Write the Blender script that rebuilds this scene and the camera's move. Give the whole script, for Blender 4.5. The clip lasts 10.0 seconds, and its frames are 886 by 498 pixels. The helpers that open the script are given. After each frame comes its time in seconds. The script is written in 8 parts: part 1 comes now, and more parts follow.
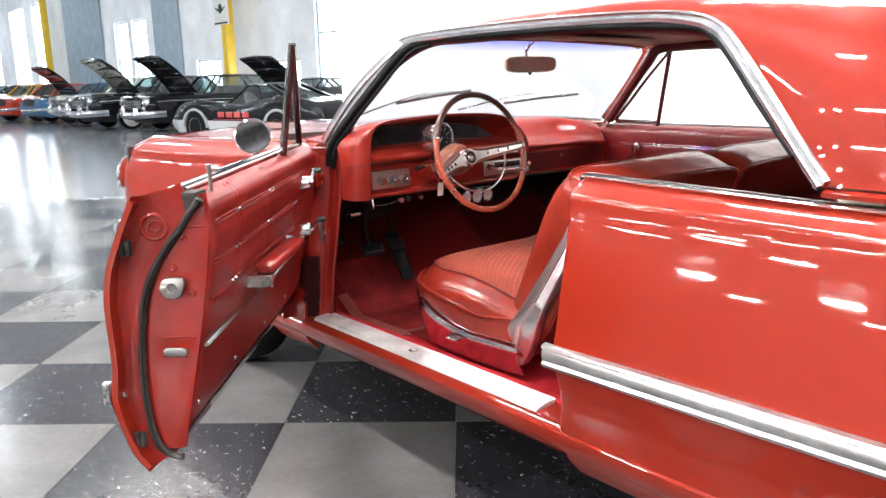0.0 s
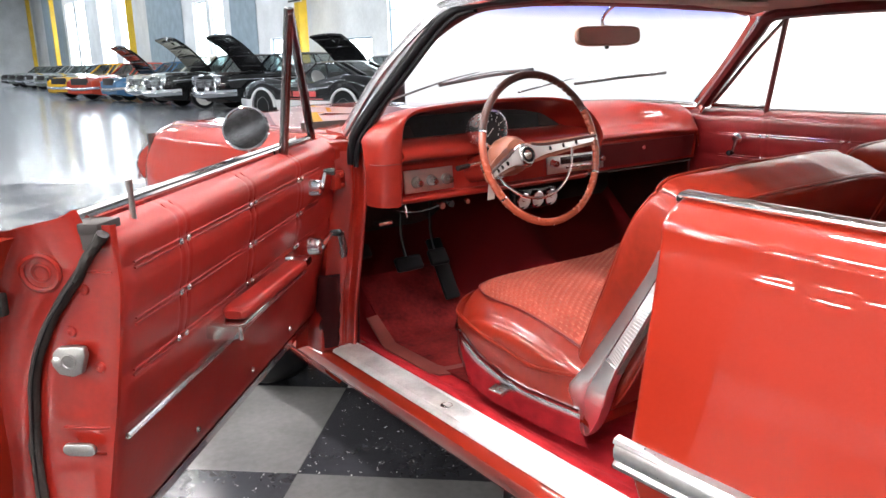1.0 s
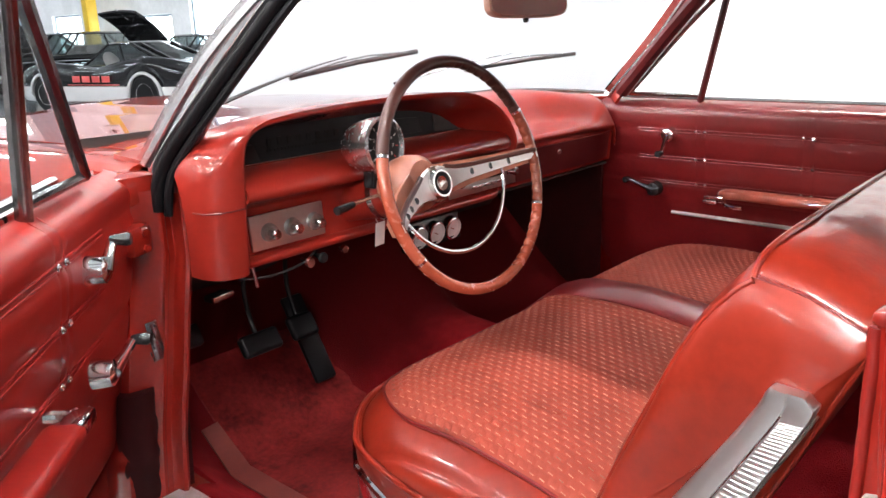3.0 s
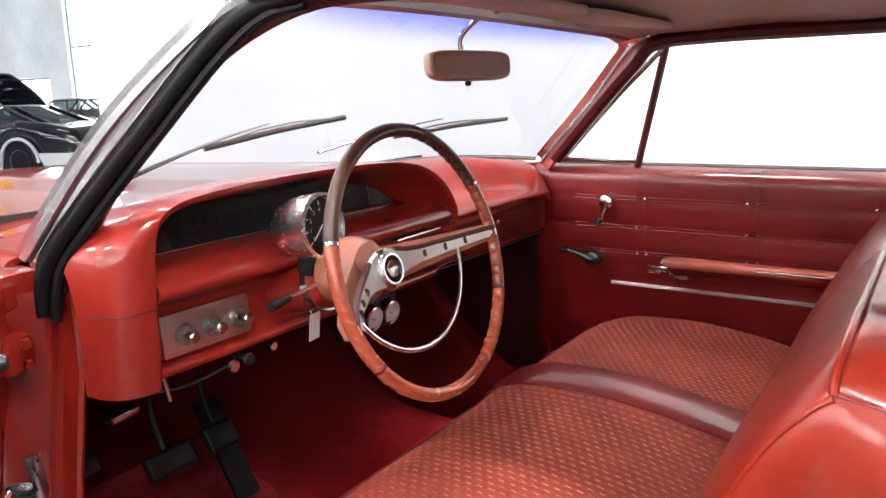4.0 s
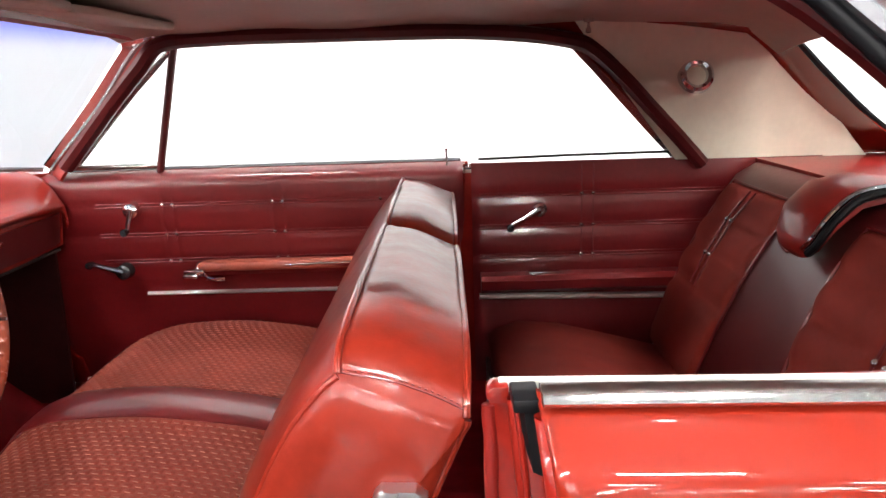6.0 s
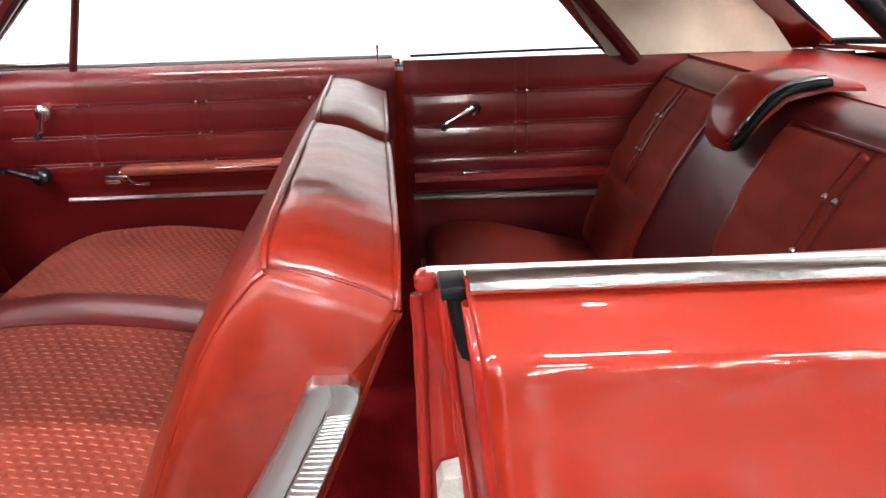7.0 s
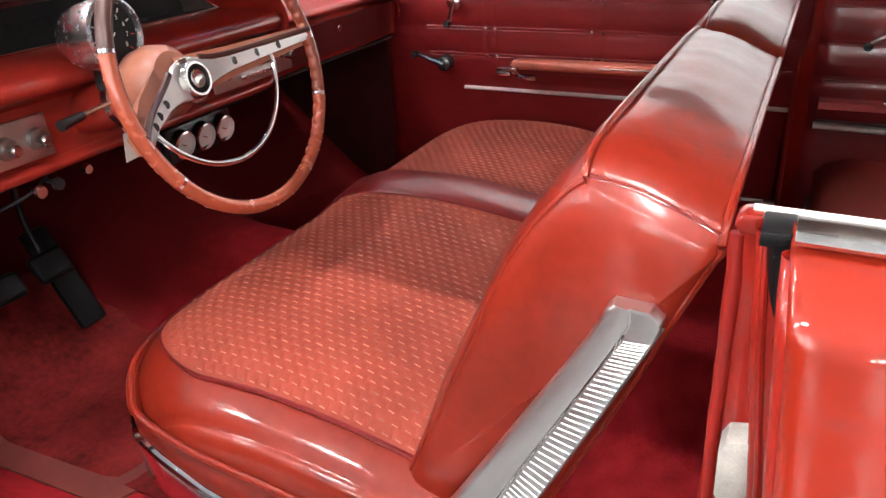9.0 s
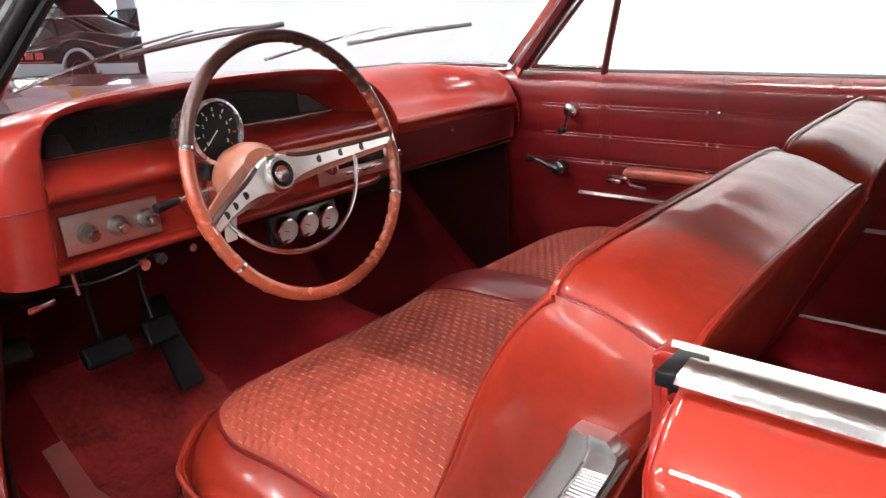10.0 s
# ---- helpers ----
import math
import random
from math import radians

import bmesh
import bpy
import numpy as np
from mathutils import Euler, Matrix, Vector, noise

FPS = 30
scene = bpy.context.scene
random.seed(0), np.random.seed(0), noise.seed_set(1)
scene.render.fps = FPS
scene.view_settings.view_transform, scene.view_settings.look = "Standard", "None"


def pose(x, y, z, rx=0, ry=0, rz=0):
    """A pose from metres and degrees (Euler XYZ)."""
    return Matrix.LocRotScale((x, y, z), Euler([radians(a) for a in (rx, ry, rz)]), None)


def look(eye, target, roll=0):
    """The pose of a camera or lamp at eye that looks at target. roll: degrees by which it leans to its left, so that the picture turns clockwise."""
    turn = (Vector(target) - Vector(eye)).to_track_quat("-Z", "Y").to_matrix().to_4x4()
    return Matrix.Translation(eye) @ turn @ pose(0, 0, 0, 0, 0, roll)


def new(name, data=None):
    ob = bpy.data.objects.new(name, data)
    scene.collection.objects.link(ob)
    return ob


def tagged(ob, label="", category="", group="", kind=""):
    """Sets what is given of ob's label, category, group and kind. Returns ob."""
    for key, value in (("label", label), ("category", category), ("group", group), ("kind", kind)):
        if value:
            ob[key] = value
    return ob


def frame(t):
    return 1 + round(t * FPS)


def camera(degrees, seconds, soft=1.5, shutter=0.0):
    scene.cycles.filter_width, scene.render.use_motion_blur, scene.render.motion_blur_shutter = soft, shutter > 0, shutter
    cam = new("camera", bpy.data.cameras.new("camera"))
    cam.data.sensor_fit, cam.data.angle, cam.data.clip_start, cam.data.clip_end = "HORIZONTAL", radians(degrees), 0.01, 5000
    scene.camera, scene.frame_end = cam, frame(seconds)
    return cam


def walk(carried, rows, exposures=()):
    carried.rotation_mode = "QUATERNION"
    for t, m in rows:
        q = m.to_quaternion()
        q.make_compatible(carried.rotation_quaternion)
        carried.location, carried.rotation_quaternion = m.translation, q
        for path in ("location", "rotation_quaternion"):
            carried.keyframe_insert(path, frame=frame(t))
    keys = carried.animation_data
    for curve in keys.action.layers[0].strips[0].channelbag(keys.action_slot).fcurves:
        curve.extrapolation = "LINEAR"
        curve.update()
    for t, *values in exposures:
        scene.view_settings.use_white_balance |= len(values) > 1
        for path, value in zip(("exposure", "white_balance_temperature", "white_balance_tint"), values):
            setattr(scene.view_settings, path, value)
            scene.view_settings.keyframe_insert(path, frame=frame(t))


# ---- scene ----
cam = camera(59.9, 10.0)
PATH = [
    (0, (-2.311, -1.235, 1.246), (-1.042, 0.249, 0.815), -1.1),
    (0.5, (-2.1, -1.043, 1.243), (-0.916, 0.498, 0.77), -1.2),
    (1, (-1.88, -0.842, 1.24), (-0.768, 0.749, 0.759), -1.4),
    (1.5, (-1.709, -0.635, 1.238), (-0.626, 0.976, 0.757), -1.6),
    (2, (-1.606, -0.433, 1.24), (-0.415, 1.096, 0.748), -1.7),
    (2.2, (-1.577, -0.361, 1.242), (-0.298, 1.093, 0.742), -1.7),
    (3.3, (-1.446, -0.043, 1.242), (0.032, 1.193, 0.706), -1.8),
    (3.5, (-1.42, 0.011, 1.242), (0.094, 1.212, 0.729), -1.8),
    (4, (-1.379, 0.083, 1.245), (0.254, 1.166, 0.846), -1.7),
    (4.5, (-1.369, 0.087, 1.245), (0.405, 0.921, 0.848), -1.6),
    (5, (-1.365, 0.073, 1.25), (0.517, 0.618, 0.848), -1.5),
    (5.5, (-1.363, 0.055, 1.25), (0.582, 0.292, 0.849), -1.6),
    (5.7, (-1.361, 0.049, 1.249), (0.594, 0.176, 0.848), -1.5),
    (6.8, (-1.357, 0.032, 1.235), (0.553, -0.151, 0.672), -1.4),
    (7, (-1.352, 0.032, 1.23), (0.527, -0.108, 0.56), -1.5),
    (7.5, (-1.345, 0.036, 1.214), (0.421, 0.088, 0.278), -2.1),
    (8, (-1.331, 0.028, 1.204), (0.303, 0.358, 0.099), -3.0),
    (8.5, (-1.325, 0.016, 1.203), (0.254, 0.6, 0.123), -3.5),
    (9, (-1.309, -0.02, 1.218), (0.314, 0.777, 0.362), -2.7),
    (9.5, (-1.266, -0.106, 1.23), (0.329, 0.9, 0.563), -2.4),
    (10, (-1.231, -0.181, 1.232), (0.249, 1.015, 0.618), -2.4),
]
walk(cam, [(t, look(eye, target, roll)) for t, eye, target, roll in PATH], exposures=((0.0, 0.05), (1.0, 0.18), (2.2, 0.22), (3.5, 0.0), (5.0, -0.05), (7.5, -0.05), (8.5, -0.09), (9.2, 0.05), (10.0, 0.05)))
from mathutils.bvhtree import BVHTree


# ---------------------------------------------------------------- light
world = bpy.data.worlds.new("world")
scene.world = world
world.use_nodes = True
world.node_tree.nodes["Background"].inputs[0].default_value = (0.9, 0.95, 1.0, 1)
world.node_tree.nodes["Background"].inputs[1].default_value = 0.35


# ---------------------------------------------------------------- mesh tools
def lerp(a, b, t):
    return a + (b - a) * t


def interp(x, pts):
    """Straight interpolation in a table of (x, value), rising in x."""
    if x <= pts[0][0]:
        return pts[0][1]
    for (a, va), (b, vb) in zip(pts, pts[1:]):
        if x <= b:
            return va + (vb - va) * (x - a) / (b - a)
    return pts[-1][1]


def smooth(x, pts):
    """The same with no kinks: slopes carried through the table's points."""
    if x <= pts[0][0]:
        return pts[0][1]
    if x >= pts[-1][0]:
        return pts[-1][1]
    cut = [(vb - va) / (b - a) for (a, va), (b, vb) in zip(pts, pts[1:])]
    slope = [cut[0]] + [0.0 if p * q <= 0 else 2 * p * q / (p + q) for p, q in zip(cut, cut[1:])] + [cut[-1]]
    for i, ((a, va), (b, vb)) in enumerate(zip(pts, pts[1:])):
        if x <= b:
            h, t = b - a, (x - a) / (b - a)
            return (2 * t**3 - 3 * t * t + 1) * va + (t**3 - 2 * t * t + t) * h * slope[i] + (3 * t * t - 2 * t**3) * vb + (t**3 - t * t) * h * slope[i + 1]


def curve(pts, per=6, closed=False):
    """A smooth line through points of any dimension."""
    pts = [Vector(p) for p in pts]
    n, out = len(pts), []
    for i in range(n if closed else n - 1):
        if closed:
            a, b, c, d = (pts[(i + k) % n] for k in (-1, 0, 1, 2))
        else:
            a, b, c, d = pts[max(i - 1, 0)], pts[i], pts[i + 1], pts[min(i + 2, n - 1)]
        for k in range(per):
            t = k / per
            out.append(0.5 * ((2 * b) + (c - a) * t + (2 * a - 5 * b + 4 * c - d) * t * t + (3 * b - a - 3 * c + d) * t**3))
    if not closed:
        out.append(pts[-1])
    return out


def loft(rings, bm=None, closed=False, caps=False, wrap=False):
    """A skin over rings of equally many points. closed: each ring is a loop; wrap: the last ring joins the first."""
    bm = bm or bmesh.new()
    rows = [[bm.verts.new(p) for p in ring] for ring in rings]
    n = len(rows[0])
    for a, b in zip(rows, rows[1:] + (rows[:1] if wrap else [])):
        for i in range(n if closed else n - 1):
            j = (i + 1) % n
            try:
                bm.faces.new((a[i], a[j], b[j], b[i]))
            except ValueError:
                pass
    if caps:
        for row in (rows[0], rows[-1]):
            try:
                bm.faces.new(row)
            except ValueError:
                pass
    return bm


def slab(rings, thick, bm=None):
    """An open skin given thickness along its own normals."""
    bm2 = loft(rings)
    bmesh.ops.recalc_face_normals(bm2, faces=bm2.faces)
    bm2.normal_update()
    bmesh.ops.solidify(bm2, geom=bm2.faces[:], thickness=thick)
    if bm is None:
        return bm2
    merge(bm, bm2)
    return bm


def merge(bm, other, m=None):
    if m is not None:
        bmesh.ops.transform(other, matrix=m, verts=other.verts)
    me = bpy.data.meshes.new("join")
    other.to_mesh(me)
    bm.from_mesh(me)
    bpy.data.meshes.remove(me)
    other.free()
    return bm


def tube(pts, r, seg=8, closed=False, bm=None, flat=1.0):
    """A round bar along points; r may be a list."""
    bm = bm or bmesh.new()
    pts = [Vector(p) for p in pts]
    n = len(pts)
    up, rings = None, []
    for i, p in enumerate(pts):
        if closed:
            d = pts[(i + 1) % n] - pts[i - 1]
        else:
            d = pts[min(i + 1, n - 1)] - pts[max(i - 1, 0)]
        d.normalize()
        if up is None:
            up = d.orthogonal().normalized() if abs(d.z) > 0.9 else Vector((0, 0, 1)).cross(d).cross(d).normalized() * -1
        up = (up - d * up.dot(d)).normalized()
        side = d.cross(up)
        rad = r[i] if isinstance(r, (list, tuple)) else r
        rings.append([p + rad * (math.cos(a) * side + math.sin(a) * flat * up) for a in (2 * math.pi * k / seg for k in range(seg))])
    return loft(rings, bm, closed=True, caps=not closed, wrap=closed)


def lathe(profile, seg=24, m=None, bm=None):
    """Turns (radius, height) pairs round z, then moves by m."""
    b2 = bmesh.new()
    rings = [[(r * math.cos(2 * math.pi * k / seg), r * math.sin(2 * math.pi * k / seg), h) for k in range(seg)] for r, h in profile]
    loft(rings, b2, closed=True, caps=True)
    bmesh.ops.remove_doubles(b2, verts=b2.verts, dist=1e-6)
    if bm is None:
        if m is not None:
            bmesh.ops.transform(b2, matrix=m, verts=b2.verts)
        return b2
    return merge(bm, b2, m)


def box(size, at, bevel=0.0, rot=(0, 0, 0), bm=None, seg=2):
    b2 = bmesh.new()
    bmesh.ops.create_cube(b2, size=1.0)
    bmesh.ops.scale(b2, vec=size, verts=b2.verts)
    if bevel:
        bmesh.ops.bevel(b2, geom=b2.edges[:], offset=bevel, segments=seg, affect="EDGES", profile=0.5)
    m = pose(*at, *rot)
    if bm is None:
        bmesh.ops.transform(b2, matrix=m, verts=b2.verts)
        return b2
    return merge(bm, b2, m)


def prism(outline, axis, lo, hi, bevel=0.0, bm=None, seg=2):
    """An outline in the two other axes, pulled along the axis ('x', 'y' or 'z') from lo to hi."""
    def at(p, h):
        return {"x": (h, p[0], p[1]), "y": (p[0], h, p[1]), "z": (p[0], p[1], h)}[axis]
    b2 = bmesh.new()
    lowv = [b2.verts.new(at(p, lo)) for p in outline]
    topv = [b2.verts.new(at(p, hi)) for p in outline]
    n = len(outline)
    b2.faces.new(lowv)
    b2.faces.new(topv[::-1])
    for i in range(n):
        b2.faces.new((lowv[i], topv[i], topv[(i + 1) % n], lowv[(i + 1) % n]))
    bmesh.ops.recalc_face_normals(b2, faces=b2.faces)
    if bevel:
        edges = [e for e in b2.edges if len(e.link_faces) == 2 and e.calc_face_angle(0) > 0.5]
        bmesh.ops.bevel(b2, geom=edges, offset=bevel, segments=seg, affect="EDGES", profile=0.5, clamp_overlap=True)
    return b2 if bm is None else merge(bm, b2)


def part(name, bm, material, parent=None, label="", m=None, angle=38, kind=""):
    """Links a bmesh as one mesh object under a thing or a part."""
    bmesh.ops.recalc_face_normals(bm, faces=bm.faces)
    me = bpy.data.meshes.new(name)
    bm.to_mesh(me)
    bm.free()
    me.shade_smooth()
    me.set_sharp_from_angle(angle=radians(angle))
    me.materials.append(material)
    ob = new(name, me)
    if parent is not None:
        ob.parent = parent
    if m is not None:
        ob.matrix_basis = m
    if label or kind:
        tagged(ob, label=label, kind=kind)
    return ob


def thing(name, label, category, at=None, group="", kind=""):
    ob = new(name)
    ob.empty_display_size = 0.1
    if at is not None:
        ob.matrix_basis = at
    return tagged(ob, label, category, group, kind)


def moved(bm, m):
    bmesh.ops.transform(bm, matrix=m, verts=bm.verts)
    return bm


def flip(bm):
    """The mirror image across the middle of the car."""
    bmesh.ops.scale(bm, vec=(-1, 1, 1), verts=bm.verts)
    bmesh.ops.reverse_faces(bm, faces=bm.faces)
    return bm


# ---------------------------------------------------------------- materials
def material(name, colour, rough=0.5, metal=0.0, coat=0.0, spread=0.08, scale=6.0, bump=0.0, bump_scale=200.0, spec=0.5, sheen=0.0, grime=0.0, coat_rough=0.03, depth=0.001):
    """A surface with broad and fine variation of colour and gloss, and fine relief."""
    mat = bpy.data.materials.new(name)
    mat.use_nodes = True
    nt = mat.node_tree
    bsdf = nt.nodes["Principled BSDF"]
    geo = nt.nodes.new("ShaderNodeTexCoord")
    broad = nt.nodes.new("ShaderNodeTexNoise")
    broad.inputs["Scale"].default_value = scale
    broad.inputs["Detail"].default_value = 6
    fine = nt.nodes.new("ShaderNodeTexNoise")
    fine.inputs["Scale"].default_value = scale * 14
    fine.inputs["Detail"].default_value = 4
    for t in (broad, fine):
        nt.links.new(geo.outputs["Object"], t.inputs["Vector"])
    both = nt.nodes.new("ShaderNodeMath")
    both.operation = "MULTIPLY_ADD"
    both.inputs[1].default_value = 0.35
    nt.links.new(fine.outputs["Fac"], both.inputs[0])
    nt.links.new(broad.outputs["Fac"], both.inputs[2])
    ramp = nt.nodes.new("ShaderNodeMapRange")
    ramp.inputs["From Min"].default_value, ramp.inputs["From Max"].default_value = 0.4, 0.95
    ramp.inputs["To Min"].default_value, ramp.inputs["To Max"].default_value = 1 - spread * 1.6, 1 + spread
    nt.links.new(both.outputs[0], ramp.inputs["Value"])
    mix = nt.nodes.new("ShaderNodeMix")
    mix.data_type, mix.blend_type = "RGBA", "MULTIPLY"
    mix.inputs["Factor"].default_value = 1
    mix.inputs["A"].default_value = (*colour, 1)
    nt.links.new(ramp.outputs["Result"], mix.inputs["B"])
    nt.links.new(mix.outputs["Result"], bsdf.inputs["Base Color"])
    rr = nt.nodes.new("ShaderNodeMapRange")
    rr.inputs["To Min"].default_value, rr.inputs["To Max"].default_value = max(rough - 0.06 - grime, 0.02), min(rough + 0.06 + grime, 1)
    nt.links.new(fine.outputs["Fac"], rr.inputs["Value"])
    nt.links.new(rr.outputs["Result"], bsdf.inputs["Roughness"])
    bsdf.inputs["Metallic"].default_value = metal
    bsdf.inputs["Coat Weight"].default_value = coat
    bsdf.inputs["Coat Roughness"].default_value = coat_rough
    bsdf.inputs["Specular IOR Level"].default_value = spec
    bsdf.inputs["Sheen Weight"].default_value = sheen
    if bump:
        grain = nt.nodes.new("ShaderNodeTexNoise")
        grain.inputs["Scale"].default_value = bump_scale
        grain.inputs["Detail"].default_value = 3
        nt.links.new(geo.outputs["Object"], grain.inputs["Vector"])
        b = nt.nodes.new("ShaderNodeBump")
        b.inputs["Strength"].default_value = bump
        b.inputs["Distance"].default_value = depth
        nt.links.new(grain.outputs["Fac"], b.inputs["Height"])
        nt.links.new(b.outputs["Normal"], bsdf.inputs["Normal"])
    return mat


def glowing(name, colour, strength):
    mat = bpy.data.materials.new(name)
    mat.use_nodes = True
    nt = mat.node_tree
    nt.nodes.remove(nt.nodes["Principled BSDF"])
    em = nt.nodes.new("ShaderNodeEmission")
    em.inputs[0].default_value = (*colour, 1)
    em.inputs[1].default_value = strength
    nt.links.new(em.outputs[0], nt.nodes["Material Output"].inputs[0])
    return mat


def clear_glass(name, tint=(0.96, 0.98, 0.97), band=None):
    """A thin pane: clear, with a faint mirror image. band: colour of a tinted strip between two heights."""
    mat = bpy.data.materials.new(name)
    mat.use_nodes = True
    nt = mat.node_tree
    nt.nodes.remove(nt.nodes["Principled BSDF"])
    clear, gloss, mix = (nt.nodes.new("ShaderNode" + n) for n in ("BsdfTransparent", "BsdfGlossy", "MixShader"))
    mix.inputs[0].default_value = 0.05
    clear.inputs[0].default_value = (*tint, 1)
    gloss.inputs["Roughness"].default_value = 0.02
    if band:
        colour, low, high = band
        geo, sep, rng, cm = (nt.nodes.new("ShaderNode" + n) for n in ("NewGeometry", "SeparateXYZ", "MapRange", "Mix"))
        rng.interpolation_type = "SMOOTHSTEP"
        rng.inputs["From Min"].default_value, rng.inputs["From Max"].default_value = low, high
        cm.data_type = "RGBA"
        cm.inputs["A"].default_value, cm.inputs["B"].default_value = (*tint, 1), (*colour, 1)
        nt.links.new(geo.outputs["Position"], sep.inputs[0])
        nt.links.new(sep.outputs["Z"], rng.inputs["Value"])
        nt.links.new(rng.outputs["Result"], cm.inputs["Factor"])
        nt.links.new(cm.outputs["Result"], clear.inputs[0])
    nt.links.new(clear.outputs[0], mix.inputs[1])
    nt.links.new(gloss.outputs[0], mix.inputs[2])
    nt.links.new(mix.outputs[0], nt.nodes["Material Output"].inputs[0])
    return mat


PAINT = material("red_paint", (0.195, 0.0130, 0.0055), 0.34, coat=1.0, spread=0.05, scale=2, spec=0.08)
JAMB = material("red_jamb_paint", (0.205, 0.0110, 0.0065), 0.34, coat=1.0, coat_rough=0.05, spread=0.20, scale=9, bump=0.05, bump_scale=22, spec=0.1)
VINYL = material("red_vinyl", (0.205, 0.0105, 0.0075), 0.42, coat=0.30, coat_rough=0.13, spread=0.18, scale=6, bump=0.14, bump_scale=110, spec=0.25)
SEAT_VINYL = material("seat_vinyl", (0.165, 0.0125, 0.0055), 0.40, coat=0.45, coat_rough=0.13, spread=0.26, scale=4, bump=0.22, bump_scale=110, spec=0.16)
# darker copy of the red vinyl, with the far and rear trim's shade in it
VINYL_DEEP_SHADE = material("deep_and_shaded_red_vinyl", (0.132, 0.0068, 0.0078), 0.40, coat=0.55, coat_rough=0.10, spread=0.18, scale=6, bump=0.12, bump_scale=110, spec=0.35)
ARM_FADED = material("faded_armrest_vinyl", (0.26, 0.055, 0.035), 0.45, spread=0.25, scale=14, coat=0.2, coat_rough=0.2, spec=0.25)
# dark trim vinyl, lowered further for the dim light on the rear seat
VINYL_DARK_SHADE = material("dark_and_shaded_red_vinyl", (0.072, 0.006, 0.0065), 0.36, spread=0.10, scale=5, spec=0.45)
DASH = material("red_dash_paint", (0.235, 0.0165, 0.0105), 0.36, coat=0.85, coat_rough=0.10, spread=0.12, scale=5, bump=0.06, bump_scale=300, spec=0.2)
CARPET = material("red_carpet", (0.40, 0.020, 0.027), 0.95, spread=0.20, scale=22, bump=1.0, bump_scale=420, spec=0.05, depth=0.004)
def soil(mat, colour, lit_y, shaded_y):
    """Mixes a shade colour in along y, with a ragged edge."""
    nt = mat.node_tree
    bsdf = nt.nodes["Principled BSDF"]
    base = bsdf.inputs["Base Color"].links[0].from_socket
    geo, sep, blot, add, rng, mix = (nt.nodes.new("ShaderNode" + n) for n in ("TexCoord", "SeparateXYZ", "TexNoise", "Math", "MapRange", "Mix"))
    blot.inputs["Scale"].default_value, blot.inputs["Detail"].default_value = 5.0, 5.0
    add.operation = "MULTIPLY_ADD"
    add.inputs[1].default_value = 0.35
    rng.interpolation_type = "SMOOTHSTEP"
    rng.inputs["From Min"].default_value, rng.inputs["From Max"].default_value = lit_y + 0.175, shaded_y + 0.175
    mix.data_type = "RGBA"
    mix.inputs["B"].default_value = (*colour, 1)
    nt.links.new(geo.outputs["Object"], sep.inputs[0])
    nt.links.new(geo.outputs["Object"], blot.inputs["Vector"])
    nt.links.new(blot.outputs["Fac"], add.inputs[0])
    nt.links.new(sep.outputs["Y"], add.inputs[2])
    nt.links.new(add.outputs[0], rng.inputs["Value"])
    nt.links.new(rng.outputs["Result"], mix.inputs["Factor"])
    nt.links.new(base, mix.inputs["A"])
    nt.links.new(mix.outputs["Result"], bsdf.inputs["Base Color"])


# the footwell's shade, mixed into the carpet colour towards the pedals
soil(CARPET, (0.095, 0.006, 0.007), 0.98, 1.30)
# kick panel colour sunk near black to hold the footwell's shade
SHADED_DARK_TRIM = material("shaded_dark_trim", (0.030, 0.0030, 0.0035), 0.7, spread=0.3, scale=8, spec=0.15)
WORN_RUBBER = material("worn_grey_rubber", (0.032, 0.028, 0.026), 0.6, spread=0.7, scale=18, bump=0.5, bump_scale=120, spec=0.25)
MAT_BAND = material("mat_binding", (0.115, 0.017, 0.013), 0.6, spread=0.2, scale=12, bump=0.3, bump_scale=200)
MAT_RUBBER = material("red_rubber_mat", (0.140, 0.012, 0.012), 0.9, spec=0.10, spread=0.55, scale=6, bump=0.4, bump_scale=150)
CHROME = material("chrome", (0.82, 0.82, 0.83), 0.08, metal=1.0, spread=0.05, scale=10)
CHROME_WORN = material("worn_chrome", (0.70, 0.69, 0.67), 0.20, metal=1.0, spread=0.06, scale=9, grime=0.05)
DIM_CHROME = material("weathered_pillar_chrome", (0.66, 0.67, 0.69), 0.11, metal=1.0, spread=0.12, scale=14)
DARK_CHROME = material("dulled_dark_chrome", (0.22, 0.215, 0.22), 0.20, metal=1.0, spread=0.25, scale=18)
BASE_METAL = material("polished_base_metal", (0.62, 0.60, 0.60), 0.15, metal=1.0, spread=0.08, scale=6)
DRIP_CHROME = material("bright_drip_chrome", (0.80, 0.80, 0.82), 0.24, metal=1.0, spread=0.08, scale=14)
BRUSHED = material("brushed_plate", (0.56, 0.54, 0.52), 0.36, metal=1.0, spread=0.12, scale=10)
BRIGHT = material("bright_satin_trim", (0.86, 0.86, 0.85), 0.42, metal=0.9, spread=0.08, scale=12)
ALU = material("brushed_aluminium", (0.86, 0.86, 0.85), 0.42, metal=0.75, spread=0.20, scale=14, bump=0.15, bump_scale=300)
TRIM_METAL = material("satin_side_trim", (0.66, 0.66, 0.66), 0.30, metal=1.0, spread=0.10, scale=9)
ZINC = material("dull_zinc", (0.36, 0.35, 0.34), 0.42, metal=1.0, spread=0.2, scale=25, bump=0.3, bump_scale=90)
SHIELD = material("satin_shield_metal", (0.78, 0.77, 0.77), 0.31, metal=1.0, spread=0.06, scale=3, grime=-0.05)
BLACK = material("black_rubber", (0.005, 0.005, 0.006), 0.42, spread=0.3, scale=12, bump=0.1, bump_scale=150, spec=0.15)
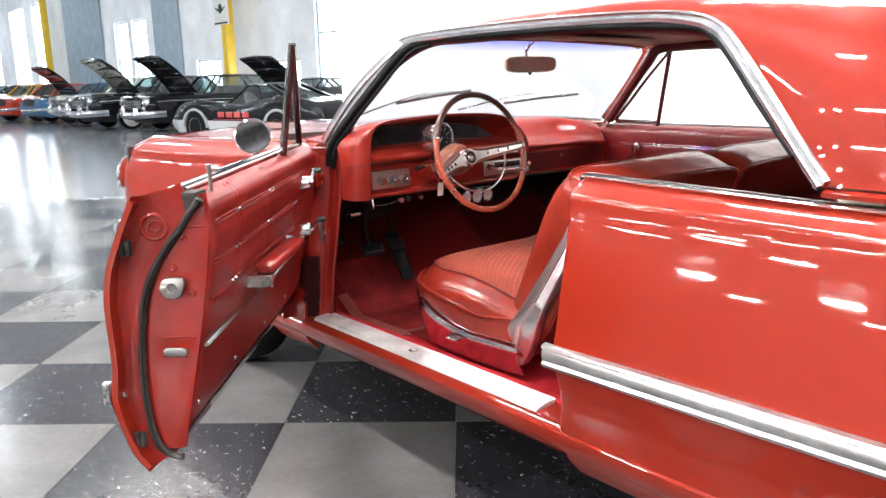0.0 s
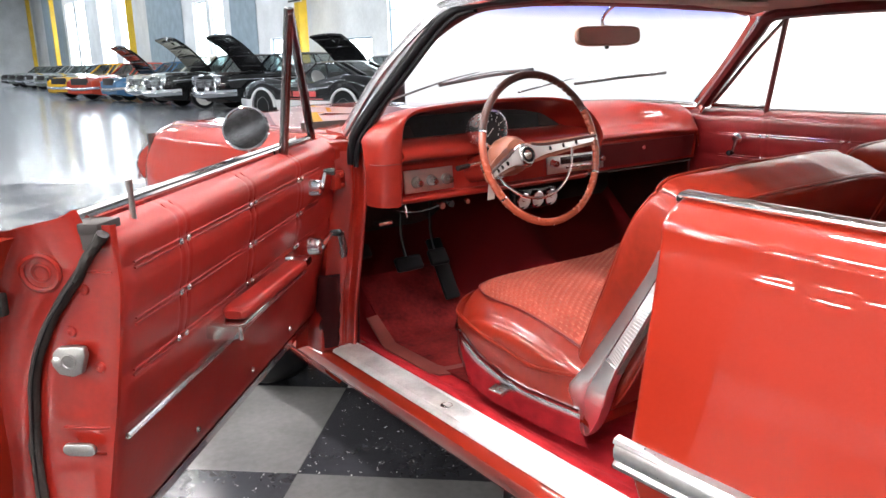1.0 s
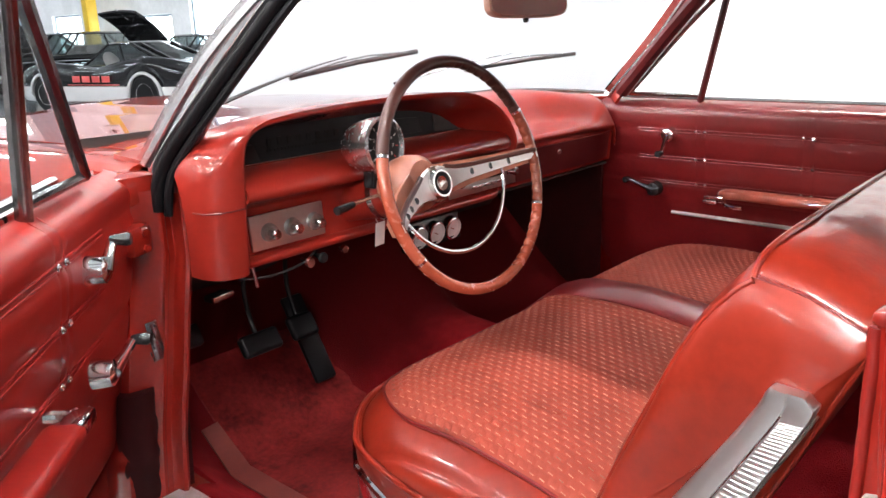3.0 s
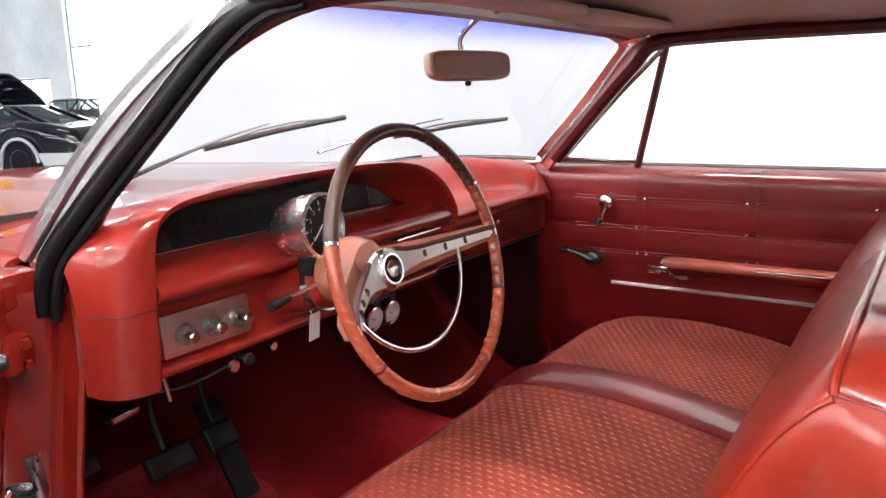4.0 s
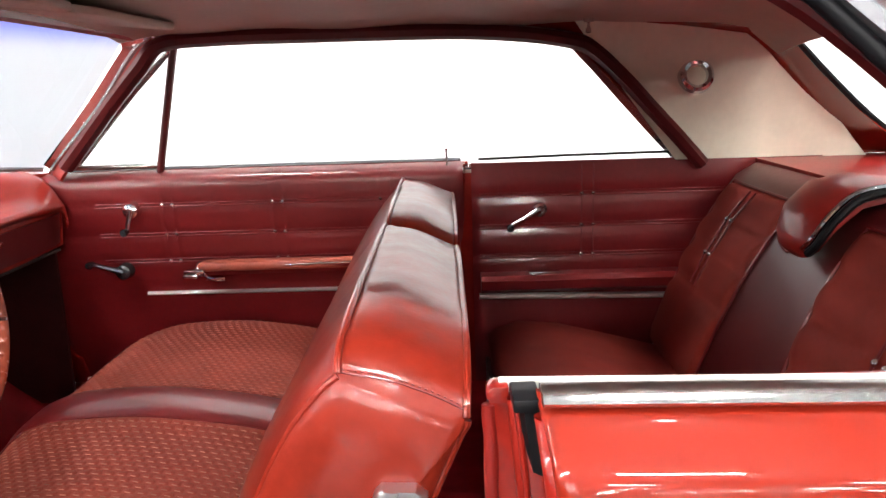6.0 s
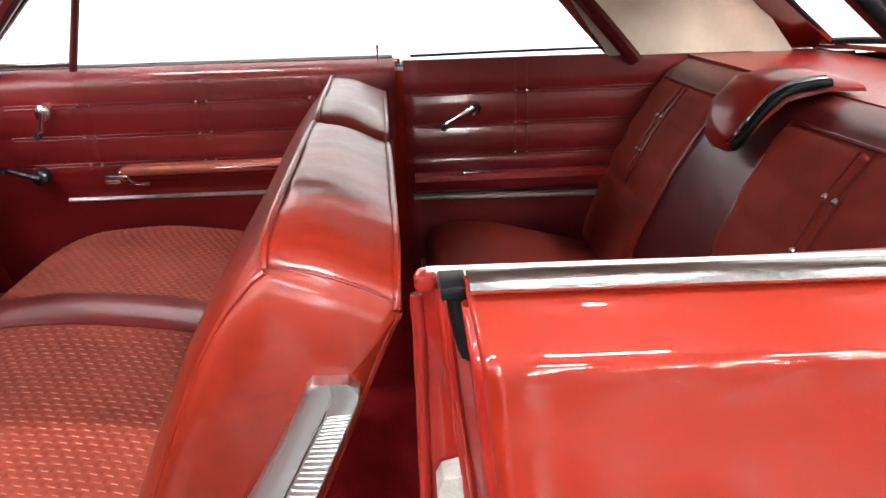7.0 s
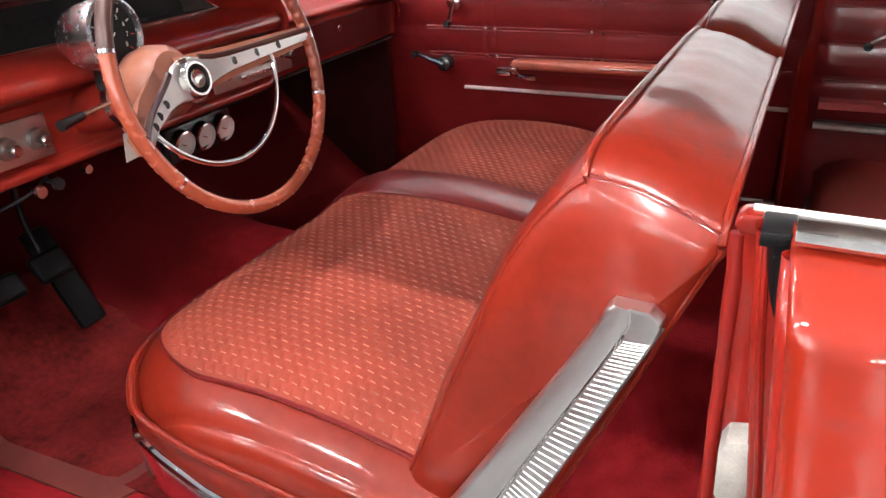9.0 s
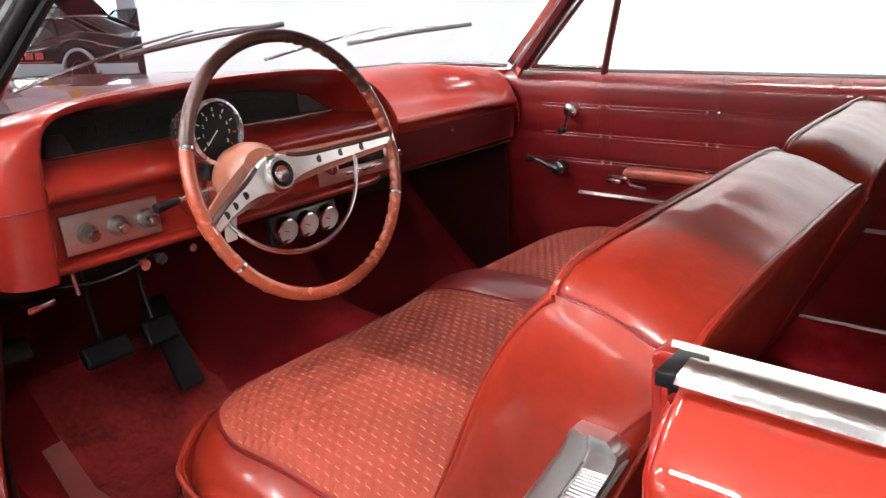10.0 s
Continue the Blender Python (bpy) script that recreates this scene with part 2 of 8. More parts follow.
BLACK_GLOSS = material("black_plastic", (0.012, 0.012, 0.013), 0.25, spread=0.2, scale=12)
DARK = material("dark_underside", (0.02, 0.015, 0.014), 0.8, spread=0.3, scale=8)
FACE = material("dial_black", (0.008, 0.008, 0.009), 0.55, spread=0.2, scale=20, spec=0.2)
WHITE_FACE = material("dial_white", (0.62, 0.56, 0.55), 0.4, spread=0.15, scale=30)
HEADLINER = material("tan_headliner", (0.47, 0.39, 0.33), 0.85, spread=0.08, scale=4, bump=0.35, bump_scale=350)
SAIL_LINER = material("pale_sail_panel", (0.68, 0.60, 0.48), 0.75, spread=0.08, scale=4, bump=0.3, bump_scale=350)
RIM = material("red_wheel_rim", (0.28, 0.054, 0.027), 0.26, spread=0.20, scale=5, coat=0.3)
RIM_DARK = material("worn_dark_rim", (0.050, 0.017, 0.013), 0.36, spread=0.4, scale=7, coat=0.12, spec=0.35)
RIM_BROWN = material("worn_brown_rim", (0.17, 0.034, 0.018), 0.24, spread=0.45, scale=7, coat=0.3)
SATIN = material("polished_cup", (0.86, 0.87, 0.89), 0.26, metal=1.0, spread=0.04, scale=8)
RIM_HUB = material("faded_pink_hub", (0.34, 0.125, 0.080), 0.32, spread=0.2, scale=8, coat=0.3, coat_rough=0.1)
MIRROR = material("mirror_silver", (0.88, 0.88, 0.9), 0.03, metal=1.0, spread=0.02)
PALE_STRIP = material("pale_metal_strip", (0.66, 0.64, 0.58), 0.35, spread=0.10, scale=12)
DULL_PLATE = material("dull_grey_plate", (0.060, 0.052, 0.050), 0.6, spread=0.3, scale=30, spec=0.2)
IVORY = material("ivory_coating", (0.33, 0.315, 0.29), 0.4, spread=0.3, scale=30)
PAPER = material("white_paper", (0.75, 0.73, 0.70), 0.7, spread=0.06, scale=20)
MIRROR_BACK = material("tan_mirror_case", (0.27, 0.16, 0.115), 0.35, spread=0.1, scale=8)
GLASS = clear_glass("clear_glass", (0.78, 0.82, 0.81))
WINDSCREEN = clear_glass("windscreen_glass", (0.365, 0.388, 0.415), band=((0.115, 0.14, 0.53), 1.335, 1.395))


# ---------------------------------------------------------------- the hall
def tile_material(name, colour, fleck, amount):
    mat = material(name, colour, 0.20, spread=0.22, scale=3, spec=0.23)
    nt = mat.node_tree
    bsdf = nt.nodes["Principled BSDF"]
    geo = nt.nodes.new("ShaderNodeTexCoord")
    vor = nt.nodes.new("ShaderNodeTexVoronoi")
    vor.inputs["Scale"].default_value = 90
    vor.inputs["Randomness"].default_value = 1
    warp = nt.nodes.new("ShaderNodeTexNoise")
    warp.inputs["Scale"].default_value = 45
    nt.links.new(geo.outputs["Object"], warp.inputs["Vector"])
    add = nt.nodes.new("ShaderNodeVectorMath")
    add.operation = "MULTIPLY_ADD"
    add.inputs[1].default_value = (0.05, 0.05, 0.0)
    nt.links.new(warp.outputs["Color"], add.inputs[0])
    nt.links.new(geo.outputs["Object"], add.inputs[2])
    nt.links.new(add.outputs[0], vor.inputs["Vector"])
    less = nt.nodes.new("ShaderNodeMapRange")
    less.inputs["From Min"].default_value, less.inputs["From Max"].default_value = amount, amount * 0.7
    nt.links.new(vor.outputs["Distance"], less.inputs["Value"])
    sel = nt.nodes.new("ShaderNodeTexWhiteNoise")
    nt.links.new(vor.outputs["Position"], sel.inputs["Vector"])
    gate = nt.nodes.new("ShaderNodeMath")
    gate.operation = "GREATER_THAN"
    gate.inputs[1].default_value = 0.84
    nt.links.new(sel.outputs["Value"], gate.inputs[0])
    both = nt.nodes.new("ShaderNodeMath")
    both.operation = "MULTIPLY"
    nt.links.new(less.outputs["Result"], both.inputs[0])
    nt.links.new(gate.outputs[0], both.inputs[1])
    mix = nt.nodes.new("ShaderNodeMix")
    mix.data_type = "RGBA"
    mix.inputs["B"].default_value = (*fleck, 1)
    old = bsdf.inputs["Base Color"].links[0].from_socket
    nt.links.new(old, mix.inputs["A"])
    nt.links.new(both.outputs[0], mix.inputs["Factor"])
    nt.links.new(mix.outputs["Result"], bsdf.inputs["Base Color"])
    return mat


TILE_DARK = tile_material("charcoal_tile", (0.022, 0.022, 0.026), (0.34, 0.34, 0.34), 0.24)
TILE_LIGHT = tile_material("grey_tile", (0.096, 0.095, 0.095), (0.08, 0.08, 0.08), 0.22)
CONCRETE = material("polished_concrete", (0.22, 0.23, 0.25), 0.17, spread=0.15, scale=0.8, spec=0.35)
WALL = material("hall_wall", (0.80, 0.81, 0.82), 0.7, spread=0.12, scale=0.7)
DIM_WALL = material("grey_hall_wall", (0.26, 0.26, 0.27), 0.7, spread=0.15, scale=0.7)
WHITE = material("white_booth_wall", (0.86, 0.86, 0.86), 0.8, spread=0.02, scale=0.5)
CEIL = material("hall_ceiling", (0.42, 0.43, 0.45), 0.7, spread=0.1, scale=0.7)
YELLOW = material("yellow_post_paint", (0.75, 0.48, 0.03), 0.45, spread=0.08, scale=4)
STEEL_BLUE = material("blue_grey_steel", (0.30, 0.38, 0.44), 0.5, spread=0.15, scale=2)
LAMP = glowing("lamp_tube", (1.0, 0.97, 0.95), 470.0)
LAMP_WALL = glowing("booth_lamp_tube", (1.0, 0.97, 0.95), 330.0)
LAMP_HALL = glowing("hall_lamp_tube", (0.86, 0.94, 1.0), 170.0)
LAMP_SIDE = glowing("side_hall_lamp_tube", (1.0, 0.97, 0.93), 760.0)
LAMP_MID = glowing("middle_lamp_tube", (1.0, 0.97, 0.95), 430.0)
DAY = glowing("daylight_pane", (0.88, 0.95, 1.0), 12.0)

ground = part("floor", box((50, 122, 0.2), (-10.5, 36.5, -0.104)), CONCRETE)
tagged(ground, "polished grey concrete showroom floor", "floor", kind="structure")

# (from, to, sill, head) of the windows along the wall behind the parked cars
PANES = [(18.6, 20.0, 0.5, 5.2), (20.5, 21.9, 0.5, 5.2), (23.0, 25.8, 0.5, 2.05), (29.3, 31.7, 0.5, 2.25), (37.2, 39.1, 0.5, 4.4), (39.7, 41.7, 0.5, 4.4), (54.3, 57.6, 0.6, 6.6), (59.8, 64.0, 0.6, 6.6), (68.5, 72.0, 0.6, 6.6), (73.0, 76.5, 0.6, 6.6)]
WX = 12.0
wall = bmesh.new()
edge = -22.0
for a, b, lo, hi in PANES + [(95.0, 95.0, 0, 0)]:
    box((0.3, a - edge, 9.0), (WX + 0.15, (a + edge) / 2, 4.5), bm=wall)
    if b > a:
        box((0.3, b - a, lo), (WX + 0.15, (a + b) / 2, lo / 2), bm=wall)
        box((0.3, b - a, 9.0 - hi), (WX + 0.15, (a + b) / 2, (9.0 + hi) / 2), bm=wall)
    edge = b
wall_far = part("wall_1", wall, WALL)
tagged(wall_far, "pale grey showroom wall with tall bright windows", "wall", kind="structure")
for k, (a, b, lo, hi) in enumerate(PANES):
    win = thing("window_%d" % (k + 1), "bright daylit showroom window in a thin grey frame", "window", kind="structure")
    part("pane", box((0.02, b - a, hi - lo), (WX + 0.22, (a + b) / 2, (lo + hi) / 2)), DAY, win)
    fr = bmesh.new()
    for y in (a + 0.04, b - 0.04):
        box((0.10, 0.08, hi - lo), (WX + 0.14, y, (lo + hi) / 2), 0.01, bm=fr)
    for z in (lo + 0.04, hi - 0.04) + ((lo + hi) / 2,) * (1 if hi > 3 else 0):
        box((0.08, b - a - 0.16, 0.07), (WX + 0.14, (a + b) / 2, z), 0.01, bm=fr)
    part("window_frame", fr, STEEL_BLUE, win)
for a, b in ((43.5, 50.5), (77.5, 88.0), (33.0, 36.2)):
    p = part("steel_panel", slab([[(WX - 0.03 - 0.03 * (k % 2), lerp(a, b, k / 24), z) for k in range(25)] for z in (0.0, 8.9)], 0.01), STEEL_BLUE)
    tagged(p, "blue-grey ribbed steel wall panel", "wall panel", kind="structure")
for k, (sx, sy, px, py) in enumerate(((46, 0.3, -11, 95), (46, 0.3, -11, -22), (0.3, 118, -34, 36))):
    w = part("wall_%d" % (k + 2), box((sx, sy, 9), (px, py, 4.5)), WALL if k == 0 else DIM_WALL)
    tagged(w, "grey showroom wall", "wall", kind="structure")
deck = bmesh.new()
box((47, 118, 0.3), (-10.8, 36.5, 9.15), bm=deck)
roof_deck = part("ceiling", deck, CEIL)
tagged(roof_deck, "grey showroom ceiling deck", "ceiling", kind="structure")
for k in range(10):
    y = -16 + 11.5 * k
    tr = thing("roof_truss", "dark steel roof truss under the ceiling", "truss", group="roof trusses")
    part("top_chord", box((45.6, 0.20, 0.20), (-11, y, 8.88)), DARK, tr)
    part("bottom_chord", box((45.6, 0.24, 0.24), (-11, y, 8.1)), DARK, tr)
    web = bmesh.new()
    for q in range(32):
        tube([(-33.2 + 1.4 * q, y, 8.1 if q % 2 else 8.95), (-33.2 + 1.4 * (q + 1), y, 8.95 if q % 2 else 8.1)], 0.07, 5, bm=web)
    part("web", web, DARK, tr)
for y in (26.9, 51.8, 78.5, 92.0):
    post = thing("steel_post", "yellow painted square steel post by the wall", "post", group="yellow posts")
    part("shaft", box((0.36, 0.36, 8.9), (WX - 0.75, y, 4.45), 0.02), YELLOW, post)
    part("base_plate", box((0.55, 0.55, 0.03), (WX - 0.75, y, 0.015), 0.004), DARK, post)
sign = thing("hanging_sign", "pale square sign with a black winged emblem fixed on a post", "sign")
part("board", box((0.05, 1.15, 1.30), (WX - 0.97, 26.9, 4.05), 0.01), PAPER, sign)
part("emblem", lathe([(0.0, 0.012), (0.16, 0.012), (0.18, 0.0)], 24, Matrix.Translation((WX - 0.995, 26.9, 3.98)) @ Matrix.Rotation(radians(-90), 4, "Y")), BLACK_GLOSS, sign)
for s in (-1, 1):
    part("emblem_wing", prism([(26.9 + s * 0.16, 3.94), (26.9 + s * 0.42, 4.06), (26.9 + s * 0.40, 4.0), (26.9 + s * 0.17, 3.88)], "x", WX - 1.005, WX - 0.996), BLACK_GLOSS, sign)
part("bar", box((0.008, 1.1, 0.06), (WX - 0.998, 26.9, 3.46)), BLACK_GLOSS, sign)

# ---------------------------------------------------------------- the car
car = thing("car", "red two-door hardtop car with its driver door wide open", "car")

SIDE = [(0.235, 0.850), (0.28, 0.890), (0.33, 0.915), (0.40, 0.925), (0.457, 0.918), (0.49, 0.927), (0.55, 0.950), (0.575, 0.955), (0.60, 0.953),
        (0.672, 0.938), (0.783, 0.917), (0.877, 0.893), (0.94, 0.880), (0.966, 0.876), (0.978, 0.866), (1.0, 0.842), (1.02, 0.806)]


def half(y, z):
    """Half the body's width."""
    w = smooth(z, SIDE)
    if 0.62 < z < 0.95:
        soft = min(1, (z - 0.62) / 0.04, (0.95 - z) / 0.02)
        w = lerp(w, sum(interp(z + d, SIDE) for d in (-0.05, -0.034, -0.017, 0, 0.017, 0.034, 0.05)) / 7, soft)
    w -= 0.005 * ((y - 0.2) / 1.4) ** 2
    if y > 1.3:
        w += 0.045 * min((y - 1.3) / 1.2, 1)
    if y < -0.8:
        w -= 0.03 * min((-0.8 - y) / 1.6, 1)
    return w


def drop(y):
    """How far the shoulder sinks towards the nose."""
    return -0.05 * max(0, (y - 1.2) / 1.5) ** 1.3


AXLES = (-1.06, 1.97)


def hem(y, base=0.235):
    """The lower edge of the side, with the wheel openings."""
    for c in AXLES:
        d = (y - c) / 0.43
        if abs(d) < 1:
            base = max(base, 0.30 + 0.265 * math.sqrt(1 - d * d))
    return base


ROWS_Z = [1.02, 1.012, 1.0, 0.99, 0.978, 0.972, 0.966, 0.955, 0.94, 0.92, 0.90, 0.875, 0.85, 0.825, 0.80, 0.775, 0.75, 0.725, 0.70, 0.675, 0.65, 0.635, 0.62, 0.60, 0.585]


def side_rings(y0, y1, low=None, step=0.045, sign=-1, thick_in=0.0):
    """Strips of the body side from the belt to its hem."""
    n = max(2, round((y1 - y0) / step))
    rings = []
    for i in range(n + 1):
        y = lerp(y0, y1, i / n)
        foot = low if low is not None else hem(y)
        zs = ROWS_Z + [lerp(0.58, foot, k / 7) for k in range(8)]
        rings.append([(sign * half(y, z), y, z + drop(y) * min(1, max(0, (z - 0.5) / 0.4))) for z in zs])
    return rings


def mirrored(name, make, mat, parent, label=""):
    """One part for each side of the car."""
    a = part(name, make(), mat, parent, label)
    b = part(name, flip(make()), mat, parent, label)
    return a, b


def lean_back(z):
    """The lock side of the opening leans back below the belt."""
    return interp(z, [(0.40, -0.022), (0.60, -0.022), (0.775, -0.018), (0.88, -0.011), (0.96, -0.005), (1.01, 0.0)])


def quarter():
    rings = side_rings(-2.52, -0.040)
    for dy, dx in ((0.006, 0.001), (0.011, 0.004), (0.014, 0.009), (0.015, 0.016)):
        rings.append([(x + dx, -0.040 + dy, z) for x, y, z in side_rings(-0.09, -0.040)[-1]])
    rings = [[(x, y + lean_back(z) * max(0, 1 + min(0, y + 0.03) / 0.30), (z if z < 0.970 else 0.970 + (z - 0.970) * 0.74) + 0.020 * max(y, -0.6) * max(0, min(1, (z - 0.9) / 0.08))) for x, y, z in r] for r in rings]
    bm = slab(rings, 0.012)
    return bm


mirrored("rear_quarter_panel", quarter, PAINT, car)


def ahead(y):
    """The long nose in front of the wheel."""
    return y + 0.26 * max(0, (y - 2.30) / 0.40)


def fender():
    rings = side_rings(1.235, 2.62)
    # the nose turns in
    for k, (dy, dx) in enumerate(((0.05, 0.012), (0.09, 0.04), (0.115, 0.085))):
        rings.append([(x + dx, y + dy, z) for x, y, z in rings[-1 - k]][:])
    rings = [[(x, y + max(0, (y - 2.35) / 0.35) * interp(z, [(0.5, 0.0), (0.66, 0.02), (0.80, 0.085), (0.86, 0.075), (0.97, -0.03)]), z) for x, y, z in r] for r in rings]
    bm = slab(rings, 0.012)
    # the wing's top, up to the bonnet
    tops = []
    for i in range(33):
        y = lerp(1.235, 2.70, i / 32)
        z = 1.02 + drop(y)
        x = half(y, 1.02) - (0.04 if y > 2.62 else 0)
        tops.append([(-x, y, z), (-x + 0.03, y, z + 0.008), (-x + 0.07, y, z + 0.010), (-0.715, y, z + 0.008), (-0.71, y, z - 0.02)])
    slab(tops, 0.01, bm)
    for v in bm.verts:
        v.co.y = ahead(v.co.y)
    return bm


mirrored("front_fender", fender, PAINT, car)

hood_rings = []
for i in range(17):
    y = lerp(1.42, 2.72, i / 16)
    z = 1.03 + drop(y)
    hood_rings.append([(x, ahead(y) - 0.10 * (x / 0.7) ** 2 * (1 - i / 16), z + 0.03 * (1 - (x / 0.705) ** 2) + (0.012 if abs(x) < 0.25 else 0) - (0.05 if i == 16 else 0)) for x in [lerp(-0.705, 0.705, k / 24) for k in range(25)]])
part("hood", slab(hood_rings, 0.012), PAINT, car)

# cowl between bonnet and windscreen
cowl = []
for i in range(4):
    cowl.append([(x, lerp(1.50, 1.30, i / 3) - 0.17 * (abs(x) / 0.8) ** 2.2, lerp(1.045, 1.036, i / 3) - 0.012 * (abs(x) / 0.8) ** 4) for x in [lerp(-0.79, 0.79, k / 24) for k in range(25)]])
part("cowl_panel", slab(cowl, 0.01), PAINT, car)

rocker = []
for i in range(9):
    y = lerp(-0.64, 1.56, i / 8)
    rocker.append([(-0.775, y, 0.375), (-0.80, y, 0.384), (-0.90, y, 0.384), (-0.915, y, 0.378), (-0.926, y, 0.364), (-0.925, y, 0.345), (-0.910, y, 0.312), (-0.880, y, 0.285), (-0.84, y, 0.268), (-0.78, y, 0.262)])
mirrored("rocker_panel", lambda: loft(rocker, closed=True, caps=True), PAINT, car)

part("underbody", box((1.60, 4.9, 0.06), (0, 0.1, 0.26), 0.01), DARK, car)

# ---- roof
RAIL = [(0.80, 0.615, 1.383), (0.40, 0.628, 1.392), (0.0, 0.632, 1.388), (-0.18, 0.632, 1.374), (-0.27, 0.640, 1.345), (-0.335, 0.664, 1.290), (-0.42, 0.702, 1.205), (-0.52, 0.750, 1.105), (-0.60, 0.795, 1.030)]


def rail(y):
    t = sorted((a, b, c) for a, b, c in RAIL)
    return interp(y, [(a, b) for a, b, _ in t]), interp(y, [(a, c) for a, _, c in t])


SHOULDER = [(-1.18, 0.650, 1.035), (-1.02, 0.615, 1.145), (-0.90, 0.59, 1.245), (-0.80, 0.56, 1.335), (-0.72, 0.535, 1.395), (-0.4, 0.53, 1.432), (0.1, 0.52, 1.447), (0.6, 0.51, 1.435), (0.86, 0.50, 1.412)]


def shoulder(y):
    return interp(y, [(a, b) for a, b, _ in SHOULDER]), interp(y, [(a, c) for a, _, c in SHOULDER])


def roof_section(y, full=True):
    if y >= -0.60:
        ex, ez = rail(y)
    else:
        ex, ez = interp(y, [(-1.35, 0.765), (-0.60, 0.795)]), 1.03
    sx, sz = shoulder(y)
    cx, cz = lerp(ex, sx, 0.30) + 0.10 * (sz - ez), lerp(ez, sz, 0.80)
    pts = []
    for k in range(9):
        t = k / 8
        pts.append(((1 - t) ** 2 * ex + 2 * t * (1 - t) * cx + t * t * sx, y, (1 - t) ** 2 * ez + 2 * t * (1 - t) * cz + t * t * sz))
    if full:
        for k in range(1, 9):
            t = k / 8
            pts.append((sx * (1 - t), y, sz + 0.045 * (1 - (1 - t) ** 2) * (0.5 + 0.5 * min(1, max(0, (0.9 - abs(y - 0.1)))))))
    return pts


def roof_shell(inset=0.0):
    rings = []
    ys = [lerp(-0.72, -0.60, k / 3) for k in range(3)] + [lerp(-0.60, 0.86, k / 30) for k in range(31)]
    for y in ys:
        p = roof_section(y)
        ring = [(-a, b, c) for a, b, c in p] + [(a, b, c) for a, b, c in p[-2::-1]]
        rings.append(ring)
    return rings


part("roof", slab(roof_shell(), 0.014), PAINT, car)


def sail():
    rings = []
    for k in range(13):
        y = lerp(-1.17, -0.715, k / 12)
        rings.append([(-a, b, c) for a, b, c in roof_section(y, False)])
    return slab(rings, 0.012)


mirrored("sail_panel", sail, PAINT, car)


def deck_side():
    rings = []
    for k in range(11):
        y = lerp(-2.52, -1.18, k / 10)
        rings.append([(-0.79, y, 1.022), (-0.72, y, 1.03), (-0.655, y, 1.03)])
    for k in range(5):
        y = lerp(-1.17, -0.60, k / 4)
        rings.append([(-0.815, y, 1.02), (-0.80, y, 1.026), (-0.765, y, 1.024)])
    return slab(rings, 0.01)


mirrored("deck_edge", deck_side, PAINT, car)
lid = [[(x, y, 1.035 + 0.015 * (1 - (x / 0.66) ** 2) - 0.05 * max(0, (-2.2 - y) / 0.3)) for x in [lerp(-0.655, 0.655, k / 12) for k in range(13)]] for y in [lerp(-2.5, -1.17, k / 10) for k in range(11)]]
part("trunk_lid", slab(lid, 0.012), PAINT, car)
tail = [[(x, -2.53, z) for x in [lerp(-0.88, 0.88, k / 8) for k in range(9)]] for z in (0.45, 0.6, 0.8, 1.02)]
part("tail_panel", slab(tail, 0.02), PAINT, car)

# ---- chrome along the roof, the belt and the sides
def drip(near=True):
    pts = [(-0.812, 1.165, 1.035), (-0.756, 1.035, 1.205), (-0.684, 0.908, 1.335), (-0.650, 0.83, 1.378)] + [(-(b + 0.006), a, c) for a, b, c in RAIL if a < 0.7]
    if not near:
        pts[:4] = [(-0.770, 1.135, 1.045), (-0.728, 0.975, 1.205), (-0.680, 0.85, 1.335), (-0.645, 0.79, 1.378)]
    pts = curve(pts, 6)
    rings, last = [], Vector((0, -0.4, 1))
    for i, p in enumerate(pts):
        d = (pts[min(i + 1, len(pts) - 1)] - pts[max(i - 1, 0)]).normalized()
        out = Vector((-0.92, 0, 0.38))
        out = (out - d * out.dot(d)).normalized()
        up = d.cross(out)
        if last is not None and up.dot(last) < 0:
            up = -up
        last = up
        rings.append([p + out * a + up * b for a, b in ((-0.012, -0.014), (0.010, -0.016), (0.016, -0.008), (0.008, 0.000), (0.016, 0.008), (0.008, 0.016), (-0.012, 0.014))])
    return loft(rings, closed=True, caps=True)


part("drip_rail_chrome", drip(), DRIP_CHROME, car, "polished chrome drip rail moulding")
part("drip_rail_chrome", flip(drip(False)), CHROME_WORN, car, "polished chrome drip rail moulding")


def belt_drop(y):
    """The belt sinks a little towards the tail."""
    return 0.020 * max(y, -0.6)


def belt_chrome():
    rings = []
    for k in range(21):
        y = lerp(-1.32, -0.027, k / 20)
        z = belt_drop(y)
        rings.append([(x, y, h + z) for x, h in ((-0.794, 1.004), (-0.812, 1.003), (-0.824, 1.005), (-0.827, 1.009), (-0.822, 1.0125), (-0.812, 1.0145), (-0.801, 1.016), (-0.794, 1.013))])
    return loft(rings, closed=True, caps=True)


mirrored("belt_moulding", belt_chrome, CHROME_WORN, car, "bright belt line moulding")


def belt_inner():
    rings = []
    for k in range(7):
        y = lerp(-0.62, 0.002, k / 6)
        z = belt_drop(y)
        rings.append([(x, y, h + z) for x, h in ((-0.754, 0.990), (-0.754, 1.001), (-0.756, 1.003), (-0.758, 1.001), (-0.758, 0.990))])
    return loft(rings, closed=True, caps=True)


mirrored("belt_inner_strip", belt_inner, PALE_STRIP, car, "thin pale strip inside the belt")
mirrored("belt_felt", lambda: box((0.030, 0.58, 0.016), (-0.778, -0.31, 0.985)), BLACK, car)


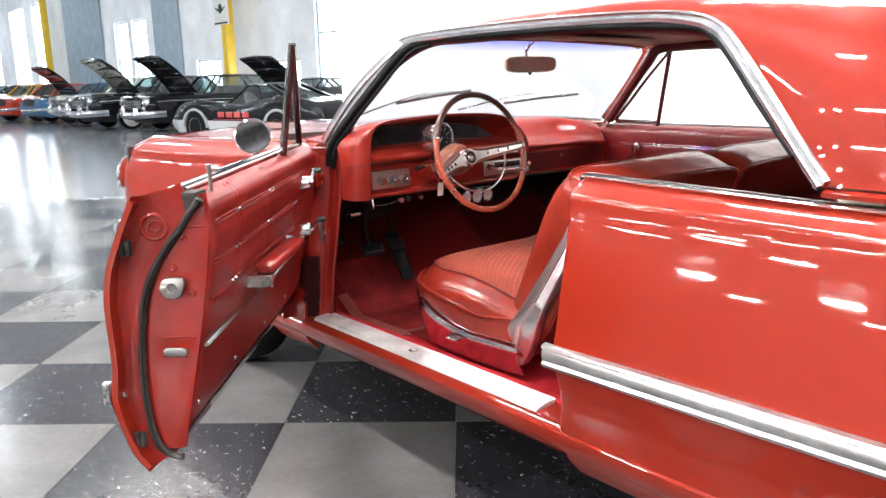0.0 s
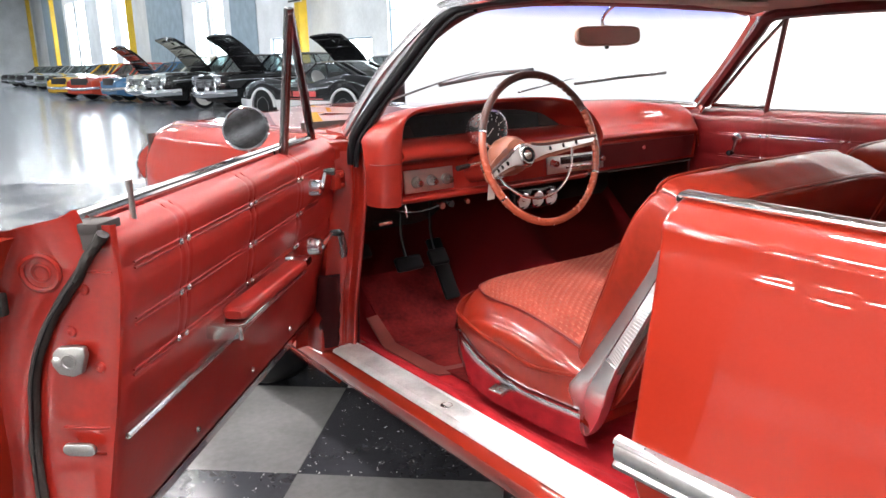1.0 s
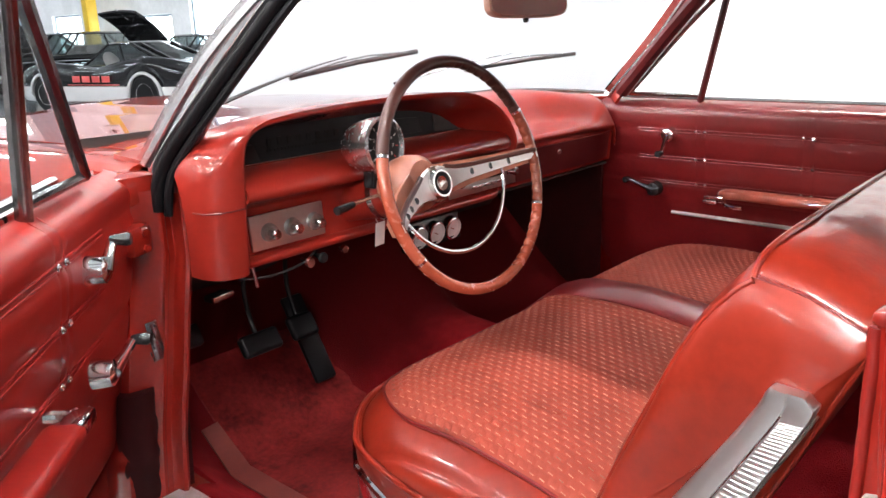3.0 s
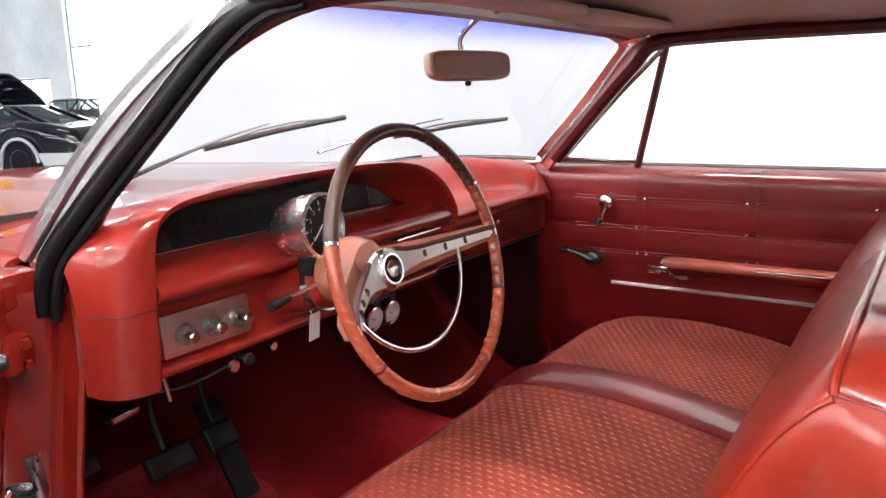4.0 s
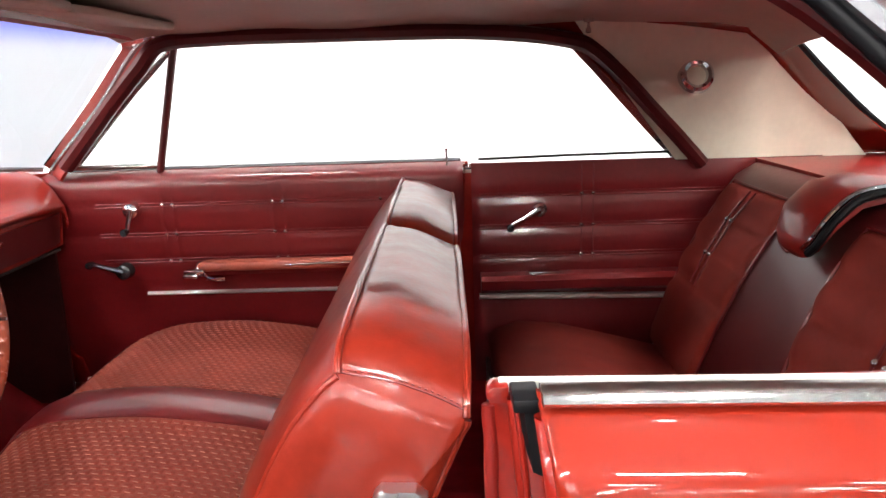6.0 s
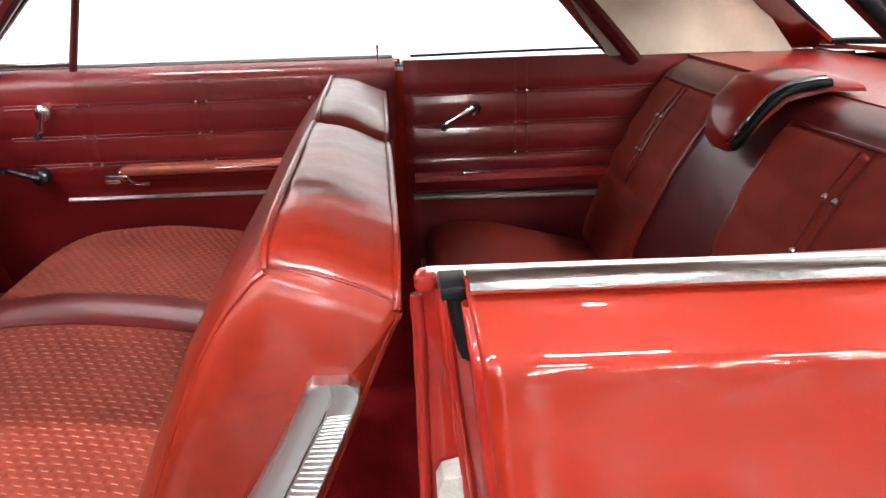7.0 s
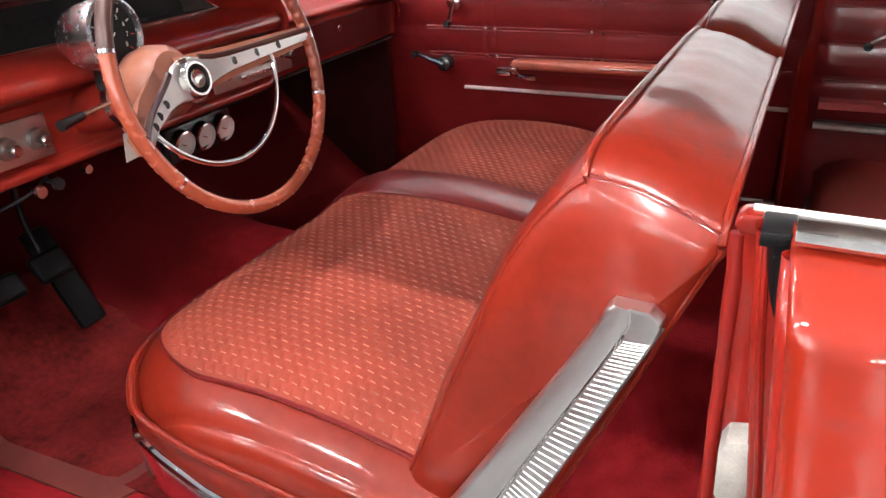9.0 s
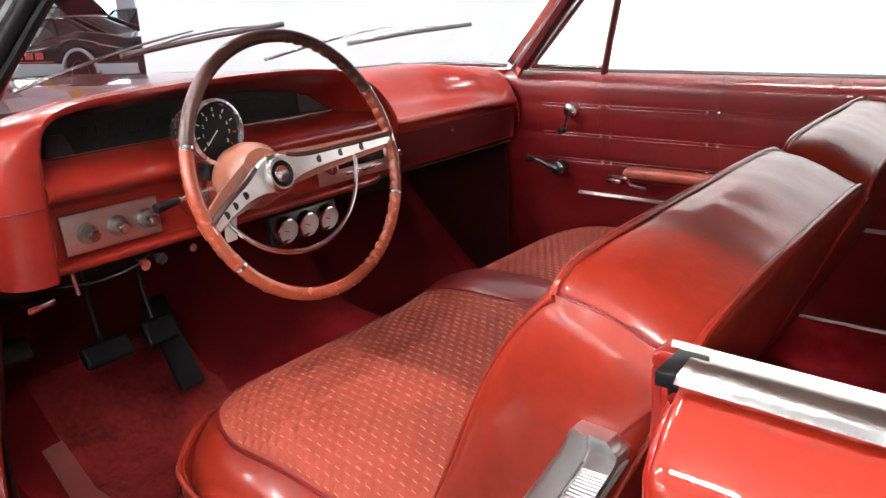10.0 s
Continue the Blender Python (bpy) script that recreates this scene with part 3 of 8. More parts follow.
def side_trim(y0, y1):
    def make():
        rings = []
        n = 24
        for k in range(n + 1):
            y = lerp(y0, y1, k / n)
            rise = -0.030 * (y + 0.03) * 0.5 if y < 0 else 0.0
            w = half(y, 0.575)
            rings.append([(-w + 0.004, y, 0.545 + rise), (-w - 0.008, y, 0.548 + rise), (-w - 0.011, y, 0.556 + rise), (-w - 0.006, y, 0.563 + rise), (-w - 0.009, y, 0.57 + rise), (-w - 0.010, y, 0.585 + rise), (-w - 0.006, y, 0.592 + rise), (-w - 0.012, y, 0.597 + rise), (-w - 0.009, y, 0.604 + rise), (-w + 0.004, y, 0.608 + rise)])
        return loft(rings, closed=True, caps=True)
    return make


mirrored("side_trim", side_trim(-2.45, -0.026), TRIM_METAL, car, "bright side trim with a brushed band")
mirrored("side_trim", side_trim(1.25, 2.60), TRIM_METAL, car, "bright side trim with a brushed band")


# ---- pillars and glass
def a_pillar(k=1.0):
    line = curve([(-0.784, 1.150, 0.985), (-0.776, 1.135, 1.04), (-0.724, 1.016, 1.20), (-0.664, 0.90, 1.335), (-0.625, 0.815, 1.385)], 5)
    rings = []
    for p in line:
        rings.append([p + k * Vector(o) for o in ((0.0, -0.030, -0.012), (-0.018, -0.012, 0.004), (-0.014, 0.020, 0.014), (0.008, 0.026, 0.014), (0.022, 0.0, -0.004), (0.016, -0.024, -0.016))])
    return loft(rings, closed=True, caps=True)


part("windscreen_pillar", a_pillar(0.6), VINYL_DARK_SHADE, car)



def pillar_seal(full=True):
    line = curve([(-0.806, 1.160, 0.945), (-0.802, 1.150, 1.0), (-0.790, 1.118, 1.055), (-0.734, 0.993, 1.20), (-0.672, 0.874, 1.335), (-0.641, 0.79, 1.366), (-0.636, 0.60, 1.372), (-0.638, 0.2, 1.374), (-0.640, -0.15, 1.360), (-0.648, -0.262, 1.328), (-0.70, -0.40, 1.19), (-0.752, -0.515, 1.08)], 5)
    if not full:
        return tube([p for p in line if -0.12 < p.y < 0.72], 0.009, 8)
    bm = tube(line, [interp(p.z, [(0.945, 0.010), (1.0, 0.0135)]) if p.z < 1.36 and p.y > 0.7 else 0.009 for p in line], 10)
    near = [p for p in line if p.y > 0.79]
    tube([p + Vector((0.010, -0.016, -0.008)) for p in near], 0.008, 8, bm=bm)
    return bm


part("rubber_seal", pillar_seal(), BLACK, car)
part("rubber_seal", flip(pillar_seal(False)), BLACK, car)
part("pillar_chrome", tube(curve([(-0.806, 1.158, 1.02), (-0.799, 1.138, 1.058), (-0.744, 1.012, 1.205), (-0.682, 0.896, 1.338), (-0.650, 0.83, 1.374)], 5), 0.010, 8), CHROME, car, "thin chrome windscreen pillar strip")


def side_header():
    line = curve([(-0.712, 1.060, 1.045), (-0.688, 0.980, 1.125), (-0.660, 0.893, 1.212), (-0.630, 0.800, 1.300), (-0.606, 0.735, 1.352), (-0.600, 0.60, 1.363), (-0.598, 0.4, 1.364), (-0.598, 0.03, 1.362), (-0.600, -0.16, 1.350), (-0.604, -0.285, 1.330), (-0.610, -0.335, 1.308), (-0.632, -0.415, 1.240), (-0.655, -0.490, 1.165), (-0.684, -0.572, 1.085), (-0.714, -0.650, 1.006)], 6)
    return tube(line, 0.024, 8, flat=0.85)


part("garnish_rail", flip(side_header()), VINYL_DARK_SHADE, car, "painted dark red garnish rail")


def driver_header():
    line = curve([(-0.764, 1.120, 1.045), (-0.736, 1.036, 1.155), (-0.682, 0.925, 1.285), (-0.618, 0.80, 1.362), (-0.606, 0.60, 1.370), (-0.604, 0.2, 1.374), (-0.608, -0.15, 1.356), (-0.618, -0.275, 1.318), (-0.663, -0.415, 1.195), (-0.716, -0.580, 1.03)], 6)
    return tube(line, 0.018, 8, flat=0.85)


part("garnish_rail", driver_header(), VINYL_DARK_SHADE, car, "painted dark red garnish rail")
pillar_out = curve([(0.772, 1.128, 1.01), (0.760, 1.115, 1.045), (0.718, 0.955, 1.20), (0.668, 0.830, 1.335), (0.634, 0.765, 1.378)], 5)
pillar_in = curve([(0.715, 1.085, 1.01), (0.708, 1.055, 1.045), (0.668, 0.915, 1.195), (0.628, 0.795, 1.305), (0.604, 0.720, 1.356)], 5)
fill = slab([[a.lerp(b, k / 4) for k in range(5)] for a, b in zip(pillar_in, pillar_out)], 0.008)
part("pillar_trim", fill, JAMB, car)
part("windscreen_pillar", tube(pillar_out, 0.009, 8), CHROME_WORN, car)

glass_rings = []
for k in range(9):
    v = k / 8
    hw = lerp(0.765, 0.615, v)
    ring = []
    for j in range(21):
        x = lerp(-hw, hw, j / 20)
        ring.append((x, lerp(1.40, 0.905, v) - lerp(0.25, 0.09, v) * abs(x / hw) ** 2.2, lerp(1.062, 1.408, v) - 0.022 * (x / hw) ** 2 * v - 0.026 * abs(x / hw) ** 5 * (1 - v)))
    glass_rings.append(ring)
shield = part("windscreen", loft(glass_rings), WINDSCREEN, car, "clear windscreen with a blue tinted top band")
shield.visible_shadow = False
part("windscreen_frame", tube([Vector(p) + Vector((0, 0.004, 0)) for p in glass_rings[0]], 0.007, 6), ZINC, car)
part("windscreen_header", tube([Vector(p) + Vector((0, -0.01, -0.004)) for p in glass_rings[-1]], 0.020, 8), VINYL_DEEP_SHADE, car)
rear_rings = []
for k in range(9):
    v = k / 8
    y, hw = lerp(-1.16, -0.72, v), lerp(0.655, 0.54, v)
    rear_rings.append([(x, y + lerp(-0.05, 0.0, v) * (1 - (x / hw) ** 2), interp(y, [(-1.16, 1.042), (-1.02, 1.140), (-0.90, 1.240), (-0.80, 1.330), (-0.72, 1.395)]) + 0.03 * (1 - (x / hw) ** 2)) for x in [lerp(-hw, hw, j / 16) for j in range(17)]])
back_glass = part("rear_window", loft(rear_rings), GLASS, car, "wide curved clear rear window")
back_glass.visible_shadow = False
edge = [r[0] for r in rear_rings] + rear_rings[-1][1:] + [r[-1] for r in rear_rings[-2::-1]] + rear_rings[0][-2:0:-1]
part("rear_window_seal", tube(edge, 0.009, 6, closed=True), BLACK, car)

# ---- headliner, sun visors, inner sail panels
liner = []
for y in [lerp(-0.80, 0.84, k / 20) for k in range(21)]:
    sx, sz = shoulder(y)
    ring = []
    for j in range(21):
        x = lerp(-0.612, 0.612, j / 20)
        ring.append((x, y, min(sz - 0.004, 1.418) - 0.036 * abs(x / 0.60) ** 3 - (0.01 if y > 0.80 else 0) + 0.004 * math.sin(y * 17)))
    liner.append(ring)
part("headliner", slab(liner, 0.008), HEADLINER, car, "tan perforated vinyl headliner")


def inner_sail():
    rings = []
    for k in range(11):
        t = k / 10
        lo = Vector((-0.735, lerp(-0.605, -1.12, t), 0.99))
        hi = Vector((-0.598, lerp(-0.27, -0.74, t), 1.400))
        rings.append([lo.lerp(hi, j / 6) + Vector((-0.015 * math.sin(math.pi * j / 6), 0, 0)) for j in range(7)])
    return slab(rings, 0.006)


mirrored("sail_liner", inner_sail, SAIL_LINER, car, "pale vinyl inner sail panel")


def courtesy_lamp(sign):
    m = Matrix.Translation((sign * 0.652, -0.606, 1.235)) @ Matrix.Rotation(sign * radians(-72), 4, "Y")
    ob = part("courtesy_lamp", lathe([(0.0, 0.004), (0.024, 0.004), (0.028, 0.014), (0.036, 0.018), (0.043, 0.012), (0.046, -0.004)], 28, m), DIM_CHROME, car, "round chrome courtesy lamp")
    part("lens", lathe([(0.0, 0.009), (0.02, 0.008), (0.026, 0.005)], 24, m), SAIL_LINER, ob)


courtesy_lamp(1)
courtesy_lamp(-1)


def visor(sign):
    bm = prism([(0.02, 0.0), (0.44, 0.0), (0.47, 0.03), (0.47, 0.15), (0.44, 0.185), (0.05, 0.185), (0.02, 0.16)], "z", 0, 0.016, 0.006)
    m = Matrix.Translation((0.0, 0.825, 1.392)) @ Matrix.Rotation(radians(6), 4, "X") @ Matrix.Diagonal((sign, -1, 1, 1))
    bmesh.ops.transform(bm, matrix=m, verts=bm.verts)
    part("sun_visor", bm, HEADLINER, car, "tan sun visor folded against the headliner")


visor(1)
visor(-1)


def hook(sign):
    m = Matrix.Translation((sign * 0.555, -0.313, 1.372))
    part("coat_hook", lathe([(0.0, -0.028), (0.007, -0.026), (0.006, -0.016), (0.003, -0.012), (0.003, -0.004), (0.012, -0.002), (0.012, 0.006)], 12, m), CHROME, car)


hook(1)
hook(-1)

# ---- floor, carpet, tunnel, firewall
carpet = []
for y in [lerp(-0.62, 1.24, k / 24) for k in range(25)] + [1.30, 1.38, 1.45, 1.52, 1.58]:
    ring = []
    for x in [lerp(-0.775, 0.775, j / 62) for j in range(63)]:
        z = 0.315 + max(0, y - 1.22) ** 1.2 * 1.05
        z += (0.10 + 0.06 * max(0, y)) * math.exp(-(abs(x) / 0.17) ** 2.6)
        z += 0.052 * max(0, (abs(x) - 0.70) / 0.075)
        z += 0.004 * noise.noise(Vector((x * 9, y * 9, 0)))
        ring.append((x, y, z))
    carpet.append(ring)
part("carpet", slab(carpet, 0.012), CARPET, car, "deep red cut-pile carpet with footwell shade coloured in towards the pedals", angle=60)
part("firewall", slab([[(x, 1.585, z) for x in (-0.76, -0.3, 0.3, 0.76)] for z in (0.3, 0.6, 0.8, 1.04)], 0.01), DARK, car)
def mat_z(y):
    return 0.330 + max(0, y - 1.22) ** 1.2 * 1.05


mat_ring = [[(x, y, mat_z(y)) for x in [lerp(-0.652, -0.22, j / 10) for j in range(11)]] for y in [lerp(0.78, 1.44, k / 12) for k in range(13)]]
mat_ob = part("floor_mat", slab(mat_ring, 0.006), MAT_RUBBER, car, "worn red rubber floor mat")
rim_line = [(-0.30, 0.880, 0.925), (-0.59, 0.880, 0.925), (-0.645, 0.887, 0.930), (-0.684, 0.905, 0.938), (-0.698, 0.940, 0.962), (-0.698, 1.10, 1.10), (-0.698, 1.20, 1.20), (-0.690, 1.32, 1.32)]
inner_x = [-0.30, -0.59, -0.620, -0.642, -0.650, -0.651, -0.651, -0.648]
mat_band = [[(lerp(x, xi, f), lerp(y, yi, f), mat_z(lerp(y, yi, f)) + 0.003 - 0.004 * (1 - f)) for (x, y, yi), xi in zip(rim_line, inner_x)] for f in (0.0, 0.12, 0.5, 0.88, 1.0)]
part("mat_edge", slab(mat_band, 0.005), MAT_BAND, mat_ob, "tan red vinyl binding of the mat")


def kick(near):
    if near:
        return slab([[(-0.752 + d, y, z) for y in (1.165, 1.25, 1.42, 1.585)] for z, d in ((0.36, -0.06), (0.55, -0.05), (0.75, -0.018), (0.95, 0.0))], 0.008)
    return slab([[(-0.733 if y < 1.2 else -0.745, y - (0.06 if y < 1.2 else 0), z) for y in (1.19, 1.25, 1.42, 1.585)] for z in (0.36, 0.55, 0.75, 0.95)], 0.01)


part("kick_panel", kick(True), SHADED_DARK_TRIM, car)
part("kick_panel", flip(kick(False)), SHADED_DARK_TRIM, car)

# ---- door jambs and sill plate
JAMB_LEAN = [(0.386, -0.031), (0.651, -0.029), (0.72, -0.026), (0.775, -0.022), (0.838, -0.016), (0.89, -0.010), (0.95, -0.004), (1.0, 0.0)]


def lock_jamb():
    """From the windlace over a round rib and a channel to the quarter's rolled edge."""
    rings = []
    for k in range(41):
        z = lerp(0.386, 0.994, k / 40)
        o, d, e = half(0, z if z < 0.97 else 0.97 + (z - 0.97) / 0.74), lean_back(z), smooth(z, JAMB_LEAN)
        b = lerp(0.772, o, interp(z, [(0.90, 0.30), (1.0, 0.14)]))
        ring = [(-0.742, -0.060), (-0.752, 0.005), (-0.759, 0.002 + 0.3 * e), (-b + 0.026, -0.012 + e), (-b + 0.017, -0.017 + e), (-b + 0.012, -0.014 + e), (-b + 0.008, -0.005 + e), (-b + 0.002, -0.002 + e), (-b - 0.003, -0.006 + e), (-b - 0.006, -0.018 + e), (-b - 0.012, -0.030 + e),
                (-o + 0.038, -0.037 + d), (-o + 0.032, -0.026 + d), (-o + 0.024, -0.019 + d), (-o + 0.014, -0.022 + d), (-o + 0.008, -0.034 + d), (-o + 0.006, -0.041 + d), (-o + 0.005, -0.032 + d), (-o + 0.020, -0.060 + d)]
        rings.append([(p.x, p.y + 0.0012 * noise.noise(Vector((p.x * 60, z * 22, 3.0))), z) for p in curve(ring, 3)])
    return loft(rings)


mirrored("lock_jamb", lock_jamb, JAMB, car)


def jamb_bead(which):
    """A pressed bead that runs down the jamb."""
    pts = []
    for k in range(41):
        z = lerp(0.392, 0.985, k / 40)
        o, d, e = half(0, z if z < 0.97 else 0.97 + (z - 0.97) / 0.74), lean_back(z), smooth(z, JAMB_LEAN)
        b = lerp(0.772, o, interp(z, [(0.90, 0.30), (1.0, 0.14)]))
        x, y = ((-b + 0.0095, -0.0075 + e), (-b - 0.0042, -0.0100 + e), (-o + 0.031, -0.0245 + d))[which]
        pts.append((x, y + 0.0008 * noise.noise(Vector((which, z * 25, 7.0))), z))
    return tube(pts, [0.0030 + 0.0007 * noise.noise(Vector((which, k * 0.6, 2.0))) for k in range(41)], 8)


for which in range(3):
    mirrored("jamb_bead", lambda: jamb_bead(which), JAMB, car)


def windlace():
    bm = tube(curve([(-0.753, 0.009, 0.40), (-0.753, 0.009, 0.7), (-0.754, 0.009, 0.90), (-0.754, 0.010, 0.978)], 8), 0.0062, 10)
    for v in bm.verts:
        q = v.co
        q += Vector((q.x + 0.753, q.y - 0.009, 0)) * 0.20 * noise.noise(Vector((q.x * 60, q.y * 60, q.z * 45)))
    return bm


mirrored("windlace", windlace, VINYL, car, "frayed red vinyl windlace")
mirrored("jamb_cap", lambda: prism([(-0.006, 0.983), (0.009, 0.984), (0.013, 0.988), (0.012, 0.995), (0.007, 0.9985), (-0.006, 0.999)], "x", -0.768, -0.744, 0.0025), JAMB, car)


def jamb_seal():
    """A black rubber block under the belt that hangs down in a tapered tongue."""
    bm = box((0.040, 0.022, 0.011), (-0.786, -0.017, 0.9975), 0.002)
    rings = []
    for z, w in ((1.002, 1.0), (0.975, 0.95), (0.950, 0.9), (0.936, 0.8), (0.926, 0.6), (0.916, 0.25)):
        d = 0.20 * (z - 0.99) * 0.6
        rings.append([(-0.789, -0.034 + d, z), (-0.790, -0.020 + 0.006 * w + d, z), (-0.797, -0.018 + 0.007 * w + d, z), (-0.803, -0.019 + 0.004 * w + d, z), (-0.806, -0.026 + d, z), (-0.806, -0.036 + d, z)])
    loft(rings, bm, closed=True, caps=True)
    return bm


mirrored("jamb_seal", jamb_seal, BLACK, car, "cracked black rubber seal block")


def striker(sign):
    plate = part("striker_plate", box((0.034, 0.006, 0.185), (sign * 0.792, -0.027, 0.762), 0.002), CHROME_WORN, car, "worn steel door striker")
    block = prism([(-0.026, 0.776), (-0.004, 0.774), (0.000, 0.780), (0.001, 0.822), (-0.004, 0.832), (-0.022, 0.836), (-0.026, 0.832)], "x", -0.812, -0.784, 0.0012)
    part("striker_block", block if sign < 0 else flip(block), IVORY, plate, "ivory coated striker block")
    low = prism([(-0.026, 0.690), (-0.009, 0.689), (-0.006, 0.694), (-0.006, 0.722), (-0.026, 0.724)], "x", -0.810, -0.786, 0.0012)
    part("striker_block", low if sign < 0 else flip(low), ZINC, plate)
    part("striker_rib", box((0.008, 0.020, 0.056), (sign * 0.786, -0.016, 0.748), 0.002), CHROME_WORN, plate)
    part("striker_rib", box((0.006, 0.012, 0.050), (sign * 0.800, -0.018, 0.748), 0.002), ZINC, plate)


striker(-1)
striker(1)


PILLAR_LEAN = [(0.386, -0.066), (0.53, -0.054), (0.63, -0.036), (0.75, -0.018), (0.86, 0.0), (1.0, 0.0)]


def hinge_jamb():
    rings = []
    for k in range(20):
        z = lerp(0.386, 0.985, k / 19)
        d = interp(z, PILLAR_LEAN)
        rings.append([(x + d, y, z) for x, y in ((-0.757, 1.30), (-0.759, 1.22), (-0.761, 1.142), (-0.765, 1.133), (-0.771, 1.130), (-0.777, 1.134), (-0.780, 1.150), (-0.786, 1.157), (-0.796, 1.158), (-0.800, 1.153), (-0.806, 1.153), (-0.812, 1.159), (-0.866, 1.170), (-0.874, 1.182), (-0.878, 1.24), (-0.92, 1.236))])
    return loft(rings)


mirrored("hinge_jamb", hinge_jamb, JAMB, car)
mirrored("cowl_corner", lambda: box((0.100, 0.10, 0.060), (-0.842, 1.214, 0.985), 0.012), JAMB, car)


def sill():
    rings = []
    for y, w in ((0.045, 0.0), (0.30, 0.0), (0.90, 0.0), (1.10, 0.0), (1.135, -0.002), (1.150, -0.008)):
        rings.append([(-0.822 + w, y, 0.388), (-0.824 + w, y, 0.3985), (-0.828 + w, y, 0.4005), (-0.832 + w, y, 0.397), (-0.838 + w, y, 0.3975), (-0.882, y, 0.396), (-0.886, y, 0.393), (-0.892, y, 0.3945), (-0.902, y, 0.391), (-0.906, y, 0.384)])
    return loft(rings, closed=True, caps=True)


sp = part("sill_plate", sill(), ALU, car, "brushed aluminium door sill plate")
part("emblem", lathe([(0.013, 0.0), (0.0145, 0.0014), (0.016, 0.0)], 24, pose(-0.862, 0.615, 0.3965)), CHROME_WORN, sp)
for y in (0.12, 1.12):
    part("screw", lathe([(0.0, 0.002), (0.004, 0.0015), (0.005, 0.0)], 10, pose(-0.860, y, 0.396)), ALU, sp)


def carpet_roll():
    """The carpet's edge, rolled up over the sill."""
    rings = []
    for k in range(41):
        y = lerp(-0.02, 1.135, k / 40)
        n = 0.003 * noise.noise(Vector((1, y * 14, 0)))
        rings.append([(x, y, z + n) for x, z in ((-0.700, 0.318), (-0.725, 0.340), (-0.755, 0.368), (-0.780, 0.385), (-0.802, 0.394), (-0.816, 0.396), (-0.823, 0.388), (-0.822, 0.370))])
    return loft(rings)


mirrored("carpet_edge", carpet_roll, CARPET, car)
part("sill_plate", flip(sill()), ALU, car, "brushed aluminium door sill plate")


# ---- doors
ROWS_OF = {-1: (0.957, 0.870, 0.787), 1: (0.933, 0.848, 0.771)}
COLS_OF = {-1: (0.275, 0.600, 0.921), 1: (0.297, 0.600, 0.897)}


LEAN = [(0.38, 0.100), (0.42, 0.098), (0.457, 0.092), (0.572, 0.066), (0.755, 0.028), (0.860, 0.010), (0.930, 0.0), (1.1, 0.0)]
EDGE = [(0.423, 0.156), (0.462, 0.188), (0.510, 0.205), (0.560, 0.219), (0.600, 0.223), (0.650, 0.216), (0.710, 0.215), (0.800, 0.217), (0.870, 0.207), (0.915, 0.190), (0.950, 0.176), (0.985, 0.160), (1.012, 0.146), (1.030, 0.136)]


# the latch end of the driver's door: (w, z) of the seal's line and of the outer flange, from the top down
SEAL_LINE = [(0.060, 1.046), (0.048, 1.012), (0.040, 0.982), (0.060, 0.952), (0.085, 0.922), (0.125, 0.863), (0.152, 0.794), (0.165, 0.712), (0.170, 0.650), (0.171, 0.600), (0.169, 0.555), (0.164, 0.506), (0.150, 0.462), (0.125, 0.440)]
FLANGE = [(0.136, 1.028), (0.145, 1.010), (0.160, 0.984), (0.176, 0.950), (0.190, 0.915), (0.207, 0.870), (0.217, 0.800), (0.215, 0.710), (0.216, 0.650), (0.225, 0.600), (0.220, 0.560), (0.205, 0.510), (0.188, 0.462), (0.158, 0.424)]


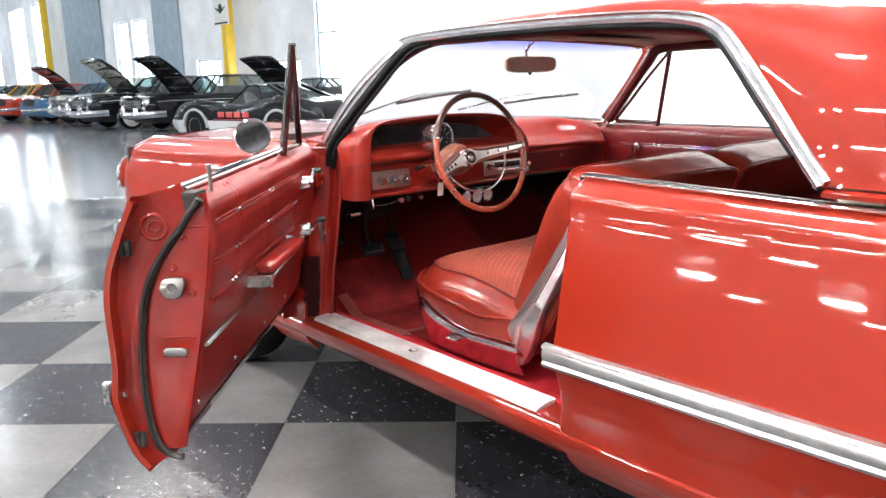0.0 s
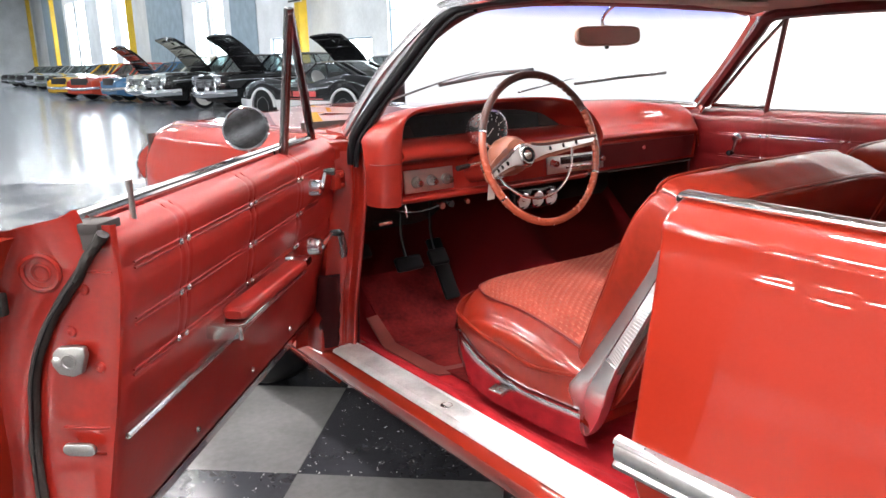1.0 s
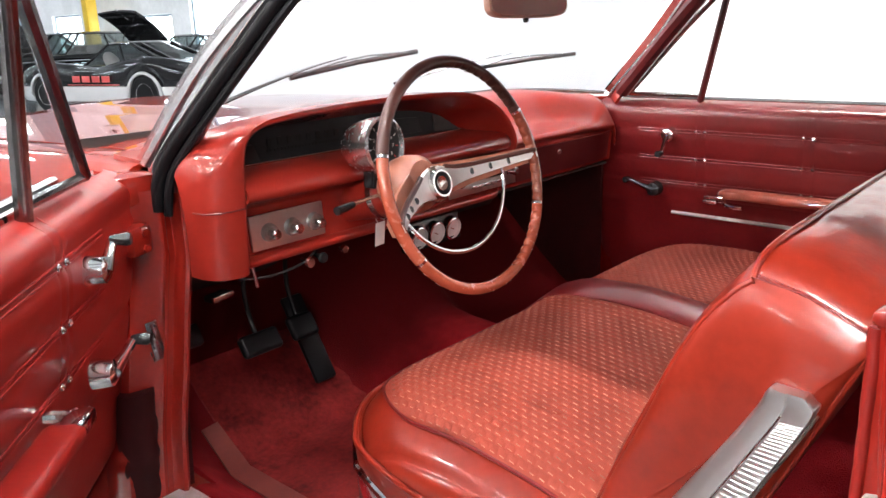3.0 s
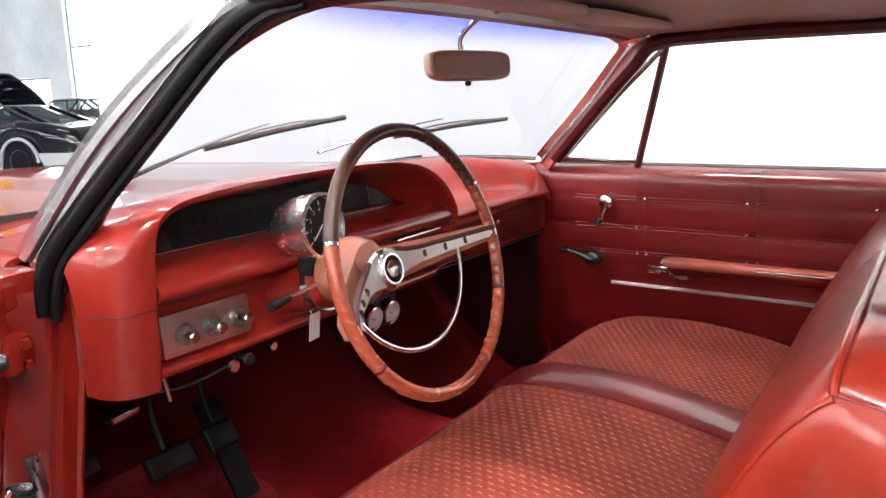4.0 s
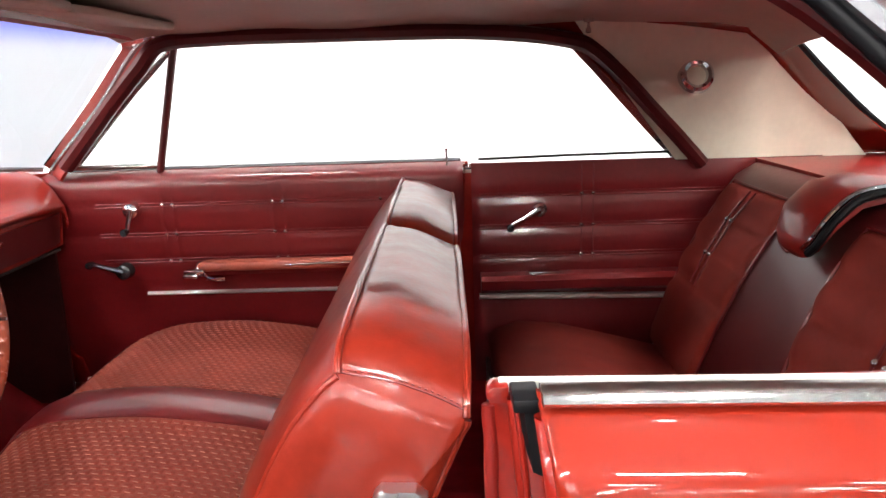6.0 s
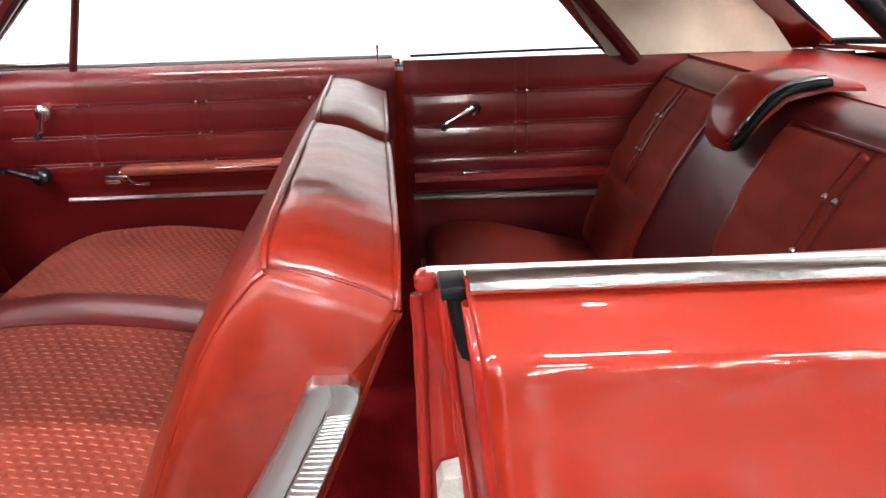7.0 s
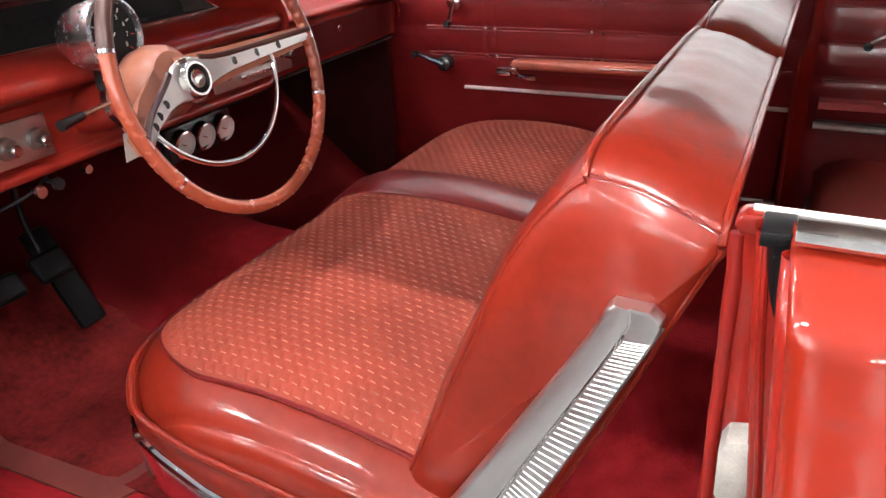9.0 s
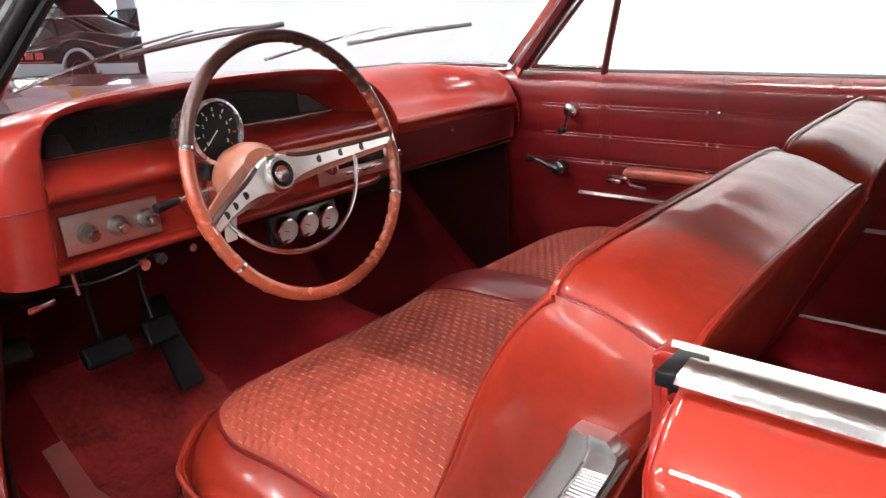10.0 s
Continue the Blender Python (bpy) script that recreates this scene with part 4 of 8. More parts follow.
def door(side, m):
    """side -1: built mirrored for the driver; local x runs from the hinge to the latch, y inwards or outwards, z up."""
    def P(u, w, z):
        return (u, side * w, z)

    def I(u, w, z):
        return P(u, w + interp(z, LEAN), z)

    def W(u, z):
        w = half(1.0 - u, z) - 0.73
        return lerp(w, interp(z, EDGE), max(0, u / 1.17) ** 1.5) if side < 0 else w

    ROW_Z, COLS = ROWS_OF[side], COLS_OF[side]
    foot = 0.492 if side < 0 else 0.388

    n = 24
    rings = []
    for i in range(n + 1):
        u = lerp(-0.135 if side < 0 else -0.10, 1.178 if side < 0 else 1.128, i / n)
        zs = [z for z in ROWS_Z] + [lerp(0.58, 0.43, k / 5) for k in range(6)]
        rings.append([P(u, W(u, z), z) for z in zs])
    outer = slab(rings, 0.012)
    skin = part("door", outer, PAINT, car, "long red door with a quilted vinyl inner panel", m=m)
    # inner shell and the ends
    shell = bmesh.new()
    if side < 0:
        inner_line, outer_line = curve(SEAL_LINE, 4), curve(FLANGE, 4)
        rows = []
        for a, b in zip(inner_line, outer_line):
            row = []
            for t, u in ((-0.06, 1.120), (0.0, 1.127), (0.12, 1.131), (0.40, 1.134), (0.66, 1.138), (0.80, 1.146), (0.90, 1.158), (0.96, 1.170), (1.0, 1.179), (1.02, 1.172)):
                q = a.lerp(b, t)
                row.append(P(u, q.x, q.y - (0.012 * math.sin(math.pi * min(1, max(0, t))) if a is inner_line[0] else 0)))
            rows.append(row)
        loft(rows, shell)
        rows = []
        for k in range(41):
            z = lerp(0.452, 1.024, k / 40)
            w0, w1 = 0.004 + interp(z, LEAN), smooth(z, sorted((b, a) for a, b in SEAL_LINE[2:]))
            w1 = max(w1, w0 + 0.012)
            dent = 0.005 * max(0, 1 - abs(z - 0.683) / 0.022) ** 0.4 if abs(z - 0.683) < 0.022 else 0.0
            dent += 0.0025 if z > 0.948 else 0.0
            rows.append([P(1.112, w0, z), P(1.1175, w0 + 0.002, z), P(1.1205 - 0.3 * dent, lerp(w0, w1, 0.15), z), P(1.1215 - dent, lerp(w0, w1, 0.35), z), P(1.1225 - dent, lerp(w0, w1, 0.75), z), P(1.124, lerp(w0, w1, 0.92), z), P(1.122, w1, z)])
        loft(rows, shell)
    for u, s in ((-0.122, -1),) if side < 0 else ((1.118, 1), (-0.09, -1)):
        ring_a, ring_b, ring_m, ring_n, ring_c = [], [], [], [], []
        for k in range(25):
            z = lerp(0.0, 1.0, k / 24)
            za, zc = lerp(foot + 0.003, 1.012, z), lerp(0.432, 1.018, z)
            o = W(u, zc)
            far = 0.058 if side < 0 and s > 0 else 0.008
            ring_a.append(I(u - 0.004 * s, 0.004, za))
            ring_b.append(P(u + far * 0.25 * s, lerp(0.004 + interp(za, LEAN), o, 0.30), lerp(za, zc, 0.3)))
            ring_m.append(P(u + far * 0.42 * s, lerp(0.004 + interp(za, LEAN), o, 0.58), lerp(za, zc, 0.6)))
            ring_n.append(P(u + far * 0.75 * s, lerp(0.004 + interp(za, LEAN), o, 0.70), lerp(za, zc, 0.7)))
            ring_c.append(P(u + far * s, o - 0.006, zc))
        loft([ring_a, ring_b, ring_m, ring_n, ring_c], shell)
    loft([[P(u, w, z) for w, z in ((0.004 + interp(foot, LEAN), foot + 0.002), (0.12, 0.44), (0.16, 0.43))] for u in (-0.09, 0.5, 1.118)], shell)
    loft([[P(u, w, 1.018) for w in (0.03, 0.05)] for u in (-0.09, 1.118)], shell)
    shell_ob = part("door_shell", shell, JAMB, skin)
    tree = BVHTree.FromPolygons([v.co for v in shell_ob.data.vertices], [p.vertices[:] for p in shell_ob.data.polygons])

    def on_end(w, z):
        """A point on the latch end of the door."""
        return tree.ray_cast(Vector(P(1.4, w, z)), Vector((-1, 0, 0)))[0]

    # the quilted panel
    grid, u0, u1 = [], -0.115 if side < 0 else -0.075, 1.112
    nu, nz = 220, 62
    for i in range(nu + 1):
        u = lerp(u0, u1, i / nu)
        ring = []
        for j in range(nz + 1):
            z = lerp(foot, 1.030, j / nz)
            puff = 0.0
            if z > ROW_Z[2]:
                gap = min(abs(z - r) for r in ROW_Z)
                puff = 0.0036 * (1 - math.exp(-(gap / 0.013) ** 2))
                cu = min(abs(abs(u - c) - 0.014) for c in COLS)
                puff -= 0.0024 * math.exp(-(cu / 0.0032) ** 2)
            elif z > 0.70:
                puff = 0.0032
            edge_in = min(u - u0, u1 - u, z - foot)
            puff -= 0.010 * math.exp(-(edge_in / 0.012))
            puff += 0.0012 * noise.noise(Vector((u * 7, z * 7, side)))
            roll = max(0, (z - 0.985) / 0.045)
            ring.append(I(u, -puff + 0.045 * roll**2.2, z - 0.006 * roll**3))
        grid.append(ring)
    panel = part("door_trim_panel", slab(grid, 0.006), VINYL if side < 0 else VINYL_DEEP_SHADE, skin, "quilted red vinyl door trim", angle=70)
    welts = bmesh.new()
    for r in ROW_Z:
        for dz in (-0.0045, 0.0045):
            tube([I(lerp(0.10, 1.085, k / 30), -0.0014, r + dz) for k in range(31)], 0.0020, 6, bm=welts)
    for c in COLS:
        for du in (-0.014, 0.014):
            tube([I(c + du, -0.0006 + 0.045 * max(0, (z - 0.985) / 0.045) ** 2.2, z) for z in [lerp(0.79 if c < 0.8 else 0.72, 1.02, k / 16) for k in range(17)]], 0.0013, 6, bm=welts)
    part("welt", welts, VINYL if side < 0 else VINYL_DEEP_SHADE, panel)
    for c in COLS:
        for r in ROW_Z:
            for du in (-0.014, 0.014):
                bm = lathe([(0.0, 0.0045), (0.003, 0.004), (0.0055, 0.0015), (0.006, 0.0)], 10, Matrix.Translation(I(c + du, -0.0030, r)) @ Matrix.Rotation(radians(90 * side), 4, "X"))
                part("button", bm, CHROME, panel)
    # chrome strip
    bm = bmesh.new()
    loft([[I(u, w, z) for w, z in ((0.0, z0 - 0.005), (-0.008, z0 - 0.0045), (-0.010, z0 - 0.001), (-0.004, z0 + 0.0045), (0.0, z0 + 0.0055))] for u, z0 in (((0.16, 0.690), (1.095, 0.686)) if side < 0 else ((0.20, 0.672), (1.095, 0.667)))], bm, closed=True, caps=True)
    part("trim_strip", bm, CHROME_WORN if side < 0 else BRIGHT, panel, "bright trim strip")
    # armrest
    arm = bmesh.new()
    ua, ub = (0.375, 0.845 if side > 0 else 0.790)
    rest = []
    for t, s in ((0.0, 0.55), (0.02, 0.85), (0.05, 1.0), (0.5, 1.0), (0.95, 1.0), (0.98, 0.85), (1.0, 0.6)):
        u = lerp(ua, ub, t)
        c = Vector(I(0, -0.042, lerp(0.769, 0.779, t) if side < 0 else 0.762))
        ring = []
        for k in range(16):
            a = 2 * math.pi * k / 16
            w = 0.027 * math.copysign(abs(math.cos(a)) ** 0.5, math.cos(a))
            h = 0.0135 * math.copysign(abs(math.sin(a)) ** 0.6, math.sin(a))
            ring.append((u, c.y + side * w * s, c.z + h * s))
        rest.append(ring)
    loft(rest, arm, closed=True, caps=True)
    ar = part("armrest", arm, VINYL if side < 0 else ARM_FADED, skin, "padded red vinyl armrest" if side < 0 else "faded red vinyl armrest")
    base = bmesh.new()
    top = [I(ua - 0.020, 0.0, 0.756), I(ua - 0.006, -0.058, 0.757), I(ub - 0.10, -0.070, 0.766), I(ub + 0.022, -0.074, 0.768), I(ub + 0.030, -0.066, 0.768), I(ub + 0.030, 0.0, 0.768)]
    mid = [I(ua - 0.018, 0.0, 0.747), I(ua - 0.005, -0.056, 0.747), I(ub - 0.10, -0.068, 0.755), I(ub + 0.021, -0.072, 0.757), I(ub + 0.028, -0.064, 0.757), I(ub + 0.028, 0.0, 0.757)]
    low = [I(ua - 0.014, 0.0, 0.734), I(ua - 0.002, -0.046, 0.734), I(ub - 0.10, -0.056, 0.737), I(ub + 0.016, -0.062, 0.738), I(ub + 0.022, -0.054, 0.738), I(ub + 0.020, 0.0, 0.738)]
    loft([top, mid, low], base)
    base.faces.new([base.verts.new(p) for p in top])
    base.faces.new([base.verts.new(p) for p in low])
    part("armrest_base", base, CHROME_WORN if side < 0 else VINYL_DEEP_SHADE, ar, "bright metal armrest base" if side < 0 else "red moulded armrest base")
    part("armrest_rim", tube(top[1:], 0.0030, 8), CHROME_WORN, ar, "worn bright armrest rim")
    if side < 0:
        part("armrest_corner", box((0.010, 0.009, 0.030), I(ub + 0.025, -0.069, 0.754), 0.003, (0, 0, 35)), CHROME_WORN, ar)
    if side < 0:
        pull = tube(curve([I(ua - 0.02, -0.002, 0.775), I(ua - 0.022, -0.035, 0.772), I(ua + 0.02, -0.06, 0.768)], 5), 0.008, 8)
        box((0.055, 0.034, 0.022), I(ua - 0.004, -0.05, 0.772), 0.006, bm=pull)
        part("door_handle", pull, CHROME, skin, "chrome inside door handle")
    else:
        pull = box((0.056, 0.026, 0.011), P(0.370, -0.046, 0.754), 0.004)
        box((0.040, 0.014, 0.012), P(0.360, -0.056, 0.742), 0.004, bm=pull)
        tube(curve([P(0.392, -0.03, 0.752), P(0.400, -0.045, 0.738), P(0.420, -0.052, 0.732), P(0.452, -0.05, 0.732)], 5), 0.0055, 8, bm=pull)
        part("door_handle", pull, CHROME, skin, "chrome inside door handle")
        part("handle_plate", lathe([(0.0, 0.006), (0.018, 0.005), (0.022, 0.0)], 20, Matrix.Translation(P(0.378, -0.002, 0.750)) @ Matrix.Rotation(radians(90), 4, "X")), CHROME_WORN, skin)

    # cranks
    def crank(u, z, du, dz, kn, arm=CHROME):
        bm = lathe([(0.0, 0.034), (0.012, 0.034), (0.020, 0.029), (0.022, 0.012), (0.023, 0.0)], 20, Matrix.Translation(P(u, 0.0, z)) @ Matrix.Rotation(radians(90 * side), 4, "X"))
        tube([P(u, -0.026, z), P(lerp(u, u + du, 0.5), -0.032, z + dz * 0.5), P(u + du, -0.036, z + dz)], [0.015, 0.009, 0.008], 10, bm=bm, flat=0.7)
        ob = part("window_crank", bm, arm, skin, "window crank with a black knob")
        part("crank_knob", lathe([(0.0, 0.030), (0.008, 0.030), (0.0105, 0.025), (0.0085, 0.008), (0.007, 0.0)], 14, Matrix.Translation(P(u + du, -0.033, z + dz)) @ Matrix.Rotation(radians(90 * side), 4, "X")), kn, ob)

    if side < 0:
        crank(0.188, 0.922, -0.026, 0.038, BLACK_GLOSS)
        crank(0.222, 0.774, -0.088, 0.016, BLACK_GLOSS)
    else:
        crank(0.204, 0.922, -0.012, -0.054, BLACK_GLOSS)
        crank(0.165, 0.752, -0.078, 0.028, BLACK_GLOSS, BLACK_GLOSS)
    # glass channel at the belt, lock button
    bm = loft([[P(u, w, z) for w, z in ((0.080, 1.012), (0.079, 1.025), (0.083, 1.030), (0.090, 1.029), (0.094, 1.022), (0.095, 1.012))] for u in (0.02, 1.108)], closed=True, caps=True)
    loft([[P(u, w, z) for w, z in ((0.050, 1.014), (0.049, 1.026), (0.053, 1.029), (0.057, 1.026), (0.058, 1.014))] for u in (0.02, 1.100)], bm, closed=True, caps=True)
    if side < 0:
        bmesh.ops.translate(bm, vec=(0, 0, 0.006), verts=bm.verts)
        # a flat dark face and a dark block stand for shade inside the openings
        rim_pts = [Vector(P(1.1285 + 0.06 * (1.003 - z), w, z)) for w, z in ((0.040 + 0.023 * math.cos(q), 1.006 + 0.017 * math.sin(q)) for q in [2 * math.pi * k / 18 for k in range(18)])]
        if len(rim_pts) > 8:
            hole = bmesh.new()
            hole.faces.new([hole.verts.new(p) for p in rim_pts])
            part("lock_opening_shade", hole, DARK, skin)
        part("glass_opening_shade", prism([(1.072, -0.018), (1.078, -0.066), (1.116, -0.068), (1.130, -0.050), (1.128, -0.022)], "z", 1.012, 1.0275, 0.003), DARK, skin, "dark block drawn for the shade in the glass channel's open end")
    part("belt_moulding", bm, CHROME, skin, "bright weathered belt moulding")
    part("glass_slot", box((1.07, 0.020, 0.006), P(0.565, 0.0685, 1.019 if side < 0 else 1.014)), BLACK, skin)
    if side < 0:
        part("lock_button", tube([P(1.03, 0.022, 1.015), P(1.03, 0.022, 1.05), P(1.032, 0.022, 1.075)], [0.0050, 0.0045, 0.0062], 10), ZINC, skin, "pale lock button")
    else:
        part("lock_button", tube([P(1.068, 0.022, 1.015), P(1.068, 0.022, 1.05), P(1.068, 0.022, 1.062)], [0.0035, 0.003, 0.0045], 10), CHROME_WORN, skin)
    # vent window
    fr = bmesh.new()
    a, b, c = Vector(P(0.045, 0.030, 1.038)), Vector(P(0.275, 0.035, 1.038)), Vector(P(0.372, -0.035, 1.352))
    tube([a, b], 0.008, 8, bm=fr)
    tube([a, a.lerp(c, 0.6) + Vector((0, 0, 0.008)), c], 0.0115 if side < 0 else 0.008, 8, bm=fr)
    vf = part("vent_frame", fr, DARK_CHROME if side < 0 else CHROME_WORN, skin, "dark vent window frame" if side < 0 else "worn chrome vent window frame")
    part("vent_post", tube([b + Vector((0, 0, -0.02)), c + Vector((0, 0, 0.005))], 0.0125, 8, flat=0.8), DARK_CHROME if side < 0 else VINYL_DARK_SHADE, skin)
    g = part("vent_glass", loft([[a, b], [c, c + Vector((0.001, 0, 0))]]), GLASS, skin)
    g.visible_shadow = False
    # latch end furniture
    if side < 0:
        line = curve([P(1.130, w, z) for w, z in [(0.014, 1.014), (0.026, 0.998)] + SEAL_LINE[2:] + [(0.100, 0.436)]], 8)
        seal = tube([p + Vector((0.004 * noise.noise(p * 17), 0, 0)) for p in line], [0.0098 + 0.0022 * noise.noise(p * 40) for p in line], 10, flat=0.8)
        for v in seal.verts:
            v.co += Vector((1, 0.6, 0)) * 0.0012 * noise.noise(v.co * 160)
        part("weatherstrip", seal, WORN_RUBBER, skin, "cracked grey rubber weatherstrip")
        part("weatherstrip_groove", tube([p + Vector((0.0095, 0.003, 0)) for p in line[26:-12]], 0.0016, 6), BLACK, skin)
        turn = Matrix.Rotation(radians(90), 4, "Y") @ Matrix.Rotation(radians(90), 4, "Z")
        edge_plate = [(0.82 * a, 0.82 * b) for a, b in ((-0.034, -0.010), (-0.030, 0.014), (-0.018, 0.026), (0.012, 0.028), (0.030, 0.026), (0.033, 0.010), (0.022, -0.022), (0.004, -0.030), (-0.022, -0.026))]
        latch = part("latch", moved(prism(edge_plate, "z", 0, 0.012, 0.003), Matrix.Translation(P(1.131, 0.085, 0.827)) @ turn), ZINC, skin, "rough worn steel door latch plate")
        part("latch_rotor", lathe([(0.009, 0.0122), (0.0105, 0.0145), (0.012, 0.0122)], 20, Matrix.Translation(P(1.131, 0.085, 0.827)) @ turn), ZINC, latch)
        part("latch_rotor", lathe([(0.0, 0.014), (0.005, 0.014), (0.008, 0.012)], 12, Matrix.Translation(P(1.131, 0.104, 0.826)) @ turn), ZINC, latch)
        for w, z in ((0.060, 0.930), (0.088, 0.866), (0.052, 0.810)):
            p = on_end(w, z)
            if p is not None:
                part("screw", lathe([(0.0, 0.001), (0.004, 0.004), (0.008, 0.003), (0.010, -0.002)], 12, Matrix.Translation(p) @ turn), JAMB, skin)
        for rad, thick in ((0.012, 0.003), (0.026, 0.0045)):
            ring = [on_end(0.112 + rad * math.cos(q), 0.958 + rad * math.sin(q)) for q in [2 * math.pi * k / 24 for k in range(24)]]
            if all(p is not None for p in ring):
                part("pressed_ring", tube(ring, thick, 6, closed=True), JAMB, skin)
        for z, w0, w1 in ((0.955, 0.014, 0.058), (0.712, 0.050, 0.122), (0.668, 0.062, 0.128)):
            line = [p for p in (on_end(lerp(w0, w1, k / 6), z) for k in range(7)) if p is not None]
            if len(line) > 2:
                part("pressed_seam", tube(line, 0.0025, 6), JAMB, skin)
        for u in (1.085, 0.80, 0.50, 0.22):
            part("panel_screw", lathe([(0.0, 0.004), (0.005, 0.003), (0.007, 0.0)], 10, Matrix.Translation(I(u, -0.001, 0.545)) @ Matrix.Rotation(radians(-90), 4, "X")), CHROME_WORN, panel)
        part("wedge_plate", prism([(p[0], p[1]) for p in [(0.012 * math.cos(t) + (0.014 if math.cos(t) > 0 else -0.014), 0.010 * math.sin(t)) for t in [2 * math.pi * k / 20 for k in range(20)]]], "z", 0, 0.008, 0.002), ZINC, skin, m=Matrix.Translation(P(1.132, 0.093, 0.683)) @ Matrix.Rotation(radians(90), 4, "Y") @ Matrix.Rotation(radians(90), 4, "Z"))
        for z in (0.918, 0.493):
            for k in range(2):
                part("bumper_pad", box((0.016, 0.012, 0.034), P(1.160, interp(z, EDGE) - 0.014 - 0.013 * k, z), 0.004), WORN_RUBBER, skin)
        part("side_trim_end", box((0.02, 0.016, 0.050), P(1.166, 0.236, 0.603), 0.004), CHROME, skin)
        part("trim_screw", lathe([(0.0, 0.004), (0.004, 0.003), (0.006, 0.0)], 10, Matrix.Translation(P(1.160, 0.205, 0.596)) @ Matrix.Rotation(radians(90), 4, "Y")), CHROME, skin)
        # round wing mirror
        mp = Matrix.Translation(P(0.262, 0.130, 1.082)) @ Vector(MIRROR_AIM).to_track_quat("Z", "Y").to_matrix().to_4x4() @ Matrix.Scale(0.80, 4)
        mir = part("wing_mirror", lathe([(0.0, -0.03), (0.03, -0.028), (0.06, -0.015), (0.072, 0.0), (0.072, 0.008), (0.067, 0.010), (0.065, 0.004)], 40, mp), CHROME, skin, "round chrome wing mirror")
        part("mirror_glass", lathe([(0.0, 0.0051), (0.0655, 0.005)], 40, mp), MIRROR, mir)
        part("mirror_stalk", tube([P(0.24, 0.125, 1.02), P(0.24, 0.128, 1.05), P(0.245, 0.130, 1.075)], [0.014, 0.007, 0.009], 10), CHROME, mir)
    trimbm = loft([[P(u, W(u, 0.59) + w, z + (0.022 * max(0, u) if side < 0 else 0)) for w, z in ((-0.004, 0.545), (0.008, 0.548), (0.011, 0.556), (0.006, 0.563), (0.010, 0.58), (0.006, 0.592), (0.012, 0.597), (-0.004, 0.608))] for u in [lerp(-0.1, 1.17 if side < 0 else 1.118, k / 10) for k in range(11)]], closed=True, caps=True)
    part("side_trim", trimbm, TRIM_METAL, skin)
    return skin


MIRROR_AIM = (0.891, 0.175, 0.418)
ANG = math.atan2(-0.742, -0.67)
door(-1, Matrix.Translation((-0.90, 1.117, 0)) @ Matrix.Rotation(ANG, 4, "Z"))
door(1, Matrix.Translation((0.73, 1.104, 0)) @ Matrix.Rotation(radians(-90), 4, "Z"))

# ---- small things on the driver's hinge pillar
plate_ob = part("body_plate", box((0.021, 0.003, 0.078), (-0.846, 1.1575, 0.708), 0.001, (0, -8, -11)), DARK_CHROME, car, "small worn riveted data plate")
for k in range(7):
    part("stamped_bar", box((0.0025, 0.002, 0.009 if k % 2 else 0.006), (-0.8455 - 0.005 * (k % 2) - 0.0016 * k, 1.1553, 0.738 - 0.0105 * k), 0, (0, -8, -11)), BLACK, plate_ob)
for z in (0.747, 0.669):
    part("rivet", lathe([(0.0, 0.003), (0.002, 0.0025), (0.003, 0.0)], 8, Matrix.Translation((-0.8425 - 0.14 * (0.747 - z), 1.1555, z)) @ Matrix.Rotation(radians(90), 4, "X")), CHROME_WORN, plate_ob)
part("courtesy_switch", tube([(-0.845, 1.185, 0.600), (-0.848, 1.165, 0.600)], 0.005, 8), CHROME_WORN, car)
for z in (0.905,):
    hg = part("door_hinge", box((0.055, 0.07, 0.055), (-0.868, 1.165, z), 0.010, (0, 0, 25)), JAMB, car, "red painted door hinge")
    for dz in (-0.015, 0.015):
        part("bolt", lathe([(0.0, 0.008), (0.007, 0.007), (0.009, 0.0)], 6, Matrix.Translation((-0.850, 1.135, z + dz)) @ Matrix.Rotation(radians(90), 4, "X")), JAMB, hg)
gaiter = []
for k in range(15):
    z = lerp(0.620, 0.395, k / 14)
    r = 0.036 + 0.006 * k / 14
    gaiter.append([(-0.892 + r * math.cos(q) * (1 + 0.14 * noise.noise(Vector((q, k * 0.7, 1)))), 1.178 + 0.02 * k / 14 + r * math.sin(q) * (1 + 0.14 * noise.noise(Vector((q, k * 0.7, 5)))), z + 0.006 * noise.noise(Vector((q * 2, k, 9)))) for q in [2 * math.pi * n / 14 for n in range(14)]])
part("jamb_gaiter", loft(gaiter, closed=True, caps=True), SHADED_DARK_TRIM, car, "crumpled dark rubber boot at the door hinge", angle=60)



